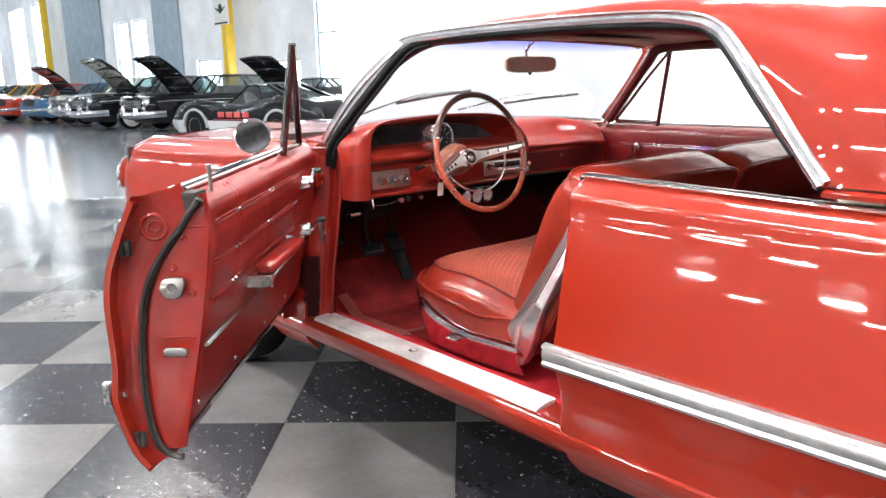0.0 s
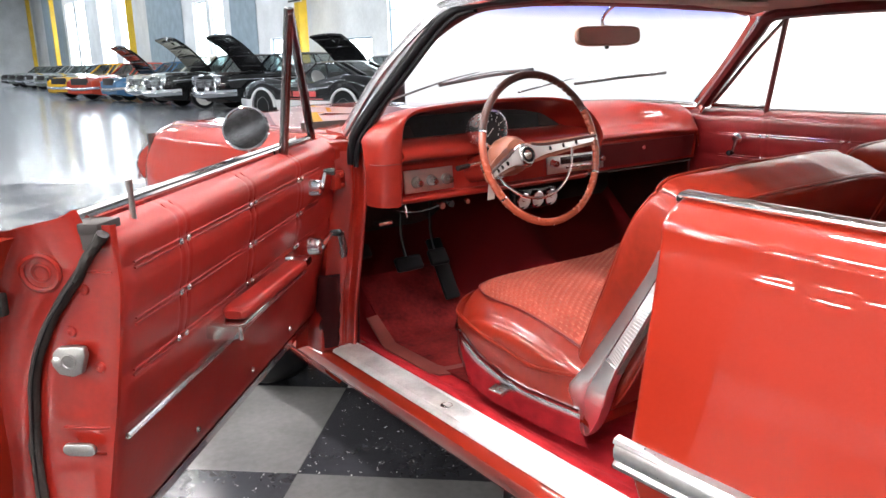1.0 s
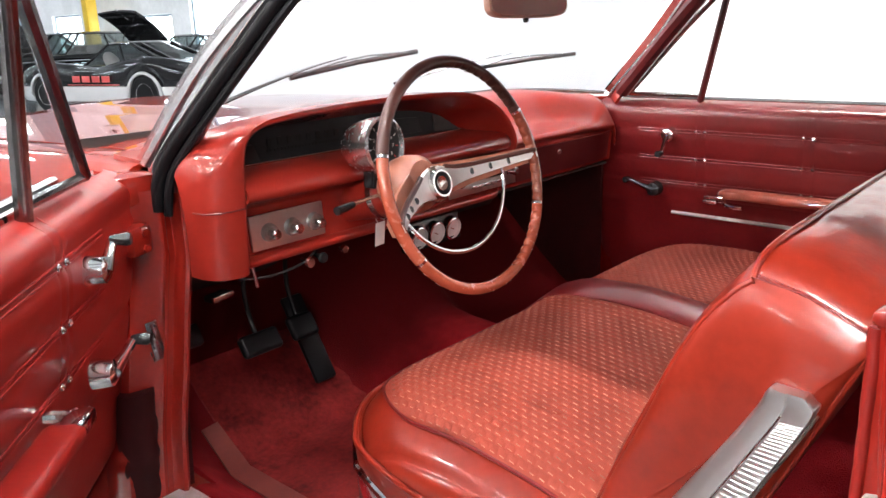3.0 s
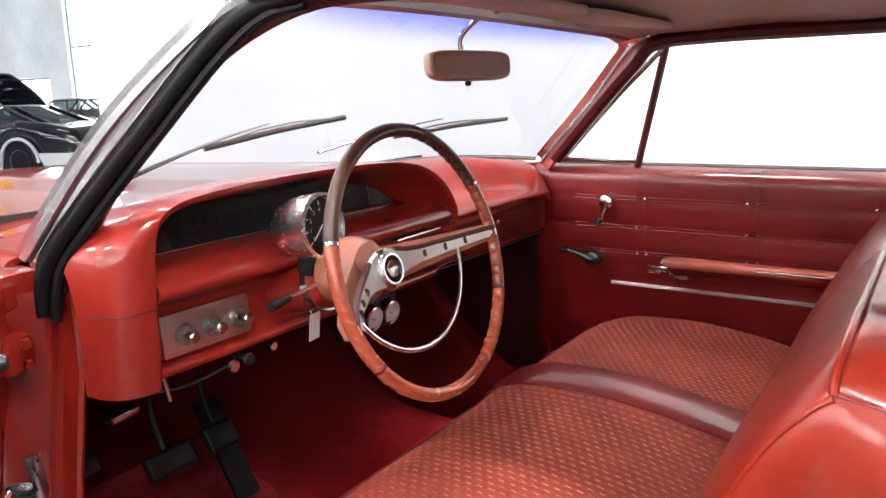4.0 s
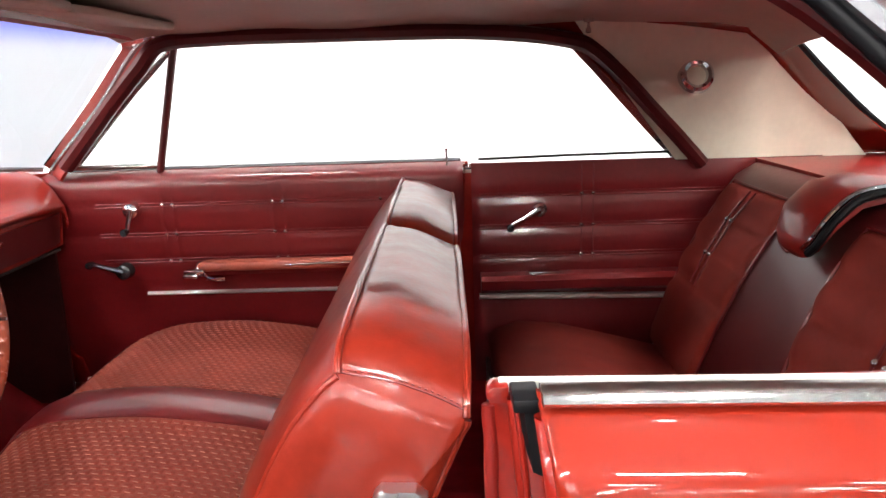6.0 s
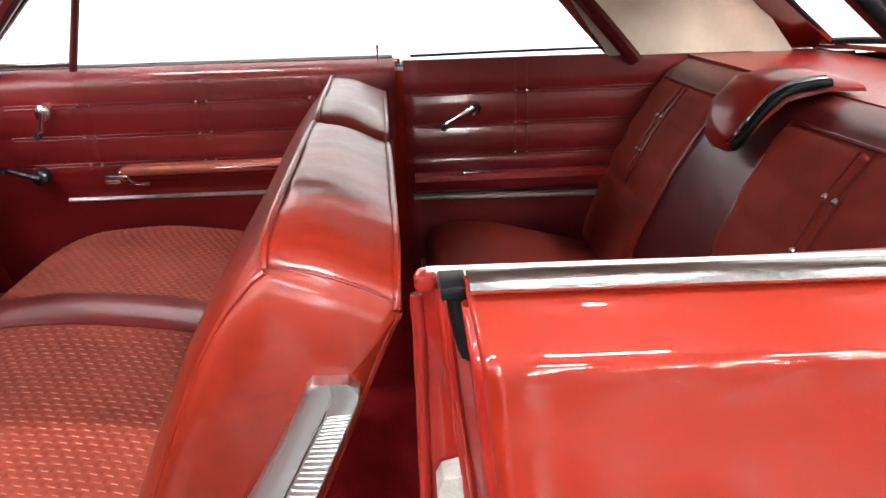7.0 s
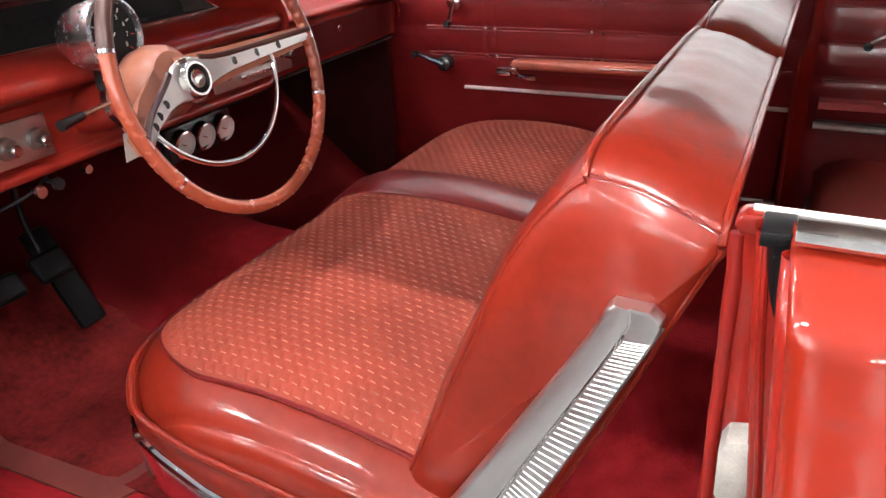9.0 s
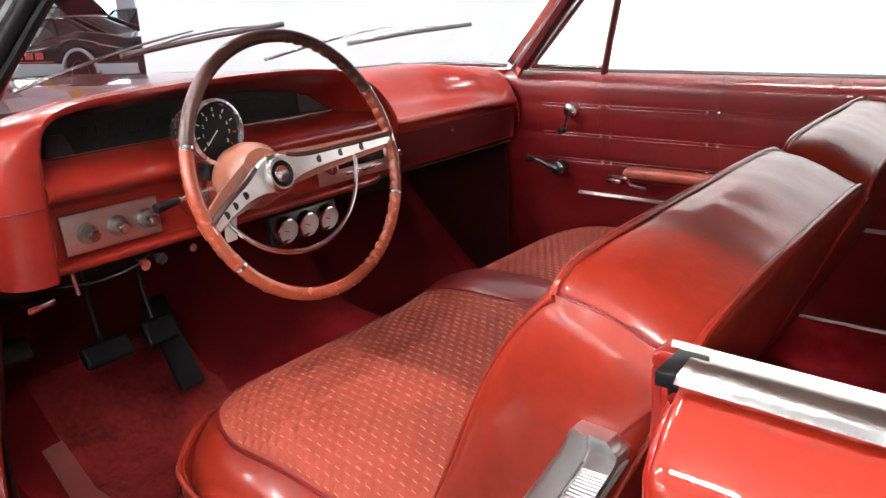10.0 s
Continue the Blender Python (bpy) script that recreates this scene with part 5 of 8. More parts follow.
# ---- rear quarter trim
def quarter_trim(sign):
    grid = []
    y0, y1 = -0.98, -0.032
    for i in range(73):
        y = lerp(y1, y0, i / 72)
        ring = []
        for j in range(51):
            z = lerp(0.40, 1.022 if sign > 0 else 0.985, j / 50)
            puff = 0.0
            if z > 0.73:
                gap = min(abs(z - r) for r in (0.932, 0.845, 0.762))
                puff = 0.006 * (1 - math.exp(-(gap / 0.016) ** 2))
            puff -= 0.008 * math.exp(-((y1 - y) / 0.012))
            ring.append((sign * (0.735 - puff - (0.02 * max(0, (0.72 - z) / 0.3) if z < 0.72 else 0)), y, z))
        grid.append(ring)
    panel = part("quarter_trim_panel", slab(grid, 0.006), VINYL_DEEP_SHADE, car, "quilted red vinyl rear side trim coloured dark for shade", angle=70)
    welts = bmesh.new()
    for r in (0.932, 0.845, 0.762):
        for dz in (-0.0045, 0.0045):
            tube([(sign * 0.7270, lerp(-0.05, -0.80, k / 4), r + dz) for k in range(5)], 0.0020, 6, bm=welts)
    for c in (-0.330, -0.362):
        tube([(sign * 0.7215, c, lerp(0.75, 1.01 if sign > 0 else 0.975, k / 4)) for k in range(5)], 0.0018, 6, bm=welts)
    part("welt", welts, VINYL_DEEP_SHADE, panel)
    for r in (0.932, 0.845, 0.762):
        for c in (-0.330, -0.362):
            part("button", lathe([(0.0, 0.0045), (0.003, 0.004), (0.0055, 0.0015), (0.006, 0.0)], 10, Matrix.Translation((sign * 0.7225, c, r)) @ Matrix.Rotation(radians(-90 * sign), 4, "Y")), CHROME, panel)
    rest = [[(sign * (0.735 - w), y, z) for w, z in ((0.0, 0.662), (0.03, 0.662), (0.052, 0.675), (0.056, 0.70), (0.045, 0.714), (0.0, 0.716))] for y in (-0.05, -0.3, -0.60)]
    ar = part("armrest", loft(rest, closed=True, caps=True), VINYL_DEEP_SHADE, panel, "moulded red rear armrest")
    part("ashtray", box((0.030, 0.085, 0.010), (sign * 0.708, -0.225, 0.716), 0.003), CHROME, ar)
    strip = [[(sign * (0.735 - w), y, z + 0.04 * y * 0.5) for w, z in ((0.018, 0.642), (0.026, 0.648), (0.026, 0.656), (0.018, 0.66))] for y in (-0.045, -0.62)]
    part("trim_strip", loft(strip, closed=True, caps=True), BRIGHT, panel)
    bm = lathe([(0.0, 0.034), (0.012, 0.034), (0.019, 0.028), (0.021, 0.012), (0.024, 0.0)], 20, Matrix.Translation((sign * 0.732, -0.214, 0.892)) @ Matrix.Rotation(radians(-90 * sign), 4, "Y"))
    tube([(sign * 0.704, -0.214, 0.892), (sign * 0.698, -0.165, 0.868), (sign * 0.692, -0.13, 0.850)], [0.011, 0.0065, 0.0055], 10, bm=bm)
    ck = part("window_crank", bm, CHROME, panel, "chrome rear window crank")
    part("crank_knob", lathe([(0.0, 0.03), (0.01, 0.028), (0.008, 0.008), (0.007, 0.0)], 14, Matrix.Translation((sign * 0.694, -0.13, 0.850)) @ Matrix.Rotation(radians(-90 * sign), 4, "Y")), BLACK_GLOSS, ck)
    if sign > 0:
        part("quarter_glass_edge", tube([(sign * 0.752, -0.05, 1.030), (sign * 0.752, -0.3, 1.034), (sign * 0.748, -0.58, 1.036)], 0.004, 6), BLACK_GLOSS, panel)


quarter_trim(1)
quarter_trim(-1)


# ---- front bench
def seat_top(x, y):
    """The cushion's upper surface."""
    z = smooth(y, [(0.20, 0.545), (0.34, 0.585), (0.50, 0.618), (0.66, 0.633), (0.78, 0.628), (0.84, 0.612), (0.875, 0.590), (0.90, 0.562)])
    e = max(0, abs(x) - 0.54) / 0.165
    z -= 0.050 * e**2.4
    mid = math.exp(-(((x - 0.045) / 0.10) ** 4))
    return z + 0.012 * mid


front_seat = thing("front_seat", "red front bench seat with woven inserts", "seat")
front_seat.parent = car
del front_seat["category"]


def cushion():
    rings = []
    xs = [-0.705, -0.70, -0.685] + [lerp(-0.66, 0.66, k / 44) for k in range(45)] + [0.685, 0.70, 0.705]
    for x in xs:
        e = max(0, abs(x) - 0.45) / 0.255
        front = 0.90 - 0.135 * e**2.6
        ring = []
        ys = [lerp(0.28, 0.90, k / 26) for k in range(27)]
        for y in ys:
            yy = 0.22 + (y - 0.22) * (front - 0.22) / 0.68
            ring.append((x, yy, seat_top(x, y)))
        sag = 0.0
        ring += [(x, front + 0.004, 0.566), (x, front - 0.004, 0.552), (x, front - 0.016, 0.530), (x, front - 0.14, 0.490), (x, 0.52, 0.450), (x, 0.40, 0.424), (x, 0.28, 0.415)]
        if abs(x) > 0.70:
            ring = [(px * 0.999, 0.5 + (py - 0.5) * 0.985, 0.52 + (pz - 0.52) * 0.93) for px, py, pz in ring]
        rings.append(ring)
    bm = loft(rings, closed=True)
    for sec, sg in ((rings[0], -1), (rings[-1], 1)):
        sec = [Vector(p) for p in sec]
        mid = Vector((sec[0].x, 0.5, 0.51))
        pads = []
        for f, o in ((1.0, 0.0), (0.985, 0.0035), (0.96, 0.0065), (0.92, 0.0098), (0.86, 0.0128), (0.78, 0.0150), (0.68, 0.0165), (0.5, 0.0175), (0.3, 0.0178), (0.03, 0.0178)):
            ring = []
            for k, p in enumerate(sec):
                q = mid.lerp(p, f)
                pz = interp(q.y, [(0.30, 0.537), (0.465, 0.519), (0.55, 0.532), (0.72, 0.558)])
                q.x += sg * (1.15 * o if q.z > pz else o) * max(0.3, min(1, (q.y - 0.30) / 0.10))
                ring.append(q)
            pads.append(ring)
        loft(pads, bm, closed=True)
    bmesh.ops.remove_doubles(bm, verts=bm.verts, dist=1e-5)
    return bm


part("seat_cushion", cushion(), SEAT_VINYL, front_seat, "smooth red vinyl bench cushion", angle=60)


def insert_edge(x0, x1, y0, y1, r0, r1):
    """A rounded outline on the cushion: r0 the radius of the first front corner, r1 of the second."""
    pts = []
    n = 18
    for k in range(n + 1):
        pts.append((x0, lerp(y0, y1 - r0, k / n)))
    for k in range(1, 12):
        a = math.pi - math.pi / 2 * k / 12
        pts.append((x0 + r0 + r0 * math.cos(a), y1 - r0 + r0 * math.sin(a)))
    for k in range(n + 1):
        pts.append((lerp(x0 + r0, x1 - r1, k / n), y1))
    for k in range(1, 12):
        a = math.pi / 2 - math.pi / 2 * k / 12
        pts.append((x1 - r1 + r1 * math.cos(a), y1 - r1 + r1 * math.sin(a)))
    for k in range(n + 1):
        pts.append((x1, lerp(y1 - r1, y0, k / n)))
    return pts


def y_front(x, y):
    e = max(0, abs(x) - 0.45) / 0.255
    return 0.22 + (y - 0.22) * (0.90 - 0.135 * e**2.6 - 0.22) / 0.68


def on_seat(x, y, up=0.0):
    return Vector((x, y_front(x, y), seat_top(x, y) + up))


def inside(x, y, x0, x1, y0, y1, r0, r1):
    if not (x0 <= x <= x1 and y0 <= y <= y1):
        return False
    if x < x0 + r0 and y > y1 - r0:
        return (x - x0 - r0) ** 2 + (y - y1 + r0) ** 2 < r0 * r0
    if x > x1 - r1 and y > y1 - r1:
        return (x - x1 + r1) ** 2 + (y - y1 + r1) ** 2 < r1 * r1
    return True


FABRIC = material("red_woven_fabric", (0.250, 0.044, 0.028), 0.60, spread=0.16, scale=8, bump=0.6, bump_scale=900, spec=0.14)
# the seat fabric again, darkened for the shade over the rear seat
FABRIC_SHADED = material("shaded_red_woven_fabric", (0.19, 0.021, 0.014), 0.7, spread=0.18, scale=8, bump=0.6, bump_scale=700, spec=0.15)
# duller copy of the pale thread for the far insert
THREAD_DIM = material("dull_thread", (0.29, 0.075, 0.050), 0.6, spread=0.4, scale=30)
THREAD = material("pale_thread", (0.33, 0.130, 0.085), 0.6, spread=0.5, scale=30)


def seat_insert(x0, x1, y0, y1, r0, r1, thread):
    n, mrows = 60, 50
    rings = []
    for i in range(n + 1):
        x = lerp(x0, x1, i / n)
        cut = y1
        if x < x0 + r0:
            cut = y1 - r0 + math.sqrt(max(0, r0 * r0 - (x0 + r0 - x) ** 2))
        if x > x1 - r1:
            cut = y1 - r1 + math.sqrt(max(0, r1 * r1 - (x - x1 + r1) ** 2))
        rings.append([on_seat(x, lerp(y0, cut, j / mrows), 0.0045 - 0.004 * max(0, 1 - min(x - x0, x1 - x) / 0.03)) for j in range(mrows + 1)])
    cloth = part("seat_insert", loft(rings), FABRIC, front_seat, "red fabric insert woven with pale thread", angle=70)
    # raised basket weave and pale cross threads
    cx, cy = 0.0165, 0.0205
    a1, b1 = cx * 0.50, cy * 0.49
    wv, wf, tv, tf = [], [], [], []
    x, row = x0 + 0.016, 0
    while x < x1 - 0.012:
        y = y0 + 0.016 + (cy / 2 if row % 2 else 0)
        while y < y1 - 0.008:
            if all(inside(x + p * a1 * 0.8, y + b1 * 0.9, x0 + 0.003, x1 - 0.003, y0, y1, r0 + 0.003, r1 + 0.003) for p in (-1, 1)):
                b = len(wv)
                lift = 0.0017 + 0.0006 * noise.noise(Vector((x * 300, y * 300, 0)))
                for p in range(5):
                    for q in range(5):
                        fx, fy = p / 2 - 1, q / 2 - 1
                        # each block dives under its neighbour on one side
                        h = 0.0042 + (lift + 0.0008 * -fx) * (1 - abs(fy) ** 3) * (1 - max(0, fx) ** 2) * (1 if fx > -1 else 0.35)
                        wv.append(on_seat(x + fx * a1, y + fy * b1, h))
                wf += [(b + 5 * p + q, b + 5 * p + q + 1, b + 5 * p + q + 6, b + 5 * p + q + 5) for p in range(4) for q in range(4)]
                b = len(tv)
                wob = 0.0008 * noise.noise(Vector((x * 713, y * 517, 2.0)))
                half = cy * (0.22 + 0.05 * noise.noise(Vector((x * 413, y * 617, 5.0))))
                for px, h in ((-0.0006, 0.0052), (-0.0002, 0.0066), (0.0002, 0.0066), (0.0006, 0.0052)):
                    for py in (-half, half):
                        tv.append(on_seat(x - a1 * 0.86 + px + wob + py * 0.05 + 0.0007 * (1 if py > 0 else 0), y + py, h))
                tf += [(b + 2 * k, b + 2 * k + 1, b + 2 * k + 3, b + 2 * k + 2) for k in range(3)]
            y += cy
        x += cx
        row += 1
    for nm, v, f, mt in (("weave", wv, wf, FABRIC), ("weave_thread", tv, tf, thread)):
        me = bpy.data.meshes.new(nm)
        me.from_pydata([tuple(p) for p in v], [], f)
        me.materials.append(mt)
        me.shade_smooth()
        ob = new(nm, me)
        ob.parent = cloth
        tagged(ob, kind="stuff")
    pts = [on_seat(px, py, 0.0040) for px, py in insert_edge(x0, x1, y0, y1, r0, r1)]
    part("piping", tube(pts, 0.0033, 6), VINYL_DEEP_SHADE, cloth)


seat_insert(-0.655, -0.015, 0.24, 0.868, 0.13, 0.03, THREAD)
seat_insert(0.125, 0.675, 0.24, 0.868, 0.03, 0.13, THREAD_DIM)
# smooth strip between the two inserts
strip = [[on_seat(x, y, 0.0035 + 0.0125 * max(0, math.sin(math.pi * (x + 0.022) / 0.154)) ** 0.6) for x in [lerp(-0.019, 0.129, j / 14) for j in range(15)]] for y in [lerp(0.24, 0.885, k / 20) for k in range(21)]]
part("centre_strip", loft(strip), VINYL_DEEP_SHADE, front_seat, "smooth dark red centre strip")


def edge_piping(z_of):
    pts = []
    for k in range(61):
        x = lerp(-0.703, 0.703, k / 60)
        e = max(0, abs(x) - 0.45) / 0.255
        pts.append((x, 0.90 - 0.135 * e**2.6 + 0.004, z_of))
    d = z_of - 0.566
    near = [(-0.708, 0.300, 0.537 + d), (-0.719, 0.40, 0.523 + d), (-0.7235, 0.465, 0.519 + d), (-0.7235, 0.55, 0.532 + d), (-0.7225, 0.645, 0.544 + d), (-0.716, 0.72, 0.558 + d)]
    return near + pts + [(-x, y, z) for x, y, z in reversed(near)]


part("piping", tube([(x * 1.0045, y + (0.002 if y > 0.7 else 0), z) for x, y, z in curve(edge_piping(0.566), 2)], 0.0055, 8), SEAT_VINYL, front_seat)

# the seat's polished base with its bright edge
plan = [(x, y) for x, y, _ in edge_piping(0.5)]


def lip(y):
    """The bright edge drops from the front of the seat to its hinge."""
    return interp(y, [(0.30, 0.455), (0.355, 0.462), (0.43, 0.453), (0.555, 0.460), (0.635, 0.479), (0.70, 0.506), (0.77, 0.522), (0.90, 0.525)])


skirt = []
for f, ins in ((1.0, -0.002), (0.93, -0.006), (0.55, -0.004), (0.0, 0.022)):
    ring = []
    for x, y in plan:
        z = lerp(0.352, lip(y), f)
        k = 1 - ins / 0.70
        ring.append((x * k, 0.3 + (y - 0.3) * (1 - ins / 0.6), z))
    skirt.append(ring)
part("seat_base", slab(skirt, 0.006), BASE_METAL, front_seat, "polished seat base that mirrors the red carpet")
part("base_strip", tube([(x * 1.004, y + (0.002 if y > 0.7 else 0), z) for x, y, z in curve(skirt[0], 1)], 0.0070, 8), CHROME, front_seat, "bright strip along the seat base")
# vinyl drawn down from the piping to the bright edge, pleated at the hinge
path_top = curve(edge_piping(0.566), 2)
path_low = curve(skirt[0], 2)
valance = []
for f in (0.0, 0.15, 0.35, 0.6, 0.85, 1.0):
    ring = []
    for a, b in zip(path_top, path_low):
        p = a.lerp(b, f)
        s = math.copysign(1, p.x)
        fold = 0.004 * math.sin(p.y * 140 + f * 2) * math.exp(-(((p.y - 0.37) / 0.05) ** 2)) + 0.0015 * math.sin(p.y * 47 + 3 * f)
        p.x += s * (0.004 * math.sin(math.pi * f) + fold * math.sin(math.pi * f) - 0.001)
        ring.append(p)
    valance.append(ring)
part("cushion_valance", slab(valance, 0.003), SEAT_VINYL, front_seat, "red vinyl skirt pulled down to the seat base", angle=60)
part("seat_lever", box((0.030, 0.045, 0.014), (-0.745, 0.553, 0.425), 0.004, (0, -12, 8)), CHROME_WORN, front_seat, "worn chrome seat release lever")
part("lever_arm", tube([(-0.74, 0.55, 0.425), (-0.70, 0.55, 0.42), (-0.66, 0.55, 0.41)], 0.006, 8), CHROME_WORN, front_seat)

BACK = [(0.390, 0.455), (0.374, 0.516), (0.339, 0.606), (0.292, 0.720), (0.249, 0.824), (0.200, 0.930), (0.150, 0.985), (0.110, 0.970), (0.066, 0.952), (0.026, 0.935),
        (0.036, 0.900), (0.064, 0.838), (0.090, 0.770), (0.150, 0.640), (0.200, 0.535), (0.260, 0.440), (0.335, 0.420)]


def backrest(x0, x1):
    """Sections of one backrest, soft at its upper corners."""
    out = []
    ends = (0.0, 0.003, 0.007, 0.012, 0.018, 0.025, 0.033, 0.042)
    xs = [x0 + d for d in ends] + [lerp(x0 + 0.05, x1 - 0.05, k / 44) for k in range(45)] + [x1 - d for d in reversed(ends)]
    for x in xs:
        near = min(x - x0, x1 - x)
        c = 1 - math.exp(-near / 0.05)
        r = max(0, 1 - near / 0.040)
        round_off = 1 - math.sqrt(max(0, 1 - r * r))
        ring = []
        for i, (y, z) in enumerate(BACK):
            if 1 <= i <= 5:
                y += 0.030 * c * math.sin(math.pi * (i - 0.2) / 6)
            if i in (6,):
                z += 0.014 * c
            if i in (7, 8):
                z += 0.036 * c
            if i == 9:
                z += 0.026 * c
                y -= 0.004 * c
            if 10 <= i <= 14:
                y -= 0.006 * c
            if 6 <= i <= 9:
                z -= 0.014 * round_off
            ring.append(Vector((x, y, z)))
        m = len(ring)
        sm = []
        for i in range(m):
            sm += [ring[i], ring[i].lerp(ring[(i + 1) % m], 0.5)]
        keep = {12, 18}
        for _ in range(2):
            sm = [p if i in keep else (sm[i - 1] + 2 * p + sm[(i + 1) % len(sm)]) / 4 for i, p in enumerate(sm)]
        out.append(curve(sm, 2, closed=True))
    return out


for x0, x1 in ((-0.662, 0.035), (0.055, 0.69)):
    sections = backrest(x0, x1)
    shell = loft(sections, closed=True)
    for sec, sg in ((sections[0], -1), (sections[-1], 1)):
        mid = sum(sec, Vector()) / len(sec)
        pads = []
        for f, o in ((1.0, 0.0), (0.985, 0.0035), (0.96, 0.0065), (0.92, 0.0095), (0.86, 0.012), (0.78, 0.014), (0.6, 0.0165), (0.3, 0.018), (0.1, 0.0185), (0.0, 0.0185)):
            pads.append([mid.lerp(p, f) + Vector((sg * o, 0, 0)) + Vector((0, 0, 0.0016 * math.sin(9 * f + 0.5 * k))) * (1 - f) for k, p in enumerate(sec)])
        loft(pads, shell, closed=True)
    bmesh.ops.remove_doubles(shell, verts=shell.verts, dist=1e-5)
    bmesh.ops.recalc_face_normals(shell, faces=shell.faces)
    shell.normal_update()
    for v in shell.verts:
        q = v.co
        v.co = q + v.normal * (0.0028 * noise.noise(Vector((q.x * 7, q.y * 9, q.z * 9))) + 0.0012 * noise.noise(Vector((q.x * 22, q.y * 14 + 5, q.z * 9))) * (1 if q.z > 0.75 else 0.5))
    b = part("backrest", shell, SEAT_VINYL, front_seat, "smooth red vinyl split backrest", angle=75)
    for idx in (24, 36):
        part("piping", tube([s[idx] + Vector((0, 0.001, 0.0025)) for s in sections], 0.0042, 8), SEAT_VINYL, b)
    for s, sx in ((sections[0], -0.001), (sections[-1], 0.001)):
        part("piping", tube([p + Vector((sx, 0, 0)) for p in s[0:25]], 0.0042, 8), SEAT_VINYL, b)
        part("piping", tube([p + Vector((sx, 0, 0)) for p in s[36:60]], 0.0038, 8), SEAT_VINYL, b)

driver_back = [ob for ob in front_seat.children if ob.name == "backrest"][0]
skin_tree = BVHTree.FromPolygons([v.co for v in driver_back.data.vertices], [p.vertices[:] for p in driver_back.data.polygons])


def on_side(y, z):
    hit = skin_tree.ray_cast(Vector((-1.2, y, z)), Vector((1, 0, 0)))[0]
    return hit


seam = [on_side(y, smooth(y, [(0.028, 0.930), (0.069, 0.950), (0.106, 0.964), (0.150, 0.974)])) for y in [lerp(0.028, 0.150, k / 40) for k in range(41)]]
seam = [p for p in seam if p is not None]
part("stitched_seam", tube(seam, 0.0009, 6), VINYL_DEEP_SHADE, driver_back)
stitches = bmesh.new()
for p, q in list(zip(seam, seam[1:]))[::2]:
    tube([p.lerp(q, 0.1) + Vector((-0.001, 0, 0.004)), q.lerp(p, 0.1) + Vector((-0.001, 0, 0.004))], 0.0009, 5, bm=stitches)
part("stitching", stitches, VINYL_DEEP_SHADE, driver_back)

# side shields: the two edges (y, z) from the top down to the tucked-in foot
SHIELD_FRONT = [(0.112, 0.866), (0.119, 0.858), (0.125, 0.842), (0.150, 0.797), (0.196, 0.720), (0.245, 0.640), (0.290, 0.568), (0.335, 0.510), (0.338, 0.482), (0.331, 0.450), (0.320, 0.420), (0.306, 0.390)]
SHIELD_REAR = [(0.078, 0.864), (0.071, 0.856), (0.068, 0.845), (0.090, 0.796), (0.134, 0.706), (0.186, 0.602), (0.203, 0.560), (0.217, 0.520), (0.236, 0.475), (0.254, 0.442), (0.274, 0.412), (0.296, 0.388)]
ACROSS = ((0.0, 0.024), (0.0, 0.006), (0.03, 0.001), (0.10, -0.001), (0.30, -0.003), (0.46, -0.003), (0.49, 0.0005), (0.52, -0.001), (0.97, -0.001), (1.0, 0.003), (1.0, 0.026))


def seat_shield(x, sign):
    fore, aft = curve(SHIELD_FRONT, 5), curve(SHIELD_REAR, 5)

    def at(k, v, off):
        p = fore[k].lerp(aft[k], v)
        tuck = 0.026 * max(0, (0.545 - p.y) / 0.15) ** 1.4
        return Vector((x + sign * (0.032 + 0.10 * (0.80 - max(min(p.y, 0.80), 0.545)) - off - tuck), p.x, p.y))
    n = len(fore)
    sh = part("seat_shield", loft([[at(0, v, o + 0.024) for v, o in ACROSS]] + [[at(k, v, o) for v, o in ACROSS] for k in range(n)], caps=True), SHIELD, front_seat, "bright ribbed seat side shield", angle=50)
    for j in range(38):
        f = lerp(12.0, 25.4, j / 37)
        k, t = int(f), f - int(f)
        a, c = (at(k, v, -0.0012).lerp(at(k + 1, v, -0.0012), t) for v in (0.555, 0.965))
        part("rib", tube([a, c], 0.0010, 6), SHIELD, sh)
    part("shield_bead", tube([at(k, 0.50, 0.0) for k in range(11, 27)] + [at(26, v, 0.0) for v in (0.7, 0.9)], 0.0020, 6), CHROME_WORN, sh)
    knurl = bmesh.new()
    for j in range(70):
        f = lerp(11.0, 27.0, j / 69)
        k, t = int(f), f - int(f)
        p = at(k, 1.0, 0.006).lerp(at(k + 1, 1.0, 0.006), t)
        tube([p, p + Vector((-sign * 0.016, -0.002, -0.001))], 0.0016, 5, bm=knurl)
    part("knurled_edge", knurl, ZINC, sh)


seat_shield(-0.664, -1)
seat_shield(0.692, 1)

# ---- rear seat and parcel shelf
rear_seat = thing("rear_seat", "red rear bench seat with quilted back, coloured dark for shade", "seat")
rear_seat.parent = car
del rear_seat["category"]
rings = []
for k in range(25):
    x = lerp(-0.63, 0.63, k / 24)
    c = 1 - math.exp(-(0.63 - abs(x)) / 0.05)
    rings.append([(x, -0.10, 0.33), (x, -0.07, 0.48), (x, -0.062, 0.56 + 0.025 * c), (x, -0.085, 0.585 + 0.028 * c), (x, -0.14, 0.598 + 0.034 * c), (x, -0.24, 0.590 + 0.034 * c), (x, -0.40, 0.555 + 0.025 * c), (x, -0.60, 0.50), (x, -0.64, 0.33)])
part("seat_cushion", loft(rings, closed=True, caps=True), FABRIC_SHADED, rear_seat, "red woven rear cushion", angle=60)
part("cushion_front", slab([[(x, -0.066, z) for x in (-0.635, 0, 0.635)] for z in (0.34, 0.50)], 0.01), VINYL_DARK_SHADE, rear_seat)
rings = []
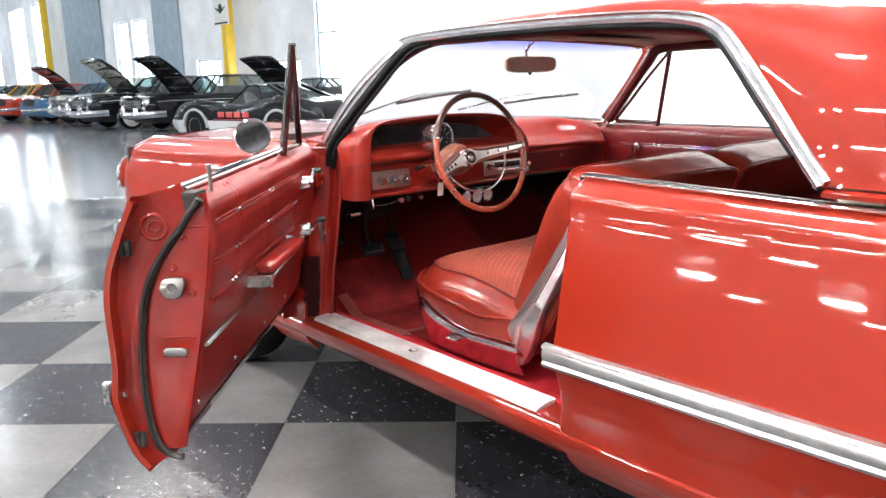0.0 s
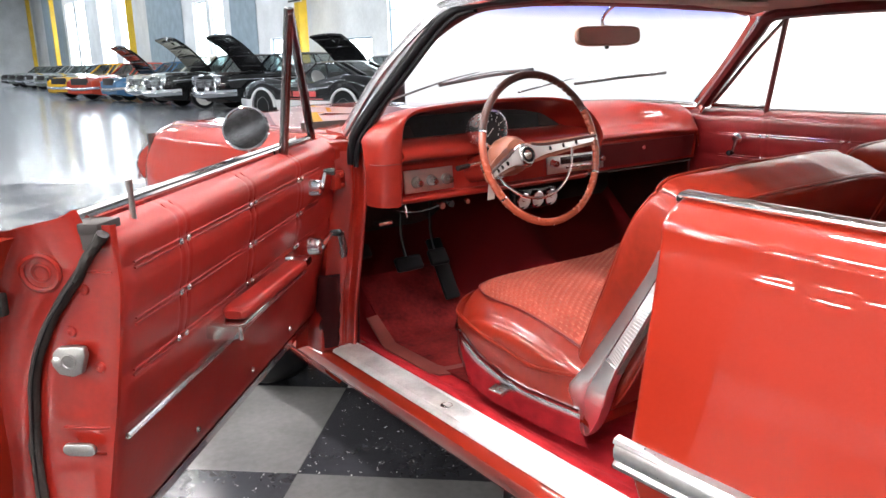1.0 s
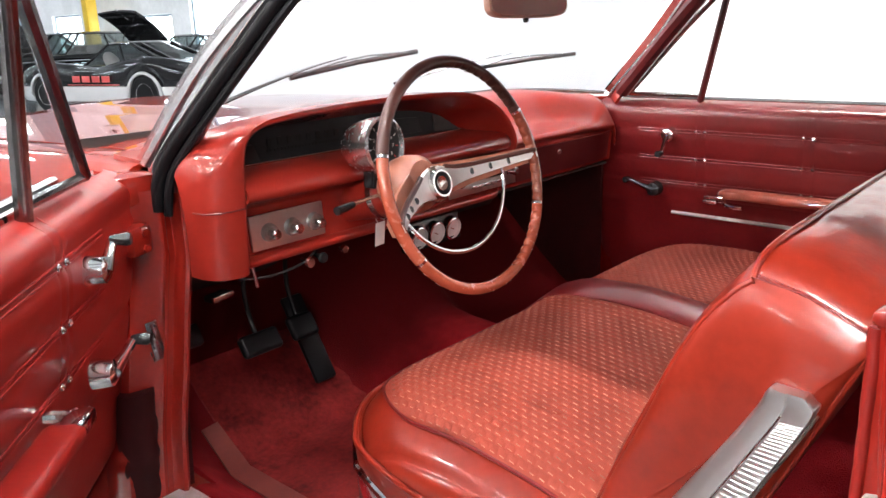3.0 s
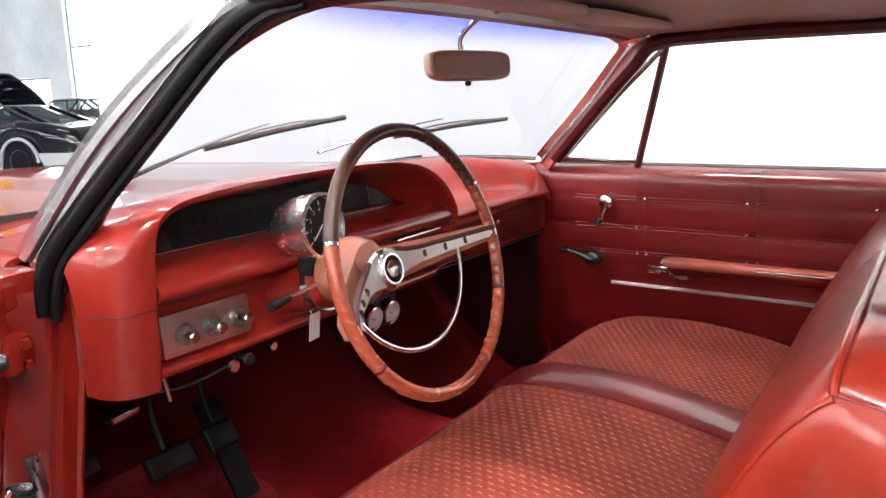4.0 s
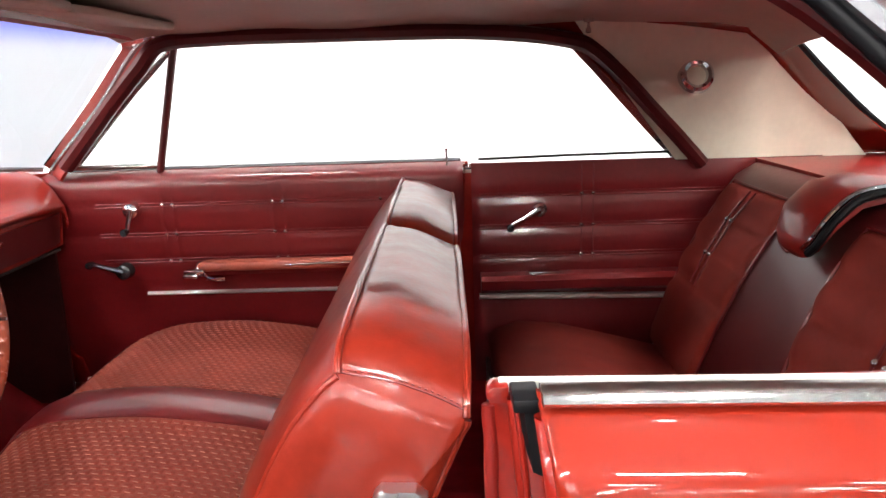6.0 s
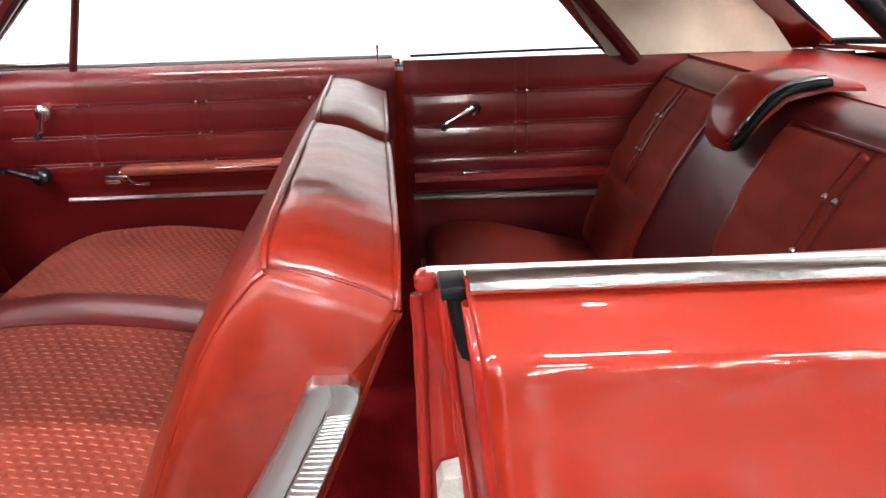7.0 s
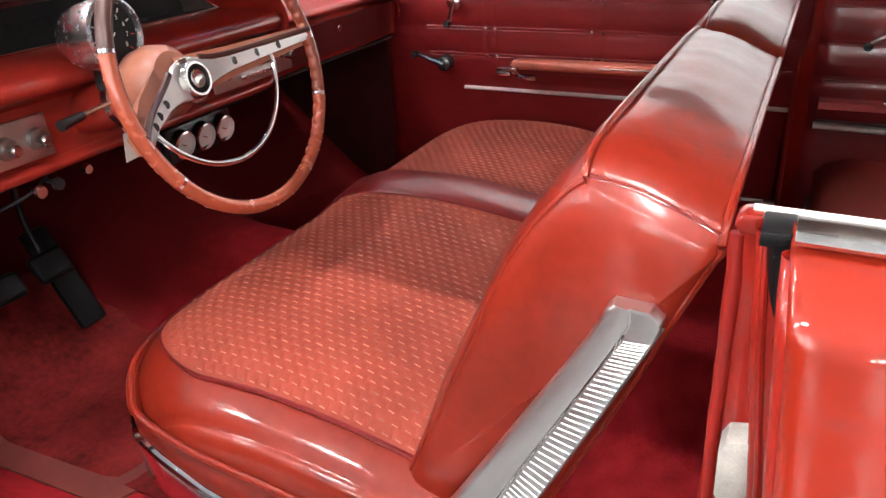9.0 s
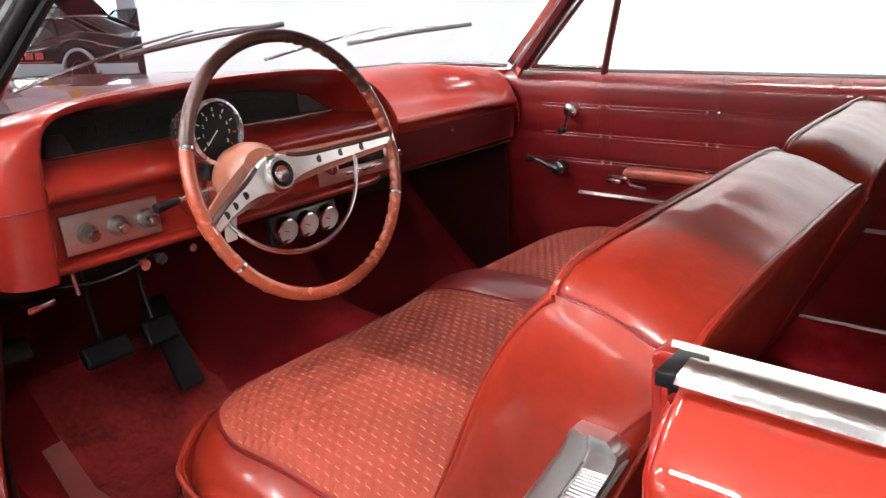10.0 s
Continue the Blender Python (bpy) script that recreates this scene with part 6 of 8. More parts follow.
for k in range(41):
    x = lerp(-0.70, 0.70, k / 40)
    c = 1 - math.exp(-(0.70 - abs(x)) / 0.06)
    bow = 0.03 * c
    rings.append([(x, -0.52, 0.47), (x, -0.545 + bow, 0.56), (x, -0.585 + bow, 0.68), (x, -0.635 + bow, 0.80), (x, -0.69 + bow, 0.90), (x, -0.74 + bow * 0.6, 0.975), (x, -0.79, 1.004), (x, -0.86, 1.006), (x, -0.86, 0.6), (x, -0.75, 0.40)])
rb = part("seat_back", loft(rings, closed=True, caps=True), VINYL_DARK_SHADE, rear_seat, "red vinyl rear seat back coloured dark for shade", angle=60)


def back_at(x, z, off=0.0):
    c = 1 - math.exp(-(0.70 - abs(x)) / 0.06)
    y = interp(z, [(0.47, -0.52), (0.56, -0.545 + 0.03 * c), (0.68, -0.585 + 0.03 * c), (0.80, -0.635 + 0.03 * c), (0.90, -0.69 + 0.03 * c), (0.975, -0.74 + 0.018 * c)])
    return Vector((x, y + off, z + off * 0.45))


def back_insert(x0, x1, cols):
    def lean(x, z):
        return x + (0.10 * (0.93 - z) if x0 > 0 else -0.10 * (0.93 - z))
    rows = (0.888, 0.806)
    grid = []
    for i in range(41):
        ring = []
        for j in range(41):
            z = lerp(0.53, 0.962, j / 40)
            x = lerp(x0, x1, i / 40)
            g = min([abs(z - r) for r in rows] + [abs(z - 0.715)])
            gc = min(abs(x - c) for c in cols)
            h = 0.004 + 0.012 * (1 - math.exp(-(g / 0.018) ** 2)) * (1 - 0.6 * math.exp(-(gc / 0.016) ** 2) if z > 0.70 else 1)
            h *= min(1, min(x - x0, x1 - x, 0.962 - z) / 0.012) if min(x - x0, x1 - x, 0.962 - z) < 0.012 else 1
            ring.append(back_at(lean(x, z), z, h))
        grid.append(ring)
    ins = part("back_insert", loft(grid), FABRIC_SHADED, rb, "quilted red woven back insert", angle=70)
    outline = [back_at(lean(x0, z), z, 0.004) for z in [lerp(0.53, 0.962, k / 12) for k in range(13)]] + [back_at(lean(lerp(x0, x1, k / 10), 0.962), 0.964, 0.004) for k in range(11)] + [back_at(lean(x1, z), z, 0.004) for z in [lerp(0.962, 0.53, k / 12) for k in range(13)]]
    part("piping", tube(outline, 0.004, 6), VINYL_DEEP_SHADE, ins)
    for c in cols:
        for d in (-0.016, 0.016):
            part("welt", tube([back_at(lean(c + d, z), z, 0.0165) for z in [lerp(0.73, 0.955, k / 10) for k in range(11)]], 0.0028, 6), VINYL_DEEP_SHADE, ins)
    for c in cols:
        for r in rows:
            for d in (-0.014, 0.014):
                part("button", lathe([(0.0, 0.005), (0.005, 0.003), (0.007, 0.0)], 10, Matrix.Translation(back_at(lean(c + d, r), r, 0.018)) @ Matrix.Rotation(radians(-65), 4, "X")), CHROME, ins)


back_insert(0.25, 0.645, (0.455,))
back_insert(-0.60, -0.02, (-0.278,))
shelf = [[(x, y, 1.008 + 0.006 * math.sin(x * 2)) for x in (-0.76, -0.4, 0, 0.4, 0.76)] for y in (-0.80, -0.95, -1.05, -1.19)]
part("parcel_shelf", slab(shelf, 0.01), VINYL, car, "red vinyl parcel shelf")
pod = []
for t, w, d in ((0.0, 0.135, 0.020), (0.2, 0.115, 0.034), (0.45, 0.100, 0.044), (0.7, 0.092, 0.046), (0.88, 0.074, 0.040), (0.96, 0.048, 0.030), (1.0, 0.02, 0.016)):
    c = curve([(0.115, -0.84, 1.015), (0.105, -0.735, 1.010), (0.085, -0.663, 0.968), (0.066, -0.618, 0.900)], 8)[round(t * 24)]
    lift = Vector((0, 0.35 + 0.45 * t, 0.93 - 0.35 * t)).normalized()
    ring = []
    for k in range(21):
        a = math.pi * k / 20
        ring.append(c + Vector((w * math.cos(a), 0, 0)) + lift * (d * math.sin(a) ** 0.6))
    pod.append(ring)
speaker = part("rear_speaker", loft(pod, caps=True), VINYL, car, "red rolled speaker pod over the seat back")
rail_line = [r[18] + Vector((-0.004, 0.0, 0.010)) for r in pod[1:-1]]
part("speaker_trim", tube(curve(rail_line, 4), 0.0052, 8), CHROME, speaker, "curved chrome edge")
part("speaker_slot", tube(curve([p + Vector((-0.010, -0.006, -0.008)) for p in rail_line], 4), 0.008, 8), BLACK, speaker)
part("piping", tube(curve([r[1] for r in pod[1:]] + [pod[-1][10]], 4), 0.004, 6), VINYL_DEEP_SHADE, speaker)


# ---- dashboard
dash = thing("dashboard", "red padded dashboard with a hooded instrument panel", "dashboard")
dash.parent = car
del dash["category"]
# the hood: lip, outer edge and inner edge at stations from the foot of the end cap, over the top and down beside the radio
HOOD = [
    ((-0.716, 1.036, 0.822), (-0.790, 1.10, 0.828), (-0.694, 1.085, 0.826), 0.0),
    ((-0.716, 1.030, 0.870), (-0.790, 1.10, 0.870), (-0.692, 1.085, 0.870), 0.0),
    ((-0.716, 1.027, 0.930), (-0.790, 1.10, 0.930), (-0.692, 1.090, 0.930), 0.0),
    ((-0.715, 1.024, 0.990), (-0.790, 1.11, 0.990), (-0.690, 1.105, 0.990), 0.0),
    ((-0.712, 1.021, 1.040), (-0.790, 1.13, 1.028), (-0.687, 1.112, 1.030), 0.1),
    ((-0.700, 1.019, 1.074), (-0.782, 1.17, 1.046), (-0.678, 1.116, 1.054), 0.4),
    ((-0.672, 1.017, 1.094), (-0.745, 1.21, 1.054), (-0.652, 1.118, 1.066), 0.75),
    ((-0.620, 1.015, 1.105), (-0.660, 1.26, 1.056), (-0.610, 1.118, 1.071), 1.0),
    ((-0.500, 1.013, 1.113), (-0.500, 1.33, 1.057), (-0.500, 1.118, 1.074), 1.0),
    ((-0.350, 1.013, 1.116), (-0.350, 1.37, 1.057), (-0.350, 1.118, 1.075), 1.0),
    ((-0.210, 1.013, 1.114), (-0.190, 1.39, 1.057), (-0.215, 1.118, 1.071), 1.0),
    ((-0.110, 1.014, 1.107), (-0.070, 1.39, 1.057), (-0.130, 1.118, 1.060), 1.0),
    ((-0.035, 1.015, 1.091), (0.030, 1.36, 1.055), (-0.080, 1.117, 1.046), 0.9),
    ((0.030, 1.017, 1.060), (0.095, 1.28, 1.020), (-0.045, 1.114, 1.028), 0.7),
    ((0.076, 1.020, 1.022), (0.130, 1.20, 0.985), (-0.020, 1.108, 1.014), 0.5),
    ((0.103, 1.023, 0.985), (0.146, 1.13, 0.962), (0.010, 1.098, 1.003), 0.3),
    ((0.112, 1.030, 0.955), (0.146, 1.10, 0.945), (0.082, 1.080, 0.975), 0.2),
    ((0.112, 1.040, 0.925), (0.144, 1.10, 0.920), (0.088, 1.080, 0.925), 0.1),
]


def hood_section(lip_at, outer, inner, top):
    """From the outer edge over a swelling to the rolled lip and back inside."""
    L, O, C = Vector(lip_at), Vector(outer), Vector(inner)
    K = Vector((lerp(L.x, O.x, lerp(0.92, 0.35, top)), lerp(L.y, O.y, 0.45 * top), L.z + 0.005 * top))
    K.y -= 0.004 * (1 - top)
    pts = []
    for k in range(10):
        t = k / 9
        pts.append((1 - t) ** 2 * O + 2 * t * (1 - t) * K + t * t * L)
    into = C - L
    into.y = 0
    into.normalize()
    pts += [L + into * 0.006 + Vector((0, 0.0015, 0)), L + into * 0.011 + Vector((0, 0.007, 0)), L + into * 0.014 + Vector((0, 0.016, 0))]
    a = pts[-1]
    return pts + [a.lerp(C, t) for t in (0.3, 0.65, 1.0)]


stations = [hood_section(*s) for s in HOOD]
hood_cols = [curve([s[i] for s in stations], 4) for i in range(len(stations[0]))]
part("dash_hood", slab([[c[j] for c in hood_cols] for j in range(len(hood_cols[0]))], 0.006), DASH, dash, "red padded hood over the instruments", angle=50)

# the shelf under the instruments, its roll, and the switch panel below
LEDGE = [(1.112, 1.007), (1.085, 1.003), (1.058, 0.997), (1.038, 0.989), (1.026, 0.980), (1.021, 0.970), (1.023, 0.961), (1.031, 0.954), (1.046, 0.949), (1.066, 0.944), (1.078, 0.936), (1.082, 0.924), (1.090, 0.848), (1.086, 0.840), (1.076, 0.834), (1.074, 0.827), (1.082, 0.818), (1.12, 0.814)]
rings = []
for x in [lerp(-0.706, 0.07, k / 16) for k in range(17)] + [0.085, 0.096, 0.104, 0.108]:
    e = max(0, (x - 0.07) / 0.038)
    rings.append([(x, lerp(y, max(y, 1.09), 1 - math.sqrt(max(0, 1 - e * e))), z + (0.006 * e * e if z < 0.85 else 0)) for y, z in curve(LEDGE, 3)])
part("dash_shelf", slab([[tuple(p) for p in r] for r in rings], 0.006), DASH, dash, "red painted shelf and switch panel", angle=50)

# the scooped shelf before the passenger: a rolled edge, a tray, a swept rise to the glass, and a rounded end
END = [(1.192, 1.040), (1.180, 1.040), (1.165, 1.037), (1.150, 1.031), (1.135, 1.024), (1.122, 1.015), (1.110, 1.003), (1.100, 0.990), (1.091, 0.975), (1.083, 0.960), (1.077, 0.950), (1.075, 0.943), (1.078, 0.936), (1.084, 0.930)]
rings = []
for x in [lerp(0.085, 0.44, k / 10) for k in range(11)] + [lerp(0.46, 0.70, k / 14) for k in range(15)] + [0.708, 0.714]:
    back = 1.394 - 0.25 * (x / 0.765) ** 2.2
    top, low, front = 1.064, 0.966, 1.060
    reach = back - front
    scoop = [(back, top), (front + reach * 0.90, top - 0.003), (front + reach * 0.80, lerp(top, low, 0.10)), (front + reach * 0.70, lerp(top, low, 0.24)), (front + reach * 0.62, lerp(top, low, 0.44)), (front + reach * 0.55, lerp(top, low, 0.68)), (front + reach * 0.47, lerp(top, low, 0.86)), (front + reach * 0.37, low + 0.005), (front + reach * 0.22, low), (front + 0.014, low - 0.002), (front + 0.004, low - 0.006),
             (front, low - 0.012), (front + 0.004, low - 0.020), (front + 0.013, low - 0.025)]
    b = max(0, min(1, (x - 0.47) / 0.225))
    b = b * b * (3 - 2 * b)
    sink = 0.05 * max(0, (x - 0.70) / 0.014) ** 2
    pts = [(lerp(p[0], q[0], b), lerp(p[1], q[1], b) - sink) for p, q in zip(scoop, END)]
    front = pts[-1][0] - 0.013
    pts += [(front + 0.019, 0.924), (front + 0.027, 0.842), (front + 0.033, 0.832), (front + 0.060, 0.828)]
    rings.append([(x, p.x, p.y) for p in curve(pts, 3)])
part("dash_pad", slab(rings, 0.006), DASH, dash, "red padded passenger shelf with a rolled edge", angle=60)
# added dark sheet that keeps light out from below the dash
part("underdash_light_block", slab([[(x, y, z) for x in (-0.76, -0.3, 0.2, 0.70)] for y, z in ((1.10, 0.826), (1.30, 0.84), (1.58, 0.86))], 0.006), DARK, dash)
part("cap_seam", tube([(-0.788, 1.075, 0.949), (-0.782, 1.045, 0.949), (-0.765, 1.030, 0.949), (-0.735, 1.0250, 0.949), (-0.715, 1.0255, 0.949), (-0.703, 1.033, 0.949)], 0.0012, 6), VINYL_DARK_SHADE, dash)
part("hood_screw", lathe([(0.0, 0.004), (0.004, 0.003), (0.005, 0.0)], 10, pose(0.062, 1.062, 1.015, 70, 0, 60)), CHROME_WORN, dash)
# instrument glass
cl = part("instrument_panel", prism([(-0.692, 1.004), (-0.688, 1.040), (-0.655, 1.074), (-0.35, 1.080), (-0.2, 1.078), (-0.10, 1.060), (-0.055, 1.036), (0.0, 1.004)], "y", 1.116, 1.126, 0.002), FACE, dash, "dark horizontal speedometer cluster")
part("cluster_bead", tube([(-0.688, 1.108, 1.009), (-0.4, 1.108, 1.009), (0.0, 1.108, 1.008)], 0.0022, 6), CHROME_WORN, cl)
part("ribbed_plate", prism([(-0.105, 1.013), (-0.110, 1.053), (-0.080, 1.046), (-0.052, 1.030), (-0.018, 1.011)], "y", 1.112, 1.117, 0.001), DULL_PLATE, cl)
part("ribbed_plate", prism([(-0.66, 1.012), (-0.655, 1.046), (-0.625, 1.046), (-0.61, 1.012)], "y", 1.110, 1.117, 0.001), DARK, cl)
TICK = material("faded_grey_marks", (0.015, 0.0145, 0.014), 0.7, spec=0.1)
for k in range(12):
    x = -0.585 + k * 0.0245
    part("speed_mark", box((0.009, 0.002, 0.015), (x, 1.1145, 1.046), 0.0), TICK, cl)
for k in range(34):
    part("speed_tick", box((0.0018, 0.002, 0.006), (-0.59 + k * 0.0087, 1.1145, 1.030), 0.0), TICK, cl)
part("fuel_window", prism([(-0.275, 1.018), (-0.275, 1.058), (-0.165, 1.052), (-0.15, 1.018)], "y", 1.112, 1.117, 0.001), FACE, cl)
for k, (dx, dz) in enumerate(((-0.24, 1.043), (-0.24, 1.032), (-0.20, 1.04))):
    part("gauge_mark", box((0.04 if k < 2 else 0.012, 0.002, 0.003), (dx, 1.112, dz)), TICK, cl)
# switch plate and knobs
plate = part("switch_plate", box((0.178, 0.006, 0.068), (-0.584, 1.078, 0.884), 0.002, (-5, 0, 0)), BRUSHED, dash, "brushed metal switch plate")
for x in (-0.632, -0.577, -0.521):
    kn = part("switch_bezel", lathe([(0.0, 0.004), (0.011, 0.004), (0.013, 0.009), (0.017, 0.009), (0.019, 0.0)], 24, pose(x, 1.076, 0.881, 92, 0, 0)), ZINC, plate)
    part("switch_knob", lathe([(0.0, 0.030), (0.008, 0.030), (0.010, 0.027), (0.009, 0.020), (0.006, 0.017), (0.006, 0.0)], 18, pose(x, 1.076, 0.881, 92, 0, 0)), CHROME_WORN, plate)
# radio and heater fascia
fascia = part("radio_fascia", box((0.27, 0.006, 0.060), (0.035, 1.079, 0.878), 0.002, (-5, 0, 0)), BRUSHED, dash, "bright radio and heater fascia")
part("radio_dial", box((0.15, 0.004, 0.024), (0.035, 1.075, 0.890), 0.001, (-5, 0, 0)), BLACK_GLOSS, fascia)
for x in (-0.075, 0.145):
    part("radio_knob", lathe([(0.0, 0.026), (0.008, 0.026), (0.011, 0.022), (0.011, 0.004), (0.014, 0.0)], 16, pose(x, 1.076, 0.885, 92, 0, 0)), CHROME, fascia)
for k in range(5):
    part("radio_key", box((0.02, 0.012, 0.008), (-0.015 + k * 0.025, 1.070, 0.866), 0.002), CHROME, fascia)
part("heater_lid", box((0.17, 0.02, 0.012), (-0.02, 1.052, 0.938), 0.003), CHROME, dash, "bright trim above the radio")
# ribbed glovebox panel, its colour darkened for the shade there, and lock
gbox = part("glovebox_panel", slab([[(x, y + 0.014 * max(0, (x - 0.60) / 0.09) ** 2, z) for x in (0.150, 0.30, 0.45, 0.60, 0.65, 0.692)] for y, z in ((1.0755, 0.927), (1.0800, 0.885), (1.0850, 0.845))], 0.004), VINYL_DARK_SHADE, dash, "ribbed glovebox panel, dark wine with shade in its colour")
for k in range(7):
    z = 0.920 - k * 0.0115
    y = 1.0762 + k * 0.0013
    part("panel_rib", tube([(0.155, y, z), (0.60, y, z), (0.65, y + 0.004, z), (0.69, y + 0.014, z)], 0.0013, 5), VINYL_DARK_SHADE, gbox)
part("glovebox_lock", lathe([(0.0, 0.006), (0.006, 0.006), (0.009, 0.003), (0.010, 0.0)], 16, pose(0.385, 1.078, 0.902, 92, 0, 0)), CHROME_WORN, gbox)
# triple gauges below the dash
gp = part("gauge_panel", box((0.20, 0.025, 0.072), (-0.116, 1.128, 0.765), 0.006, (-8, 0, 0)), BLACK_GLOSS, dash, "black under-dash panel with three white gauges")
for x in (-0.178, -0.116, -0.054):
    g = part("gauge", lathe([(0.0, 0.012), (0.024, 0.012), (0.0255, 0.020), (0.029, 0.018), (0.030, 0.0)], 28, pose(x, 1.122, 0.765, 98, 0, 0)), CHROME, gp)
    part("gauge_face", lathe([(0.0, 0.0135), (0.0242, 0.013)], 24, pose(x, 1.122, 0.765, 98, 0, 0)), WHITE_FACE, gp)
    part("gauge_needle", box((0.014, 0.001, 0.0022), (x - 0.003, 1.106, 0.763), 0, (0, 25, 0)), RIM, gp)
part("wiring", tube(curve([(-0.70, 1.09, 0.80), (-0.62, 1.10, 0.785), (-0.55, 1.09, 0.795), (-0.50, 1.10, 0.812)], 6), 0.003, 6), BLACK_GLOSS, dash)
part("pull_knob", lathe([(0.0, 0.03), (0.010, 0.03), (0.012, 0.024), (0.006, 0.018), (0.005, 0.0)], 14, pose(-0.540, 1.10, 0.800, 95, 0, 0)), CHROME, dash)
part("pull_knob", lathe([(0.0, 0.03), (0.010, 0.03), (0.012, 0.024), (0.006, 0.018), (0.005, 0.0)], 14, pose(-0.505, 1.10, 0.802, 95, 0, 0)), BLACK_GLOSS, dash)
part("pull_knob", lathe([(0.0, 0.02), (0.008, 0.02), (0.010, 0.012), (0.004, 0.0)], 14, pose(-0.42, 1.12, 0.795, 95, 0, 0)), CHROME, dash)
part("brake_release", box((0.055, 0.03, 0.014), (-0.700, 1.165, 0.752), 0.004, (0, 0, 10)), CHROME_WORN, dash, "worn brake release handle")
part("toggle_switch", tube([(-0.66, 1.10, 0.812), (-0.66, 1.09, 0.775)], 0.0035, 6), CHROME, dash)

# ---- steering column and wheel
WC, HUBC = Vector((-0.425, 0.748, 0.992)), Vector((-0.405, 0.856, 0.958))
AX = Vector((0.0, 0.966, -0.259))
column = thing("steering_column", "red steering column with a large thin-rimmed wheel", "steering")
column.parent = car
del column["category"]


def wheel_frame(at):
    """A frame in the wheel's plane: x right, y up, z towards the driver."""
    z = -AX
    x = Vector((1, 0, 0))
    y = z.cross(x)
    return Matrix((( x.x, y.x, z.x, at.x), (x.y, y.y, z.y, at.y), (x.z, y.z, z.z, at.z), (0, 0, 0, 1)))


WM, HM = wheel_frame(WC), wheel_frame(HUBC)


def rim_piece(a, b):
    """The rim from one angle to another, scalloped on its inner side where fingers grip."""
    rings = []
    for k in range((b - a) * 2 + 1):
        deg = a + k / 2
        d = (deg + 76) % 360
        grip = max(0, min(1, d / 8, (162 - d) / 8))
        dent = 0.26 * grip * (0.5 + 0.5 * math.cos(2 * math.pi * deg / 5.5)) ** 2
        c, sn = math.cos(radians(deg)), math.sin(radians(deg))
        ring = []
        for q in range(14):
            f = 2 * math.pi * q / 14
            out = 0.0108 * math.cos(f)
            if out < 0:
                out *= 1 - dent
            ring.append(((0.206 + out) * c, (0.206 + out) * sn, 0.0108 * math.sin(f)))
        rings.append(ring)
    return moved(loft(rings, closed=True, caps=True), WM)


wheel = part("steering_wheel", rim_piece(162, 336), RIM, column, "worn red steering wheel with finger grips", angle=60)
part("rim_grip", rim_piece(28, 164), RIM_DARK, wheel, "rim worn dark brown", angle=60)
part("rim_grip", rim_piece(334, 390), RIM_BROWN, wheel, angle=60)
for deg in (29, -25, 163, 216):
    a = radians(deg)
    part("rim_band", moved(tube([(0.206 * math.cos(a + d), 0.206 * math.sin(a + d), 0) for d in (-0.012, 0.012)], 0.0113, 14), WM), CHROME, wheel)


def spoke(deg, length):
    """Two bright arms that run from the hub out and up to the rim."""
    a = radians(deg)
    d = Vector((math.cos(a), math.sin(a), 0))
    n = Vector((-math.sin(a), math.cos(a), 0))
    rings = []
    for t, wdt, thick in ((0.0, 0.031, 0.006), (0.10, 0.029, 0.006), (0.18, 0.022, 0.006), (0.28, 0.0165, 0.0055), (0.4, 0.0132, 0.005), (0.7, 0.0100, 0.0045), (1.0, 0.0075, 0.004)):
        p = d * (0.206 * t)
        p.x += 0.018 * (1 - t) ** 1.5
        p.z = -0.110 + 0.110 * t**1.6 + 0.008
        rings.append([p + n * wdt + Vector((0, 0, 0)), p + n * wdt * 0.9 + Vector((0, 0, thick)), p - n * wdt * 0.9 + Vector((0, 0, thick)), p - n * wdt, p - n * wdt * 0.8 - Vector((0, 0, thick)), p + n * wdt * 0.8 - Vector((0, 0, thick))])
    return loft(rings, closed=True, caps=True)


for deg in (3, 197):
    sp_ = part("spoke", moved(spoke(deg, 1), WM), BRIGHT, wheel, "bright pierced spoke")
    a = radians(deg)
    for t in (0.42, 0.60, 0.76):
        z = -0.110 + 0.110 * t**1.6 + 0.0145
        part("spoke_hole", moved(lathe([(0.0, 0.001), (0.0058, 0.001), (0.0066, 0.0)], 14, Matrix.Translation((0.206 * t * math.cos(a) + 0.018 * (1 - t) ** 1.5, 0.206 * t * math.sin(a), z))), WM), BLACK_GLOSS, sp_)
    under = [[Vector((0.206 * t * math.cos(a) + s * math.sin(a) * w, 0.206 * t * math.sin(a) - s * math.cos(a) * w, -0.118 + 0.110 * t**1.6 + dz)) for s, dz in ((-1, 0.0), (1, 0.0), (0.8, -0.016), (-0.8, -0.016))] for t, w in ((0.1, 0.034), (0.5, 0.024), (1.0, 0.015))]
    edge_line = []
    for k in range(9):
        t = lerp(0.16, 1.0, k / 8)
        wd = interp(t, [(0.10, 0.029), (0.18, 0.022), (0.28, 0.0165), (0.4, 0.0132), (0.7, 0.010), (1.0, 0.0075)]) * (1 if deg < 90 else -1)
        edge_line.append((0.018 * (1 - t) ** 1.5 + 0.206 * t * math.cos(a) - math.sin(a) * wd, 0.206 * t * math.sin(a) + math.cos(a) * wd, -0.100 + 0.110 * t**1.6))
    part("spoke_edge", moved(tube(edge_line, 0.0052, 8), WM), RIM_DARK, sp_)
    part("spoke_back", moved(loft(under, closed=True, caps=True), WM), RIM_HUB, wheel)
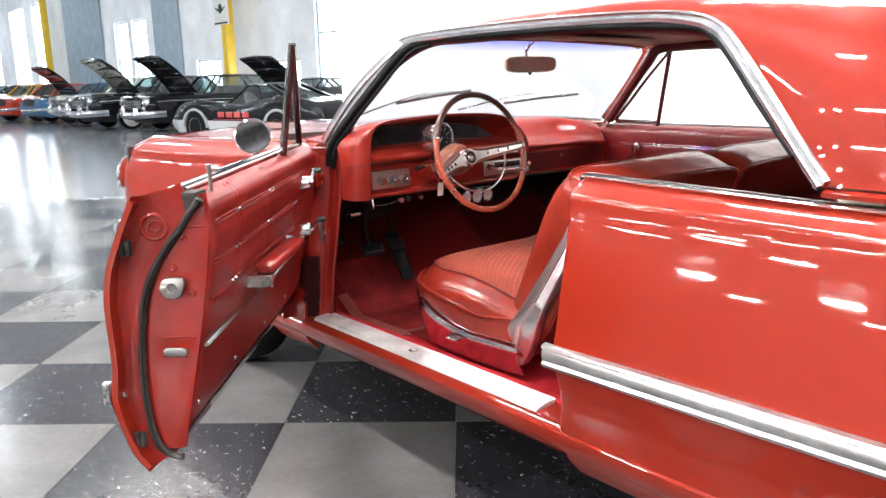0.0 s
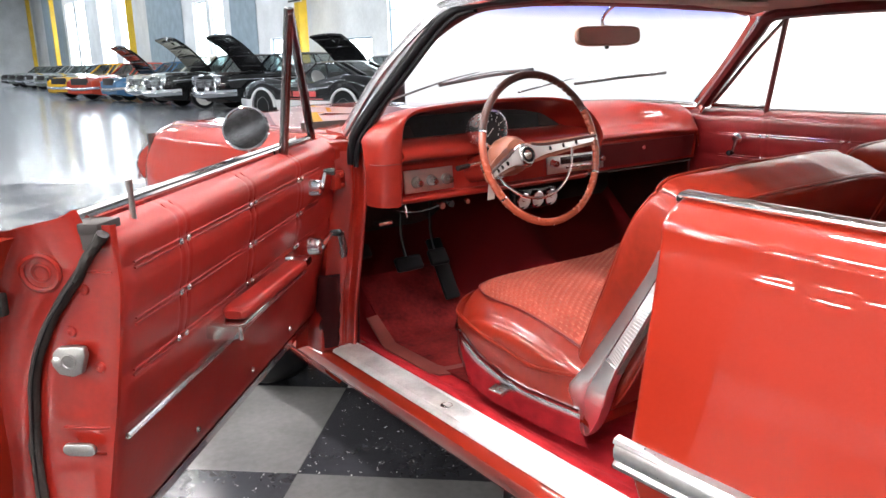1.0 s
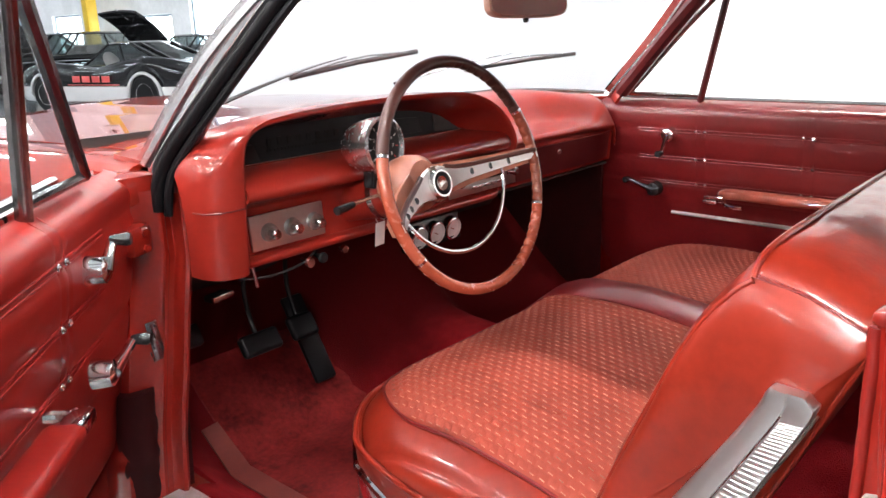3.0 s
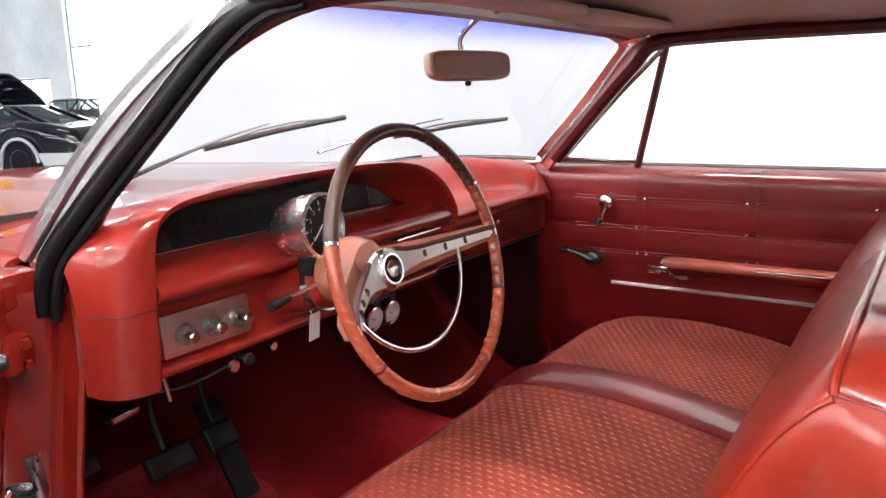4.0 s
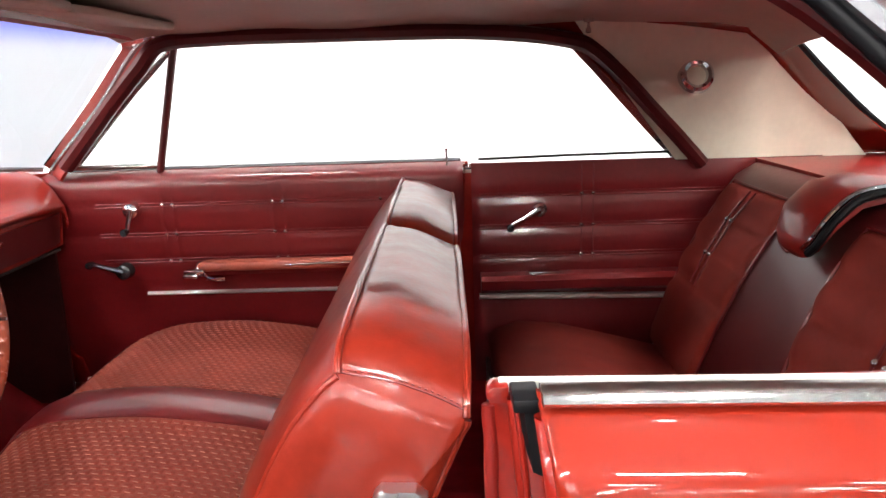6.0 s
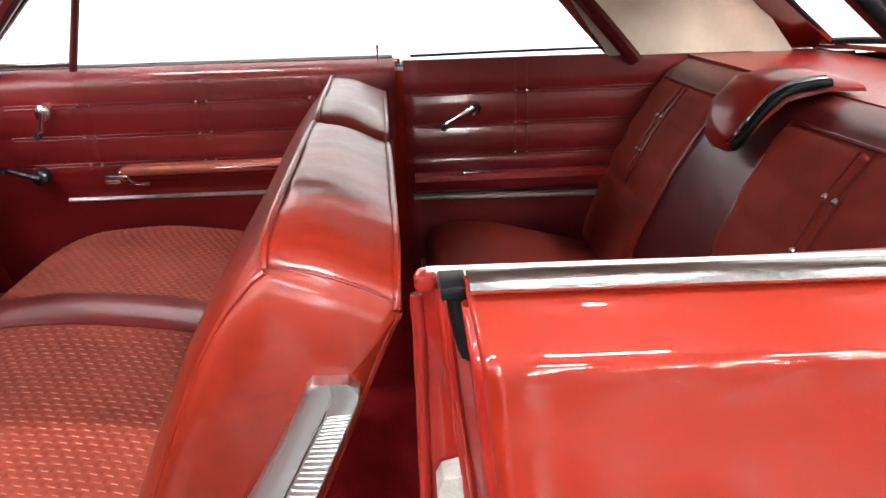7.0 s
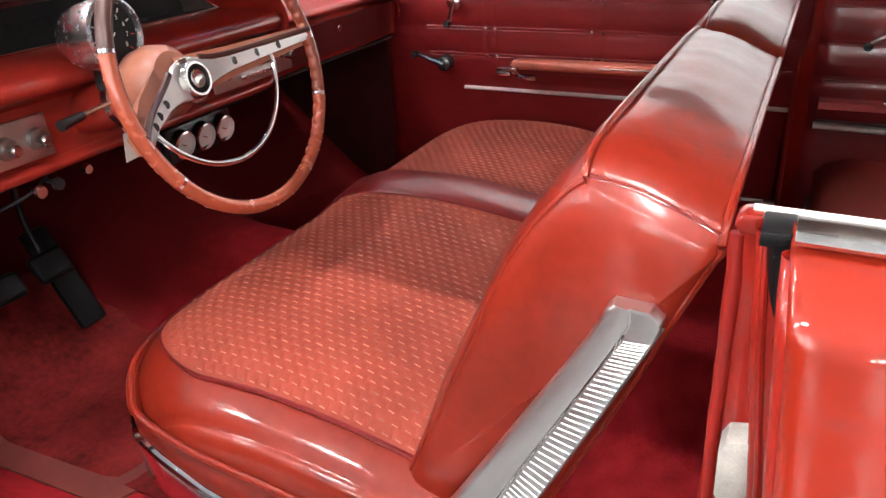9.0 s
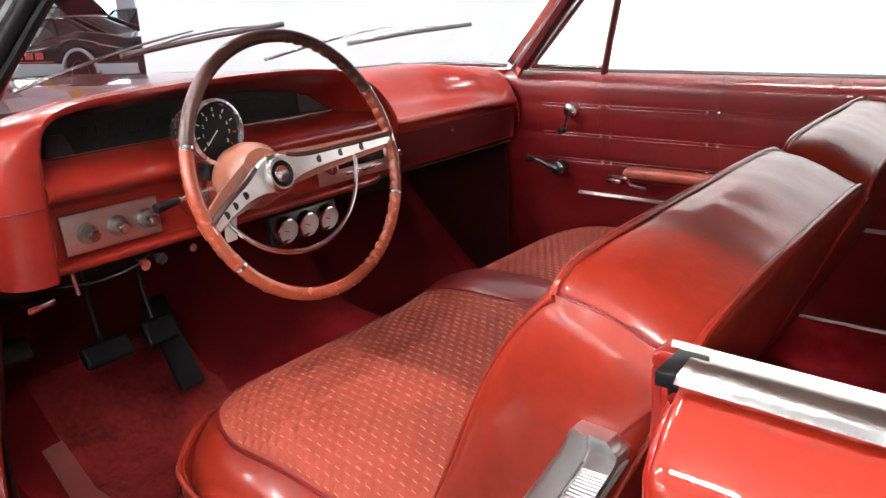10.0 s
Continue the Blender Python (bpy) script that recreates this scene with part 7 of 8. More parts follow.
hub = part("hub_shroud", moved(lathe([(0.046, -0.095), (0.056, -0.075), (0.059, -0.045), (0.054, -0.020), (0.042, -0.006), (0.0, -0.002)], 36), HM @ Matrix.Translation((-0.008, 0.010, 0))), RIM_HUB, wheel, "faded pink plastic hub")
BM = HM @ Matrix.Translation((0, 0, 0.016))
part("hub_plate", moved(lathe([(0.030, -0.012), (0.035, -0.006), (0.035, 0.0), (0.032, 0.002), (0.0, 0.002)], 36), BM), CHROME_WORN, wheel, "bright round plate behind the horn button")
part("horn_bezel", moved(lathe([(0.0, 0.010), (0.021, 0.010), (0.0225, 0.015), (0.026, 0.015), (0.029, 0.008), (0.030, -0.004)], 36), BM), CHROME_WORN, wheel, "round chrome horn button")
part("horn_badge", moved(lathe([(0.0, 0.0125), (0.014, 0.012), (0.0212, 0.0105)], 28), BM), FACE, wheel)
part("badge_ring", moved(lathe([(0.0125, 0.0135), (0.0135, 0.0142), (0.0145, 0.0130)], 28), BM), CHROME_WORN, wheel)
part("badge_mark", moved(box((0.016, 0.003, 0.001), (0, 0, 0.0132)), BM), CHROME_WORN, wheel)
# horn half ring
hr = []
for k in range(41):
    a = radians(3 - 166 * k / 40)
    r = 0.152 - 0.018 * math.sin(math.pi * k / 40)
    hr.append((r * math.cos(a), r * math.sin(a), -0.040 + 0.008 * math.sin(math.pi * k / 40)))
part("horn_ring", moved(tube(hr, 0.0042, 8, flat=0.6), WM), CHROME, wheel, "chrome half horn ring")
# column
part("column_tube", tube([HUBC + AX * 0.06, HUBC + AX * 0.16, HUBC + AX * 0.30, HUBC + AX * 0.75], [0.046, 0.044, 0.036, 0.034], 24), DASH, column, "red painted column")
part("column_collar", tube([HUBC + AX * 0.125, HUBC + AX * 0.140], 0.049, 24), CHROME_WORN, column)
sig0 = HUBC + AX * 0.085
part("turn_signal", tube([sig0, sig0 + Vector((-0.075, -0.005, 0.006)), sig0 + Vector((-0.145, -0.012, 0.002))], [0.004, 0.0036, 0.004], 8), CHROME_WORN, column)
part("turn_signal_tip", tube([sig0 + Vector((-0.14, -0.0115, 0.002)), sig0 + Vector((-0.185, -0.016, -0.002))], [0.006, 0.0085], 10), BLACK_GLOSS, column)
part("shift_lever", tube([sig0 + Vector((0.04, 0.01, 0.0)), sig0 + Vector((0.12, -0.02, 0.03))], 0.005, 8), CHROME_WORN, column)
# rev counter
TC = Vector((-0.444, 0.944, 1.034))
tdir = Vector((0.06, -0.99, 0.10)).normalized()
tm = Matrix.Translation(TC) @ tdir.to_track_quat("Z", "Y").to_matrix().to_4x4() @ Matrix.Scale(1.14, 4)
tach = part("rev_counter", lathe([(0.0, -0.084), (0.014, -0.082), (0.027, -0.075), (0.037, -0.062), (0.044, -0.043), (0.0475, -0.020), (0.0485, -0.004), (0.0495, 0.006), (0.0445, 0.009), (0.0425, 0.0)], 40, tm), SATIN, column, "chrome cup rev counter clamped to the column")
part("tach_face", lathe([(0.0, 0.0005), (0.0425, 0.0)], 36, tm), FACE, tach)
MARK = material("white_marks", (0.7, 0.7, 0.66), 0.5)
RED_MARK = material("red_marks", (0.5, 0.02, 0.02), 0.5)
for k in range(9):
    a = radians(220 - 260 * k / 8)
    part("tach_mark", moved(box((0.006, 0.0016, 0.0006), (0, 0, 0)), tm @ Matrix.Translation((0.034 * math.cos(a), 0.034 * math.sin(a), 0.0012)) @ Matrix.Rotation(a, 4, "Z")), RED_MARK if k > 6 else MARK, tach)


def letters(text, size, m, mat, parent, name):
    cu = bpy.data.curves.new(name, "FONT")
    cu.body, cu.size, cu.align_x, cu.align_y = text, size, "CENTER", "CENTER"
    tmp = new(name, cu)
    dg = bpy.context.evaluated_depsgraph_get()
    me = bpy.data.meshes.new_from_object(tmp.evaluated_get(dg))
    bpy.data.objects.remove(tmp)
    bpy.data.curves.remove(cu)
    me.materials.append(mat)
    ob = new(name, me)
    ob.parent = parent
    ob.matrix_basis = m
    return ob


for k in range(9):
    a = radians(220 - 260 * k / 8)
    letters(str(k), 0.0085, tm @ Matrix.Translation((0.0245 * math.cos(a), 0.0245 * math.sin(a), 0.0012)), MARK, tach, "tach_numeral")
part("tach_needle", moved(box((0.030, 0.0014, 0.0008), (0.012, 0, 0)), tm @ Matrix.Translation((0, 0, 0.002)) @ Matrix.Rotation(radians(222), 4, "Z")), MARK, tach)
part("tach_bracket", box((0.03, 0.03, 0.06), (-0.444, 0.975, 0.978), 0.004), BLACK_GLOSS, tach)

# ---- pedals
for x, y, z, w, h in ((-0.545, 1.27, 0.575, 0.105, 0.052), (-0.425, 1.27, 0.578, 0.075, 0.060)):
    pd = part("pedal", box((w, 0.022, h), (x, y, z), 0.0105, (-35, 0, 0), seg=4), BLACK, car, "black rubber foot pedal")
    part("pedal_arm", tube(curve([(x, y + 0.01, z), (x + 0.01, y + 0.06, z + 0.09), (x + 0.01, y + 0.05, z + 0.22)], 4), 0.006, 8), BLACK, pd)
part("pedal", box((0.062, 0.016, 0.23), (-0.368, 1.325, 0.515), 0.007, (-32, 0, 0)), BLACK, car, "long black accelerator pedal")
part("pedal", box((0.06, 0.02, 0.05), (-0.715, 1.28, 0.64), 0.008, (-35, 0, 0)), BLACK, car, "black parking brake pedal")

# ---- inside mirror
mm = Matrix.Translation((0.03, 0.945, 1.300)) @ Matrix.Rotation(radians(-14), 4, "Z") @ Matrix.Rotation(radians(-6), 4, "X")
def mirror_line(w, h):
    return [(w * math.copysign(abs(math.cos(q)) ** 0.35, math.cos(q)), h * math.copysign(abs(math.sin(q)) ** 0.55, math.sin(q)) * (1 - 0.10 * math.sin(q))) for q in [2 * math.pi * k / 48 for k in range(48)]]


mcase = prism(mirror_line(0.118, 0.031), "y", -0.018, 0.004, 0.004)
merge(mcase, prism(mirror_line(0.100, 0.023), "y", 0.003, 0.018, 0.008))
imir = part("inside_mirror", moved(mcase, mm), MIRROR_BACK, car, "tan cased inside mirror on a chrome arm")
part("mirror_glass", moved(prism(mirror_line(0.112, 0.0265), "y", -0.0195, -0.0182), mm), MIRROR, imir)
part("mirror_arm", tube(curve([(0.02, 0.95, 1.325), (0.015, 0.945, 1.36), (0.03, 0.905, 1.395), (0.04, 0.86, 1.408)], 5), [0.006] * 11 + [0.008] * 5, 10), CHROME, imir)
part("mirror_knob", lathe([(0.0, -0.016), (0.006, -0.015), (0.007, -0.008), (0.004, 0.0)], 12, mm @ Matrix.Translation((0, 0, -0.028))), BLACK_GLOSS, imir)


# ---- wipers
def wiper(pivot, joint, heel, tip):
    """Arm from its pivot to the middle of the blade; all points lie just outside the glass."""
    out = Vector((0, 0.022, 0.012))
    p, j, h, t = (Vector(q) + out for q in (pivot, joint, heel, tip))
    w = part("wiper", tube(curve([p, p.lerp(j, 0.35) + Vector((0, 0.004, 0.006)), p.lerp(j, 0.7) + Vector((0, 0.006, 0.008)), j + Vector((0, 0.004, 0.004))], 5), [0.0070 - 0.00028 * k for k in range(16)], 8, flat=0.6), CHROME_WORN, car, "bright windscreen wiper")
    part("wiper_blade", tube([h, h.lerp(t, 0.5) + Vector((0, 0.004, 0.003)), t], 0.0040, 6, flat=1.6), ZINC, w)
    part("wiper_bridge", tube([h.lerp(t, 0.12) + Vector((0, 0, 0.004)), h.lerp(t, 0.35) + Vector((0, 0.006, 0.012)), h.lerp(t, 0.60) + Vector((0, 0.007, 0.013)), h.lerp(t, 0.9) + Vector((0, 0, 0.004))], 0.0024, 6), CHROME_WORN, w)


wiper((-0.665, 1.150, 1.105), (-0.268, 1.203, 1.178), (-0.430, 1.212, 1.144), (-0.016, 1.222, 1.184))
wiper((0.015, 1.338, 1.100), (0.365, 1.203, 1.160), (0.250, 1.288, 1.122), (0.592, 1.134, 1.154))


# ---- wheels, bumpers, face
def road_wheel(x, y):
    s = 1 if x > 0 else -1
    m = Matrix.Translation((x, y, 0.335)) @ Matrix.Rotation(radians(90 * s), 4, "Y")
    tyre = part("wheel", lathe([(0.19, -0.09), (0.26, -0.10), (0.32, -0.085), (0.335, -0.05), (0.335, 0.05), (0.32, 0.085), (0.26, 0.10), (0.19, 0.09)], 40, m), BLACK, car, "black tyre with a chrome wheel cover")
    part("wheel_cover", lathe([(0.0, 0.10), (0.05, 0.10), (0.07, 0.085), (0.16, 0.075), (0.185, 0.09), (0.195, 0.08), (0.195, -0.05), (0.0, -0.05)], 40, m), CHROME, tyre)


for x in (-0.80, 0.80):
    for y in AXLES:
        road_wheel(x, y)
for y, zz, s in ((3.09, 0.47, 1), (-2.62, 0.47, -1)):
    pts = curve([(-0.98, y - 0.30 * s, zz), (-0.93, y - 0.08 * s, zz), (-0.7, y, zz), (0, y + 0.02 * s, zz), (0.7, y, zz), (0.93, y - 0.08 * s, zz), (0.98, y - 0.30 * s, zz)], 6)
    part("bumper", tube(pts, 0.075, 12, flat=1.1), CHROME, car, "chrome bumper")
face = [[(x, 2.995 - 0.03 * (x / 0.7) ** 2, z) for x in [lerp(-0.92, 0.92, k / 10) for k in range(11)]] for z in (0.52, 0.62, 0.72, 0.82, 0.93)]
part("grille", slab(face, 0.02), DARK, car)
for k in range(7):
    part("grille_bar", tube([(-0.55, 3.008, 0.60 + 0.045 * k), (0, 3.02, 0.60 + 0.045 * k), (0.55, 3.008, 0.60 + 0.045 * k)], 0.007, 6), CHROME, car)
for x in (-0.86, -0.66, 0.66, 0.86):
    hl = part("headlight", lathe([(0.0, 0.03), (0.05, 0.024), (0.085, 0.0), (0.10, 0.012), (0.105, 0.0), (0.105, -0.03)], 28, pose(x, 3.015, 0.78, -90, 0, 0)), CHROME, car, "round headlight with a chrome bezel")
for s in (-1, 1):
    for z in (0.80, 0.745):
        part("fender_badge", box((0.012, 0.085, 0.030), (s * 0.985, 2.905, z), 0.004, (0, 0, s * 14)), CHROME, car)
for x in (-0.72, -0.5, -0.28, 0.28, 0.5, 0.72):
    part("tail_light", lathe([(0.0, 0.03), (0.05, 0.02), (0.07, 0.0)], 20, pose(x, -2.54, 0.74, 90, 0, 0)), RED_MARK, car)


# ---- paper tag on the key
tag = thing("paper_tag", "blank white paper tag hanging below the steering column", "tag")
part("card", box((0.032, 0.0012, 0.052), (-0.368, 1.045, 0.826), 0, (6, 0, 8)), PAPER, tag)
part("string", tube([(-0.372, 1.045, 0.85), (-0.37, 1.06, 0.868)], 0.001, 5), PAPER, tag)

# ---------------------------------------------------------------- showroom lights
def strip_light(x, y, z, length, yaw, mat, name="ceiling_light"):
    m = pose(x, y, z, 0, 0, yaw)
    t = thing(name, "long ceiling strip light", "lamp", m, "ceiling strip lights")
    part("housing", box((0.16, length, 0.06), (0, 0, 0.05), 0.006), CEIL, t)
    part("diffuser", box((0.12, length - 0.06, 0.02), (0, 0, 0.009)), mat, t)
    for s in (-1, 1):
        part("cable", tube([(0, s * length * 0.4, 0.07), (0, s * length * 0.4, 9.0 - z)], 0.006, 5), DARK, t)
    return t


for i in range(3):
    for j in range(6):
        strip_light((0.7, -2.1, -5.4)[i], -3.8 + 2.5 * j, 4.8, 0.95, 90 if i == 0 and j % 2 else 0, (LAMP_WALL, LAMP, LAMP_MID)[i])
for i in range(5):
    for j in range(9 if i > 2 else 12):
        strip_light(-20 + 7 * i, 13 + (9 if i > 2 else 4.6) * j, 7.9 if i > 2 else 5.4, 3.0 if i > 2 else 2.4, 0, LAMP_HALL, "hall_light")
for i in range(5):
    for j in range(6):
        strip_light(-10.5 - 4.0 * i, -12.0 + 4.8 * j, 5.0, 1.2, 0, LAMP_SIDE, "hall_light")

# white backdrop wall beside the car
booth = part("wall_5", box((0.14, 15.2, 4.4), (2.67, -1.4, 2.2)), WHITE)
tagged(booth, "plain white photo backdrop wall", "wall", kind="structure")


# ---------------------------------------------------------------- parked cars
SHINE = {}


def car_paint(name, c):
    if name not in SHINE:
        SHINE[name] = material(name + "_car_paint", c, 0.45, coat=1.0, coat_rough=0.02, spread=0.05, scale=2, spec=0.05)
    return SHINE[name]




CAR_GLASS = clear_glass("parked_car_glass", (0.50, 0.56, 0.56))
CAR_GLASS.node_tree.nodes["Mix Shader"].inputs[0].default_value = 0.16
WHITEWALL = material("whitewall_rubber", (0.6, 0.58, 0.55), 0.6, spread=0.1, scale=20)

# shapes as (x, value) tables, the nose at +x: top of the wings, top of bonnet and deck, half width
SALOON = dict(fender=[(-2.55, 0.78), (-2.45, 0.92), (-1.6, 0.98), (-0.4, 0.97), (0.9, 0.98), (2.1, 0.97), (2.45, 0.93), (2.55, 0.86)],
              centre=[(-2.55, 0.74), (-2.4, 0.90), (-1.5, 1.00), (0.7, 1.02), (1.6, 1.00), (2.3, 0.92), (2.55, 0.72)],
              plan=[(-2.55, 0.78), (-2.40, 0.90), (-1.2, 0.97), (1.2, 0.97), (2.3, 0.93), (2.55, 0.84)],
              roof=((-1.75, -1.15), (0.85, 0.30), 1.00, 1.50), axles=(-1.50, 1.45), wheel=0.35, low=0.24)
COUPE = dict(fender=[(-2.40, 0.70), (-2.3, 0.84), (-1.2, 0.93), (-0.2, 0.90), (1.2, 0.90), (2.1, 0.86), (2.40, 0.74)],
             centre=[(-2.40, 0.68), (-2.3, 0.85), (-1.2, 0.95), (0.5, 0.94), (1.4, 0.91), (2.1, 0.85), (2.40, 0.66)],
             plan=[(-2.40, 0.76), (-2.25, 0.86), (-1.2, 0.93), (1.2, 0.93), (2.2, 0.88), (2.40, 0.80)],
             roof=((-1.65, -0.85), (0.70, 0.10), 0.92, 1.36), axles=(-1.40, 1.42), wheel=0.33, low=0.22)
SPORTS = dict(fender=[(-2.35, 0.66), (-2.25, 0.84), (-1.7, 0.95), (-1.20, 1.00), (-0.7, 0.93), (-0.1, 0.82), (0.5, 0.84), (1.25, 0.93), (1.75, 0.84), (2.2, 0.66), (2.40, 0.50)],
              centre=[(-2.35, 0.64), (-2.25, 0.86), (-1.7, 0.93), (-0.6, 0.84), (0.5, 0.84), (1.2, 0.86), (1.8, 0.76), (2.40, 0.50)],
              plan=[(-2.35, 0.72), (-2.2, 0.80), (-1.25, 0.90), (-0.5, 0.82), (0.0, 0.79), (0.6, 0.81), (1.25, 0.90), (1.9, 0.80), (2.40, 0.56)],
              roof=((-1.85, -0.70), (0.55, -0.02), 0.84, 1.23), axles=(-1.24, 1.25), wheel=0.33, low=0.20)


def parked_car(label, at, paint, shape, low=None, hood=None, flare=None, chrome=True, whitewall=False):
    """A parked car that faces its own +x."""
    c = thing("parked_car", label, "car", at, "parked cars")
    rear, front = shape["fender"][0][0], shape["fender"][-1][0]
    r = shape["wheel"]
    reach = r + 0.055

    def width(x):
        return interp(x, shape["plan"])

    def foot(x):
        z = shape["low"] + 0.10 * max(0, (abs(x) - 2.0) / 0.5)
        for ax in shape["axles"]:
            d = (x - ax) / reach
            if abs(d) < 1:
                z = max(z, r + reach * math.sqrt(1 - d * d) - 0.01)
        return z
    n, rings, lows = 64, [], []
    for k in range(n + 1):
        x = lerp(rear, front, k / n)
        w, zf, zc, lo = width(x), interp(x, shape["fender"]), interp(x, shape["centre"]), foot(x)
        lo = min(lo, zf - 0.10)
        side = [(w * 0.92, lo), (w * 0.98, lerp(lo, zf, 0.22)), (w, lerp(lo, zf, 0.5)), (w * 0.985, zf - 0.10), (w * 0.95, zf - 0.035), (w * 0.89, zf - 0.005), (w * 0.82, zf), (w * 0.72, lerp(zf, zc, 0.6)), (w * 0.55, zc), (w * 0.25, zc + 0.012)]
        rings.append([(x, -a, b) for a, b in side] + [(x, 0, zc + 0.016)] + [(x, a, b) for a, b in side[::-1]])
        if low is not None:
            top = max(lo + 0.02, 0.47)
            lows.append([(x, w * 0.95 + 0.006, lo), (x, w + 0.012, lerp(lo, top, 0.5)), (x, w + 0.004, top)])
    part("body", loft(rings, caps=True), paint, c)
    if low is not None:
        part("lower_body", loft(lows), low, c)
        part("lower_body", loft([[(x, -y, z) for x, y, z in q] for q in lows]), low, c)
    part("chassis", box((front - rear - 0.5, 1.30, 0.45), ((front + rear) / 2, 0, 0.46), 0.05), DARK, c)
    # cabin
    (a0, a1), (b0, b1), zb, zt = shape["roof"]
    hw = width(0) * 0.86
    levels = []
    for f in (0.0, 0.35, 0.7, 0.93):
        xa, xb, w = lerp(a0, a1, f), lerp(b0, b1, f ** 0.9), hw - 0.19 * f
        z = lerp(zb - 0.03, zt, f)
        levels.append([(xa - 0.06, 0, z), (xa, w * 0.75, z), (xa + 0.12, w * 0.97, z), (lerp(xa, xb, 0.5), w, z), (xb - 0.12, w * 0.97, z), (xb, w * 0.75, z), (xb + 0.07, 0, z), (xb, -w * 0.75, z), (xb - 0.12, -w * 0.97, z), (lerp(xa, xb, 0.5), -w, z), (xa + 0.12, -w * 0.97, z), (xa, -w * 0.75, z)])
    g = part("glazing", loft(levels, closed=True), CAR_GLASS, c)
    g.visible_shadow = False
    top = levels[-1]
    cx = sum(p[0] for p in top) / 12
    part("roof", loft([[(cx + (x - cx) * s, y * s, z0) for x, y, z in top] for s, z0 in ((1.03, top[0][2] - 0.02), (1.03, top[0][2]), (0.93, zt - 0.005), (0.6, zt + 0.012), (0.2, zt + 0.018))], closed=True, caps=True), paint, c)
    for i in (1, 2, 4, 5, 7, 8, 10, 11):
        part("pillar", tube([Vector(l[i]) for l in levels], 0.020 if i in (4, 5, 7, 8) else 0.034, 6), paint, c)
    for i in (3, 9):
        part("pillar", tube([Vector(l[i]) for l in levels], 0.018, 6), paint, c)
    for s in (-1, 1):
        part("seat", box((0.45, 0.5, 0.62), (lerp(a0, b0, 0.52), s * 0.34, zb - 0.12), 0.12), DARK, c)
    part("steering_wheel", lathe([(0.17, -0.01), (0.185, 0.0), (0.17, 0.01)], 20, Matrix.Translation((b0 - 0.52, 0.34, zb + 0.06)) @ Matrix.Rotation(radians(-65), 4, "Y")), WHITE_FACE if flare else DARK, c)
    if chrome:
        for s in (-1, 1):
            part("trim", tube([(x, s * (width(x) * 0.985 + 0.004), interp(x, shape["fender"]) - 0.14) for x in [lerp(rear + 0.25, front - 0.25, k / 12) for k in range(13)]], 0.012, 6), CHROME, c)
        part("trim", tube([levels[0][5], levels[0][6], levels[0][7]], 0.016, 6), CHROME, c)
    for ax in shape["axles"]:
        for s in (-1, 1):
            m = Matrix.Translation((ax, s * (width(ax) - 0.10), r)) @ Matrix.Rotation(radians(-90 * s), 4, "X")
            ty = part("wheel", lathe([(0.18, -0.10), (r - 0.03, -0.11), (r, -0.08), (r, 0.06), (r - 0.03, 0.085), (0.19, 0.085)], 28, m), BLACK, c)
            part("wheel_rim", lathe([(0.0, 0.08), (0.05, 0.08), (0.08, 0.045), (0.165, 0.055), (0.195, 0.088), (0.20, 0.0)], 24, m), BRIGHT, ty)
            if whitewall:
                part("whitewall", lathe([(0.21, 0.088), (0.26, 0.090)], 24, m), WHITEWALL, ty)
            arch = [(ax + reach * math.cos(q), s * (width(ax) * 0.965 + 0.012), max(shape["low"], r - 0.01 + reach * math.sin(q))) for q in [math.pi * k / 16 for k in range(17)]]
            part("wheel_arch", tube(arch, 0.028 if flare else 0.012, 8), flare or CHROME_WORN, c)
    hwf = width(front - 0.15)
    if chrome:
        for x0, s in ((front, 1), (rear, -1)):
            part("bumper", tube(curve([(x0 - 0.45 * s, -hwf - 0.06, 0.50), (x0 - 0.02 * s, -hwf * 0.9, 0.49), (x0 + 0.10 * s, -hwf * 0.4, 0.46), (x0 + 0.12 * s, 0, 0.46), (x0 + 0.10 * s, hwf * 0.4, 0.46), (x0 - 0.02 * s, hwf * 0.9, 0.49), (x0 - 0.45 * s, hwf + 0.06, 0.50)], 5), 0.10 if shape is SALOON else 0.055, 10), CHROME, c)
        for s in (-1, 1):
            if shape is COUPE:
                continue
            part("bumper_guard", lathe([(0.0, 0.16), (0.07, 0.13), (0.09, 0.04), (0.085, -0.1), (0.0, -0.12)], 16, Matrix.Translation((front + 0.10, s * 0.40, 0.52))), CHROME, c)
            part("headlight", lathe([(0.0, 0.05), (0.06, 0.045), (0.095, 0.02), (0.11, 0.05), (0.135, 0.03), (0.14, -0.15)], 22, Matrix.Translation((front - 0.04, s * hwf * 0.80, 0.80 if shape is SALOON else 0.72)) @ Matrix.Rotation(radians(90), 4, "Y")), CHROME, c)
            part("parking_light", lathe([(0.0, 0.03), (0.06, 0.02), (0.075, 0.0)], 14, Matrix.Translation((front + 0.01, s * hwf * 0.74, 0.63)) @ Matrix.Rotation(radians(90), 4, "Y")), CHROME, c)
        part("grille", box((0.06, hwf * 1.15, 0.24), (front - 0.02, 0, 0.72), 0.02), DARK, c)
        for k in range(6 if shape is SALOON else 0):
            part("grille_bar", tube([(front + 0.01, -hwf * 0.60, 0.62 + 0.042 * k), (front + 0.045, 0, 0.62 + 0.042 * k), (front + 0.01, hwf * 0.60, 0.62 + 0.042 * k)], 0.012, 6), CHROME, c)
        for k in range(9 if shape is SALOON else 0):
            part("grille_bar", tube([(front + 0.025, lerp(-hwf * 0.55, hwf * 0.55, k / 8), z) for z in (0.61, 0.84)], 0.008, 5), CHROME, c)
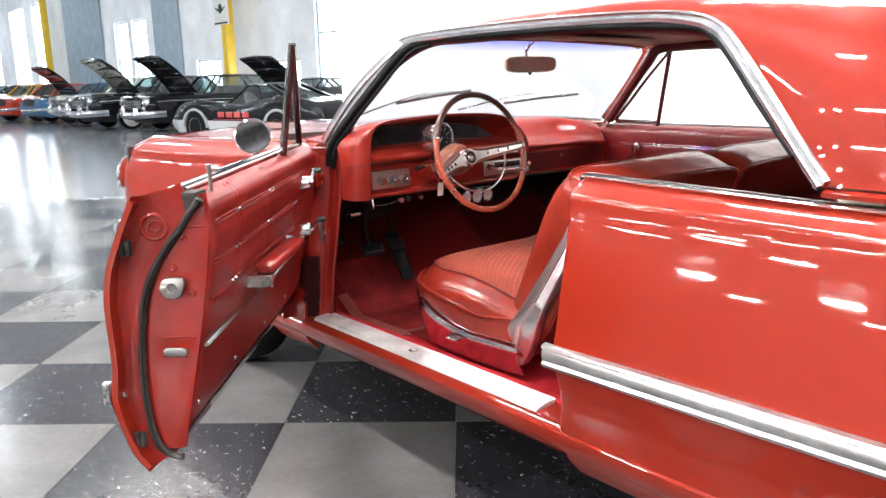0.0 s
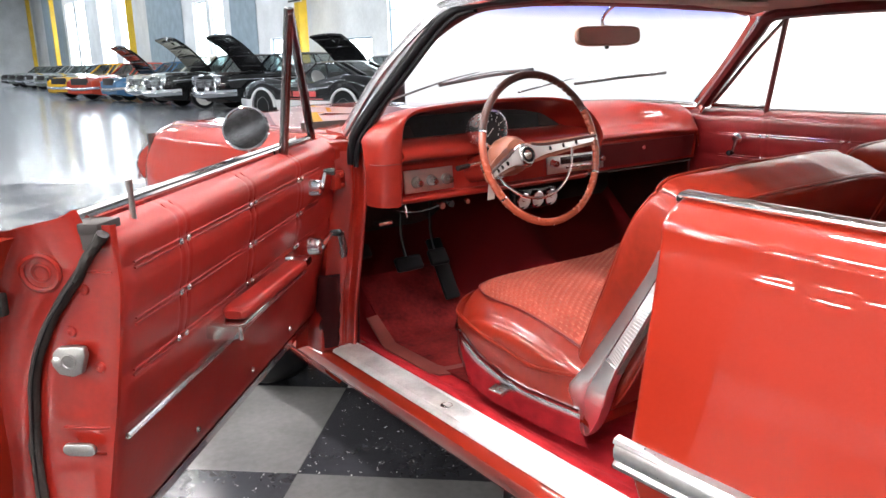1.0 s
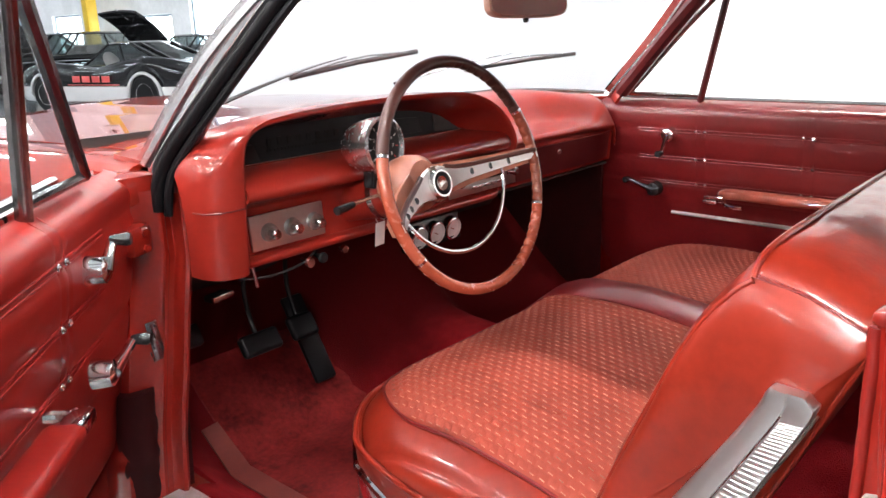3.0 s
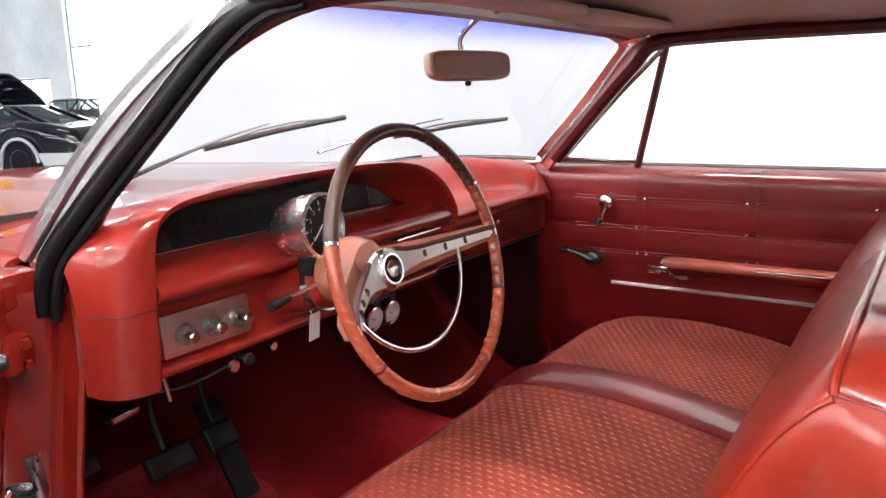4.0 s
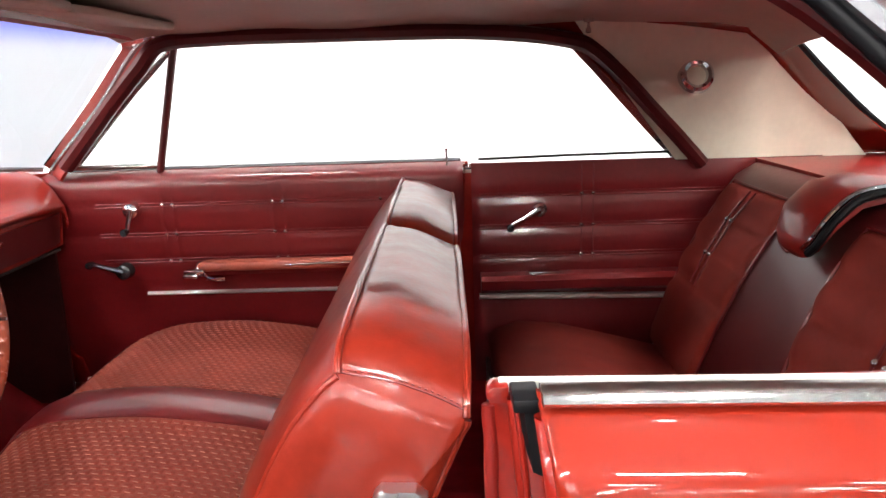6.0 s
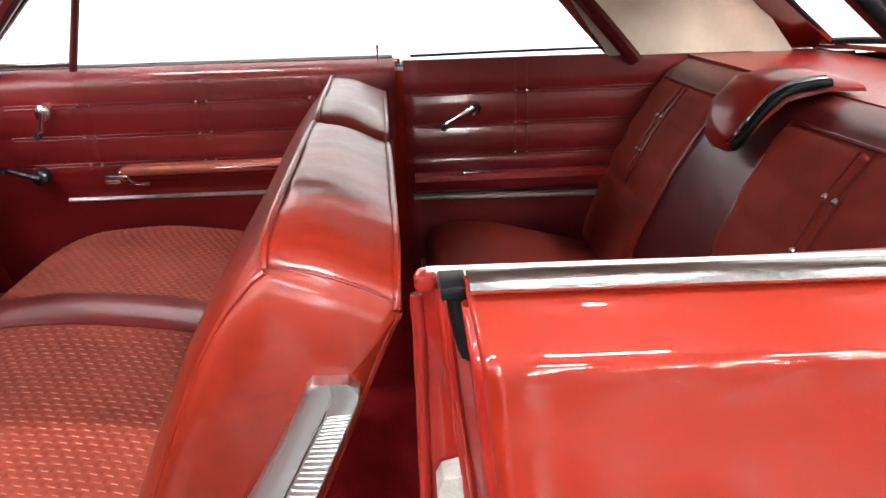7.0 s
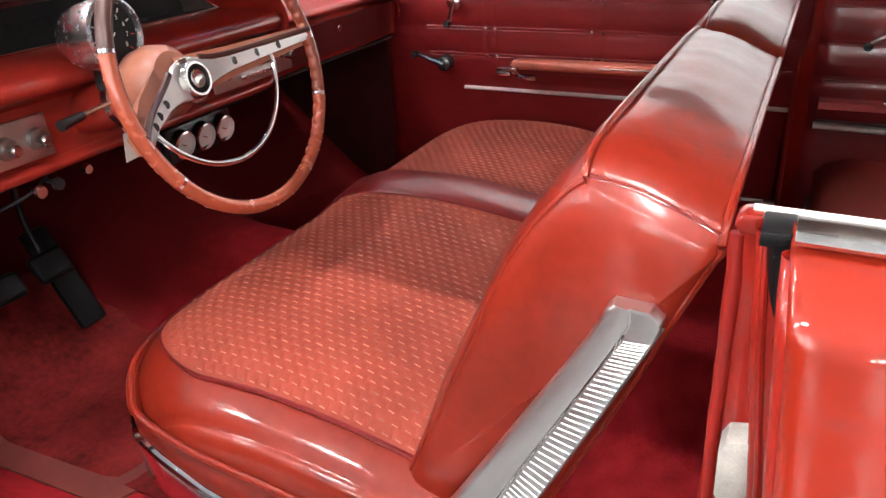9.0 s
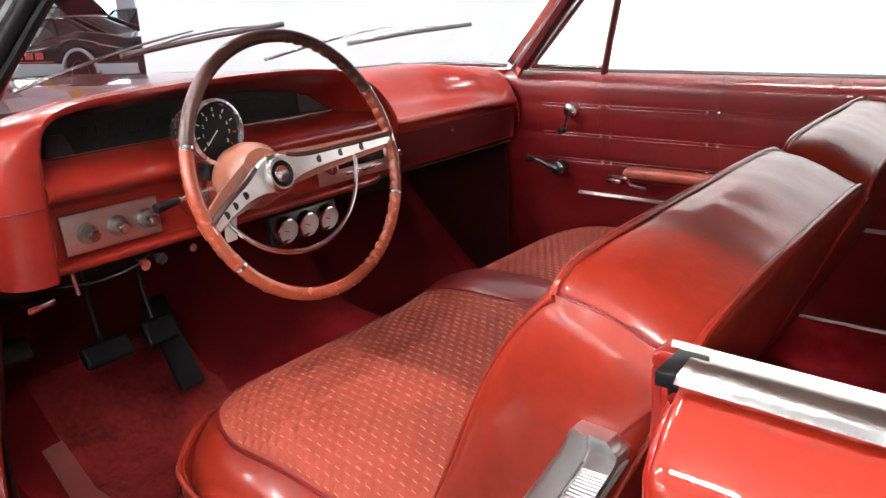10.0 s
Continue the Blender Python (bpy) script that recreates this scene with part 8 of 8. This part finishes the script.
    if hood is not None:
        m = Matrix.Translation((b0 + 0.22, 0, zb + 0.03)) @ Matrix.Rotation(radians(-40), 4, "Y")
        L = front - b0 - 0.32
        hp = [[(x, y, 0.05 * (1 - (y / (hw * 0.92)) ** 2) + 0.13 * math.sin(x / L * 2.5)) for y in [lerp(-hw * 0.92, hw * 0.92, k / 8) for k in range(9)]] for x in [lerp(0, L, k / 10) for k in range(11)]]
        ho = part("open_hood", slab(hp, 0.05), hood, c, m=m)
        for k in range(4):
            part("hood_rib", tube([(lerp(0.15, 0.9, k / 3) * L, s * hw * 0.8, 0.05 * 0.3 + 0.13 * math.sin(lerp(0.15, 0.9, k / 3) * 2.5) - 0.055) for s in (-1, 0, 1)], 0.022, 5), hood, ho)
        part("hood_stay", tube([(0.5 * L, -hw * 0.7, 0.05), (0.40 * L, -hw * 0.7, -0.50)], 0.012, 6), DARK, ho)
        part("hood_ornament", tube([(L - 0.32, 0, 0.12), (L - 0.05, 0, 0.12), (L + 0.05, 0, 0.09)], [0.02, 0.05, 0.02], 8), CHROME, ho)
        part("engine", box((0.75, 0.6, 0.30), ((front + b0) / 2, 0, zb - 0.13), 0.06), DARK, c)
    return c


BLK = car_paint("black", (0.006, 0.006, 0.007))
SILVER = car_paint("silver", (0.42, 0.43, 0.44))
RED_BAR = material("red_lettering_bar", (0.45, 0.06, 0.06), 0.4)
sports = parked_car("black and silver sports coupe parked on the concrete floor", pose(5.85, 14.2, 0, 0, 0, 106), BLK, SPORTS, low=SILVER, flare=SILVER, chrome=False)
for k in range(4):
    part("lettering_bar", box((0.19, 0.012, 0.11), (0.45 - 0.25 * k, 0.835, 0.60), 0.004), RED_BAR, sports)
part("pinstripe", box((1.3, 0.010, 0.012), (0.05, 0.825, 0.50)), RED_BAR, sports)
CREAM, BLUE_CAR, YEL, RED2, GREEN_CAR = car_paint("cream", (0.62, 0.60, 0.52)), car_paint("blue", (0.05, 0.13, 0.24)), car_paint("yellow", (0.66, 0.36, 0.02)), car_paint("red", (0.42, 0.05, 0.025)), car_paint("grey_green", (0.16, 0.18, 0.16))
parked_car("black saloon with a big chrome front and its hood raised", pose(7.6, 20.2, 0, 0, 0, 184), BLK, SALOON, hood=BLK, whitewall=True)
parked_car("black fifties saloon with a toothy chrome nose and raised hood", pose(6.9, 22.6, 0, 0, 0, 184), BLK, SALOON, hood=BLK, whitewall=True)
parked_car("cream and black saloon in the parked row", pose(7.1, 25.4, 0, 0, 0, 185), CREAM, SALOON)
parked_car("blue coupe with its dark hood raised", pose(6.8, 28.6, 0, 0, 0, 186), BLUE_CAR, COUPE, hood=BLK)
parked_car("orange-red coupe in the parked row", pose(6.1, 31.4, 0, 0, 0, 202), RED2, COUPE)
parked_car("bright yellow coupe in the parked row", pose(5.9, 34.4, 0, 0, 0, 202), YEL, COUPE)
parked_car("black coupe parked behind the sports coupe", pose(9.4, 17.8, 0, 0, 0, 186), BLK, COUPE, hood=BLK)
for k, (pt, nm) in enumerate(((SILVER, "silver"), (BLK, "black"), (GREEN_CAR, "grey-green"), (SILVER, "silver"), (BLK, "black"), (GREEN_CAR, "grey-green"), (BLK, "black"))):
    parked_car("%s coupe far down the parked row" % nm, pose(7.3, 39.4 + 3.9 * k, 0, 0, 0, 192), pt, COUPE)

# ---------------------------------------------------------------- chequered tiles
tile_mesh = {}
for nm, mt in (("dark", TILE_DARK), ("light", TILE_LIGHT)):
    bm = box((0.6385, 0.6385, 0.006), (0, 0, -0.001), 0.0008, seg=1)
    me = bpy.data.meshes.new("tile")
    bm.to_mesh(me)
    bm.free()
    me.materials.append(mt)
    tile_mesh[nm] = me
T0, TANG = Vector((-1.033, 1.189, 0)), math.atan2(0.459, 0.415)
eu, ev = Vector((math.cos(TANG), math.sin(TANG), 0)), Vector((-math.sin(TANG), math.cos(TANG), 0))
for i in range(-8, 9):
    for j in range(-8, 9):
        c = T0 + eu * 0.64 * (i + 0.5) + ev * 0.64 * (j + 0.5)
        ob = new("tile", tile_mesh["light" if (i + j) % 2 == 0 else "dark"])
        ob.parent = ground
        ob.matrix_basis = Matrix.Translation(c) @ Matrix.Rotation(TANG, 4, "Z")
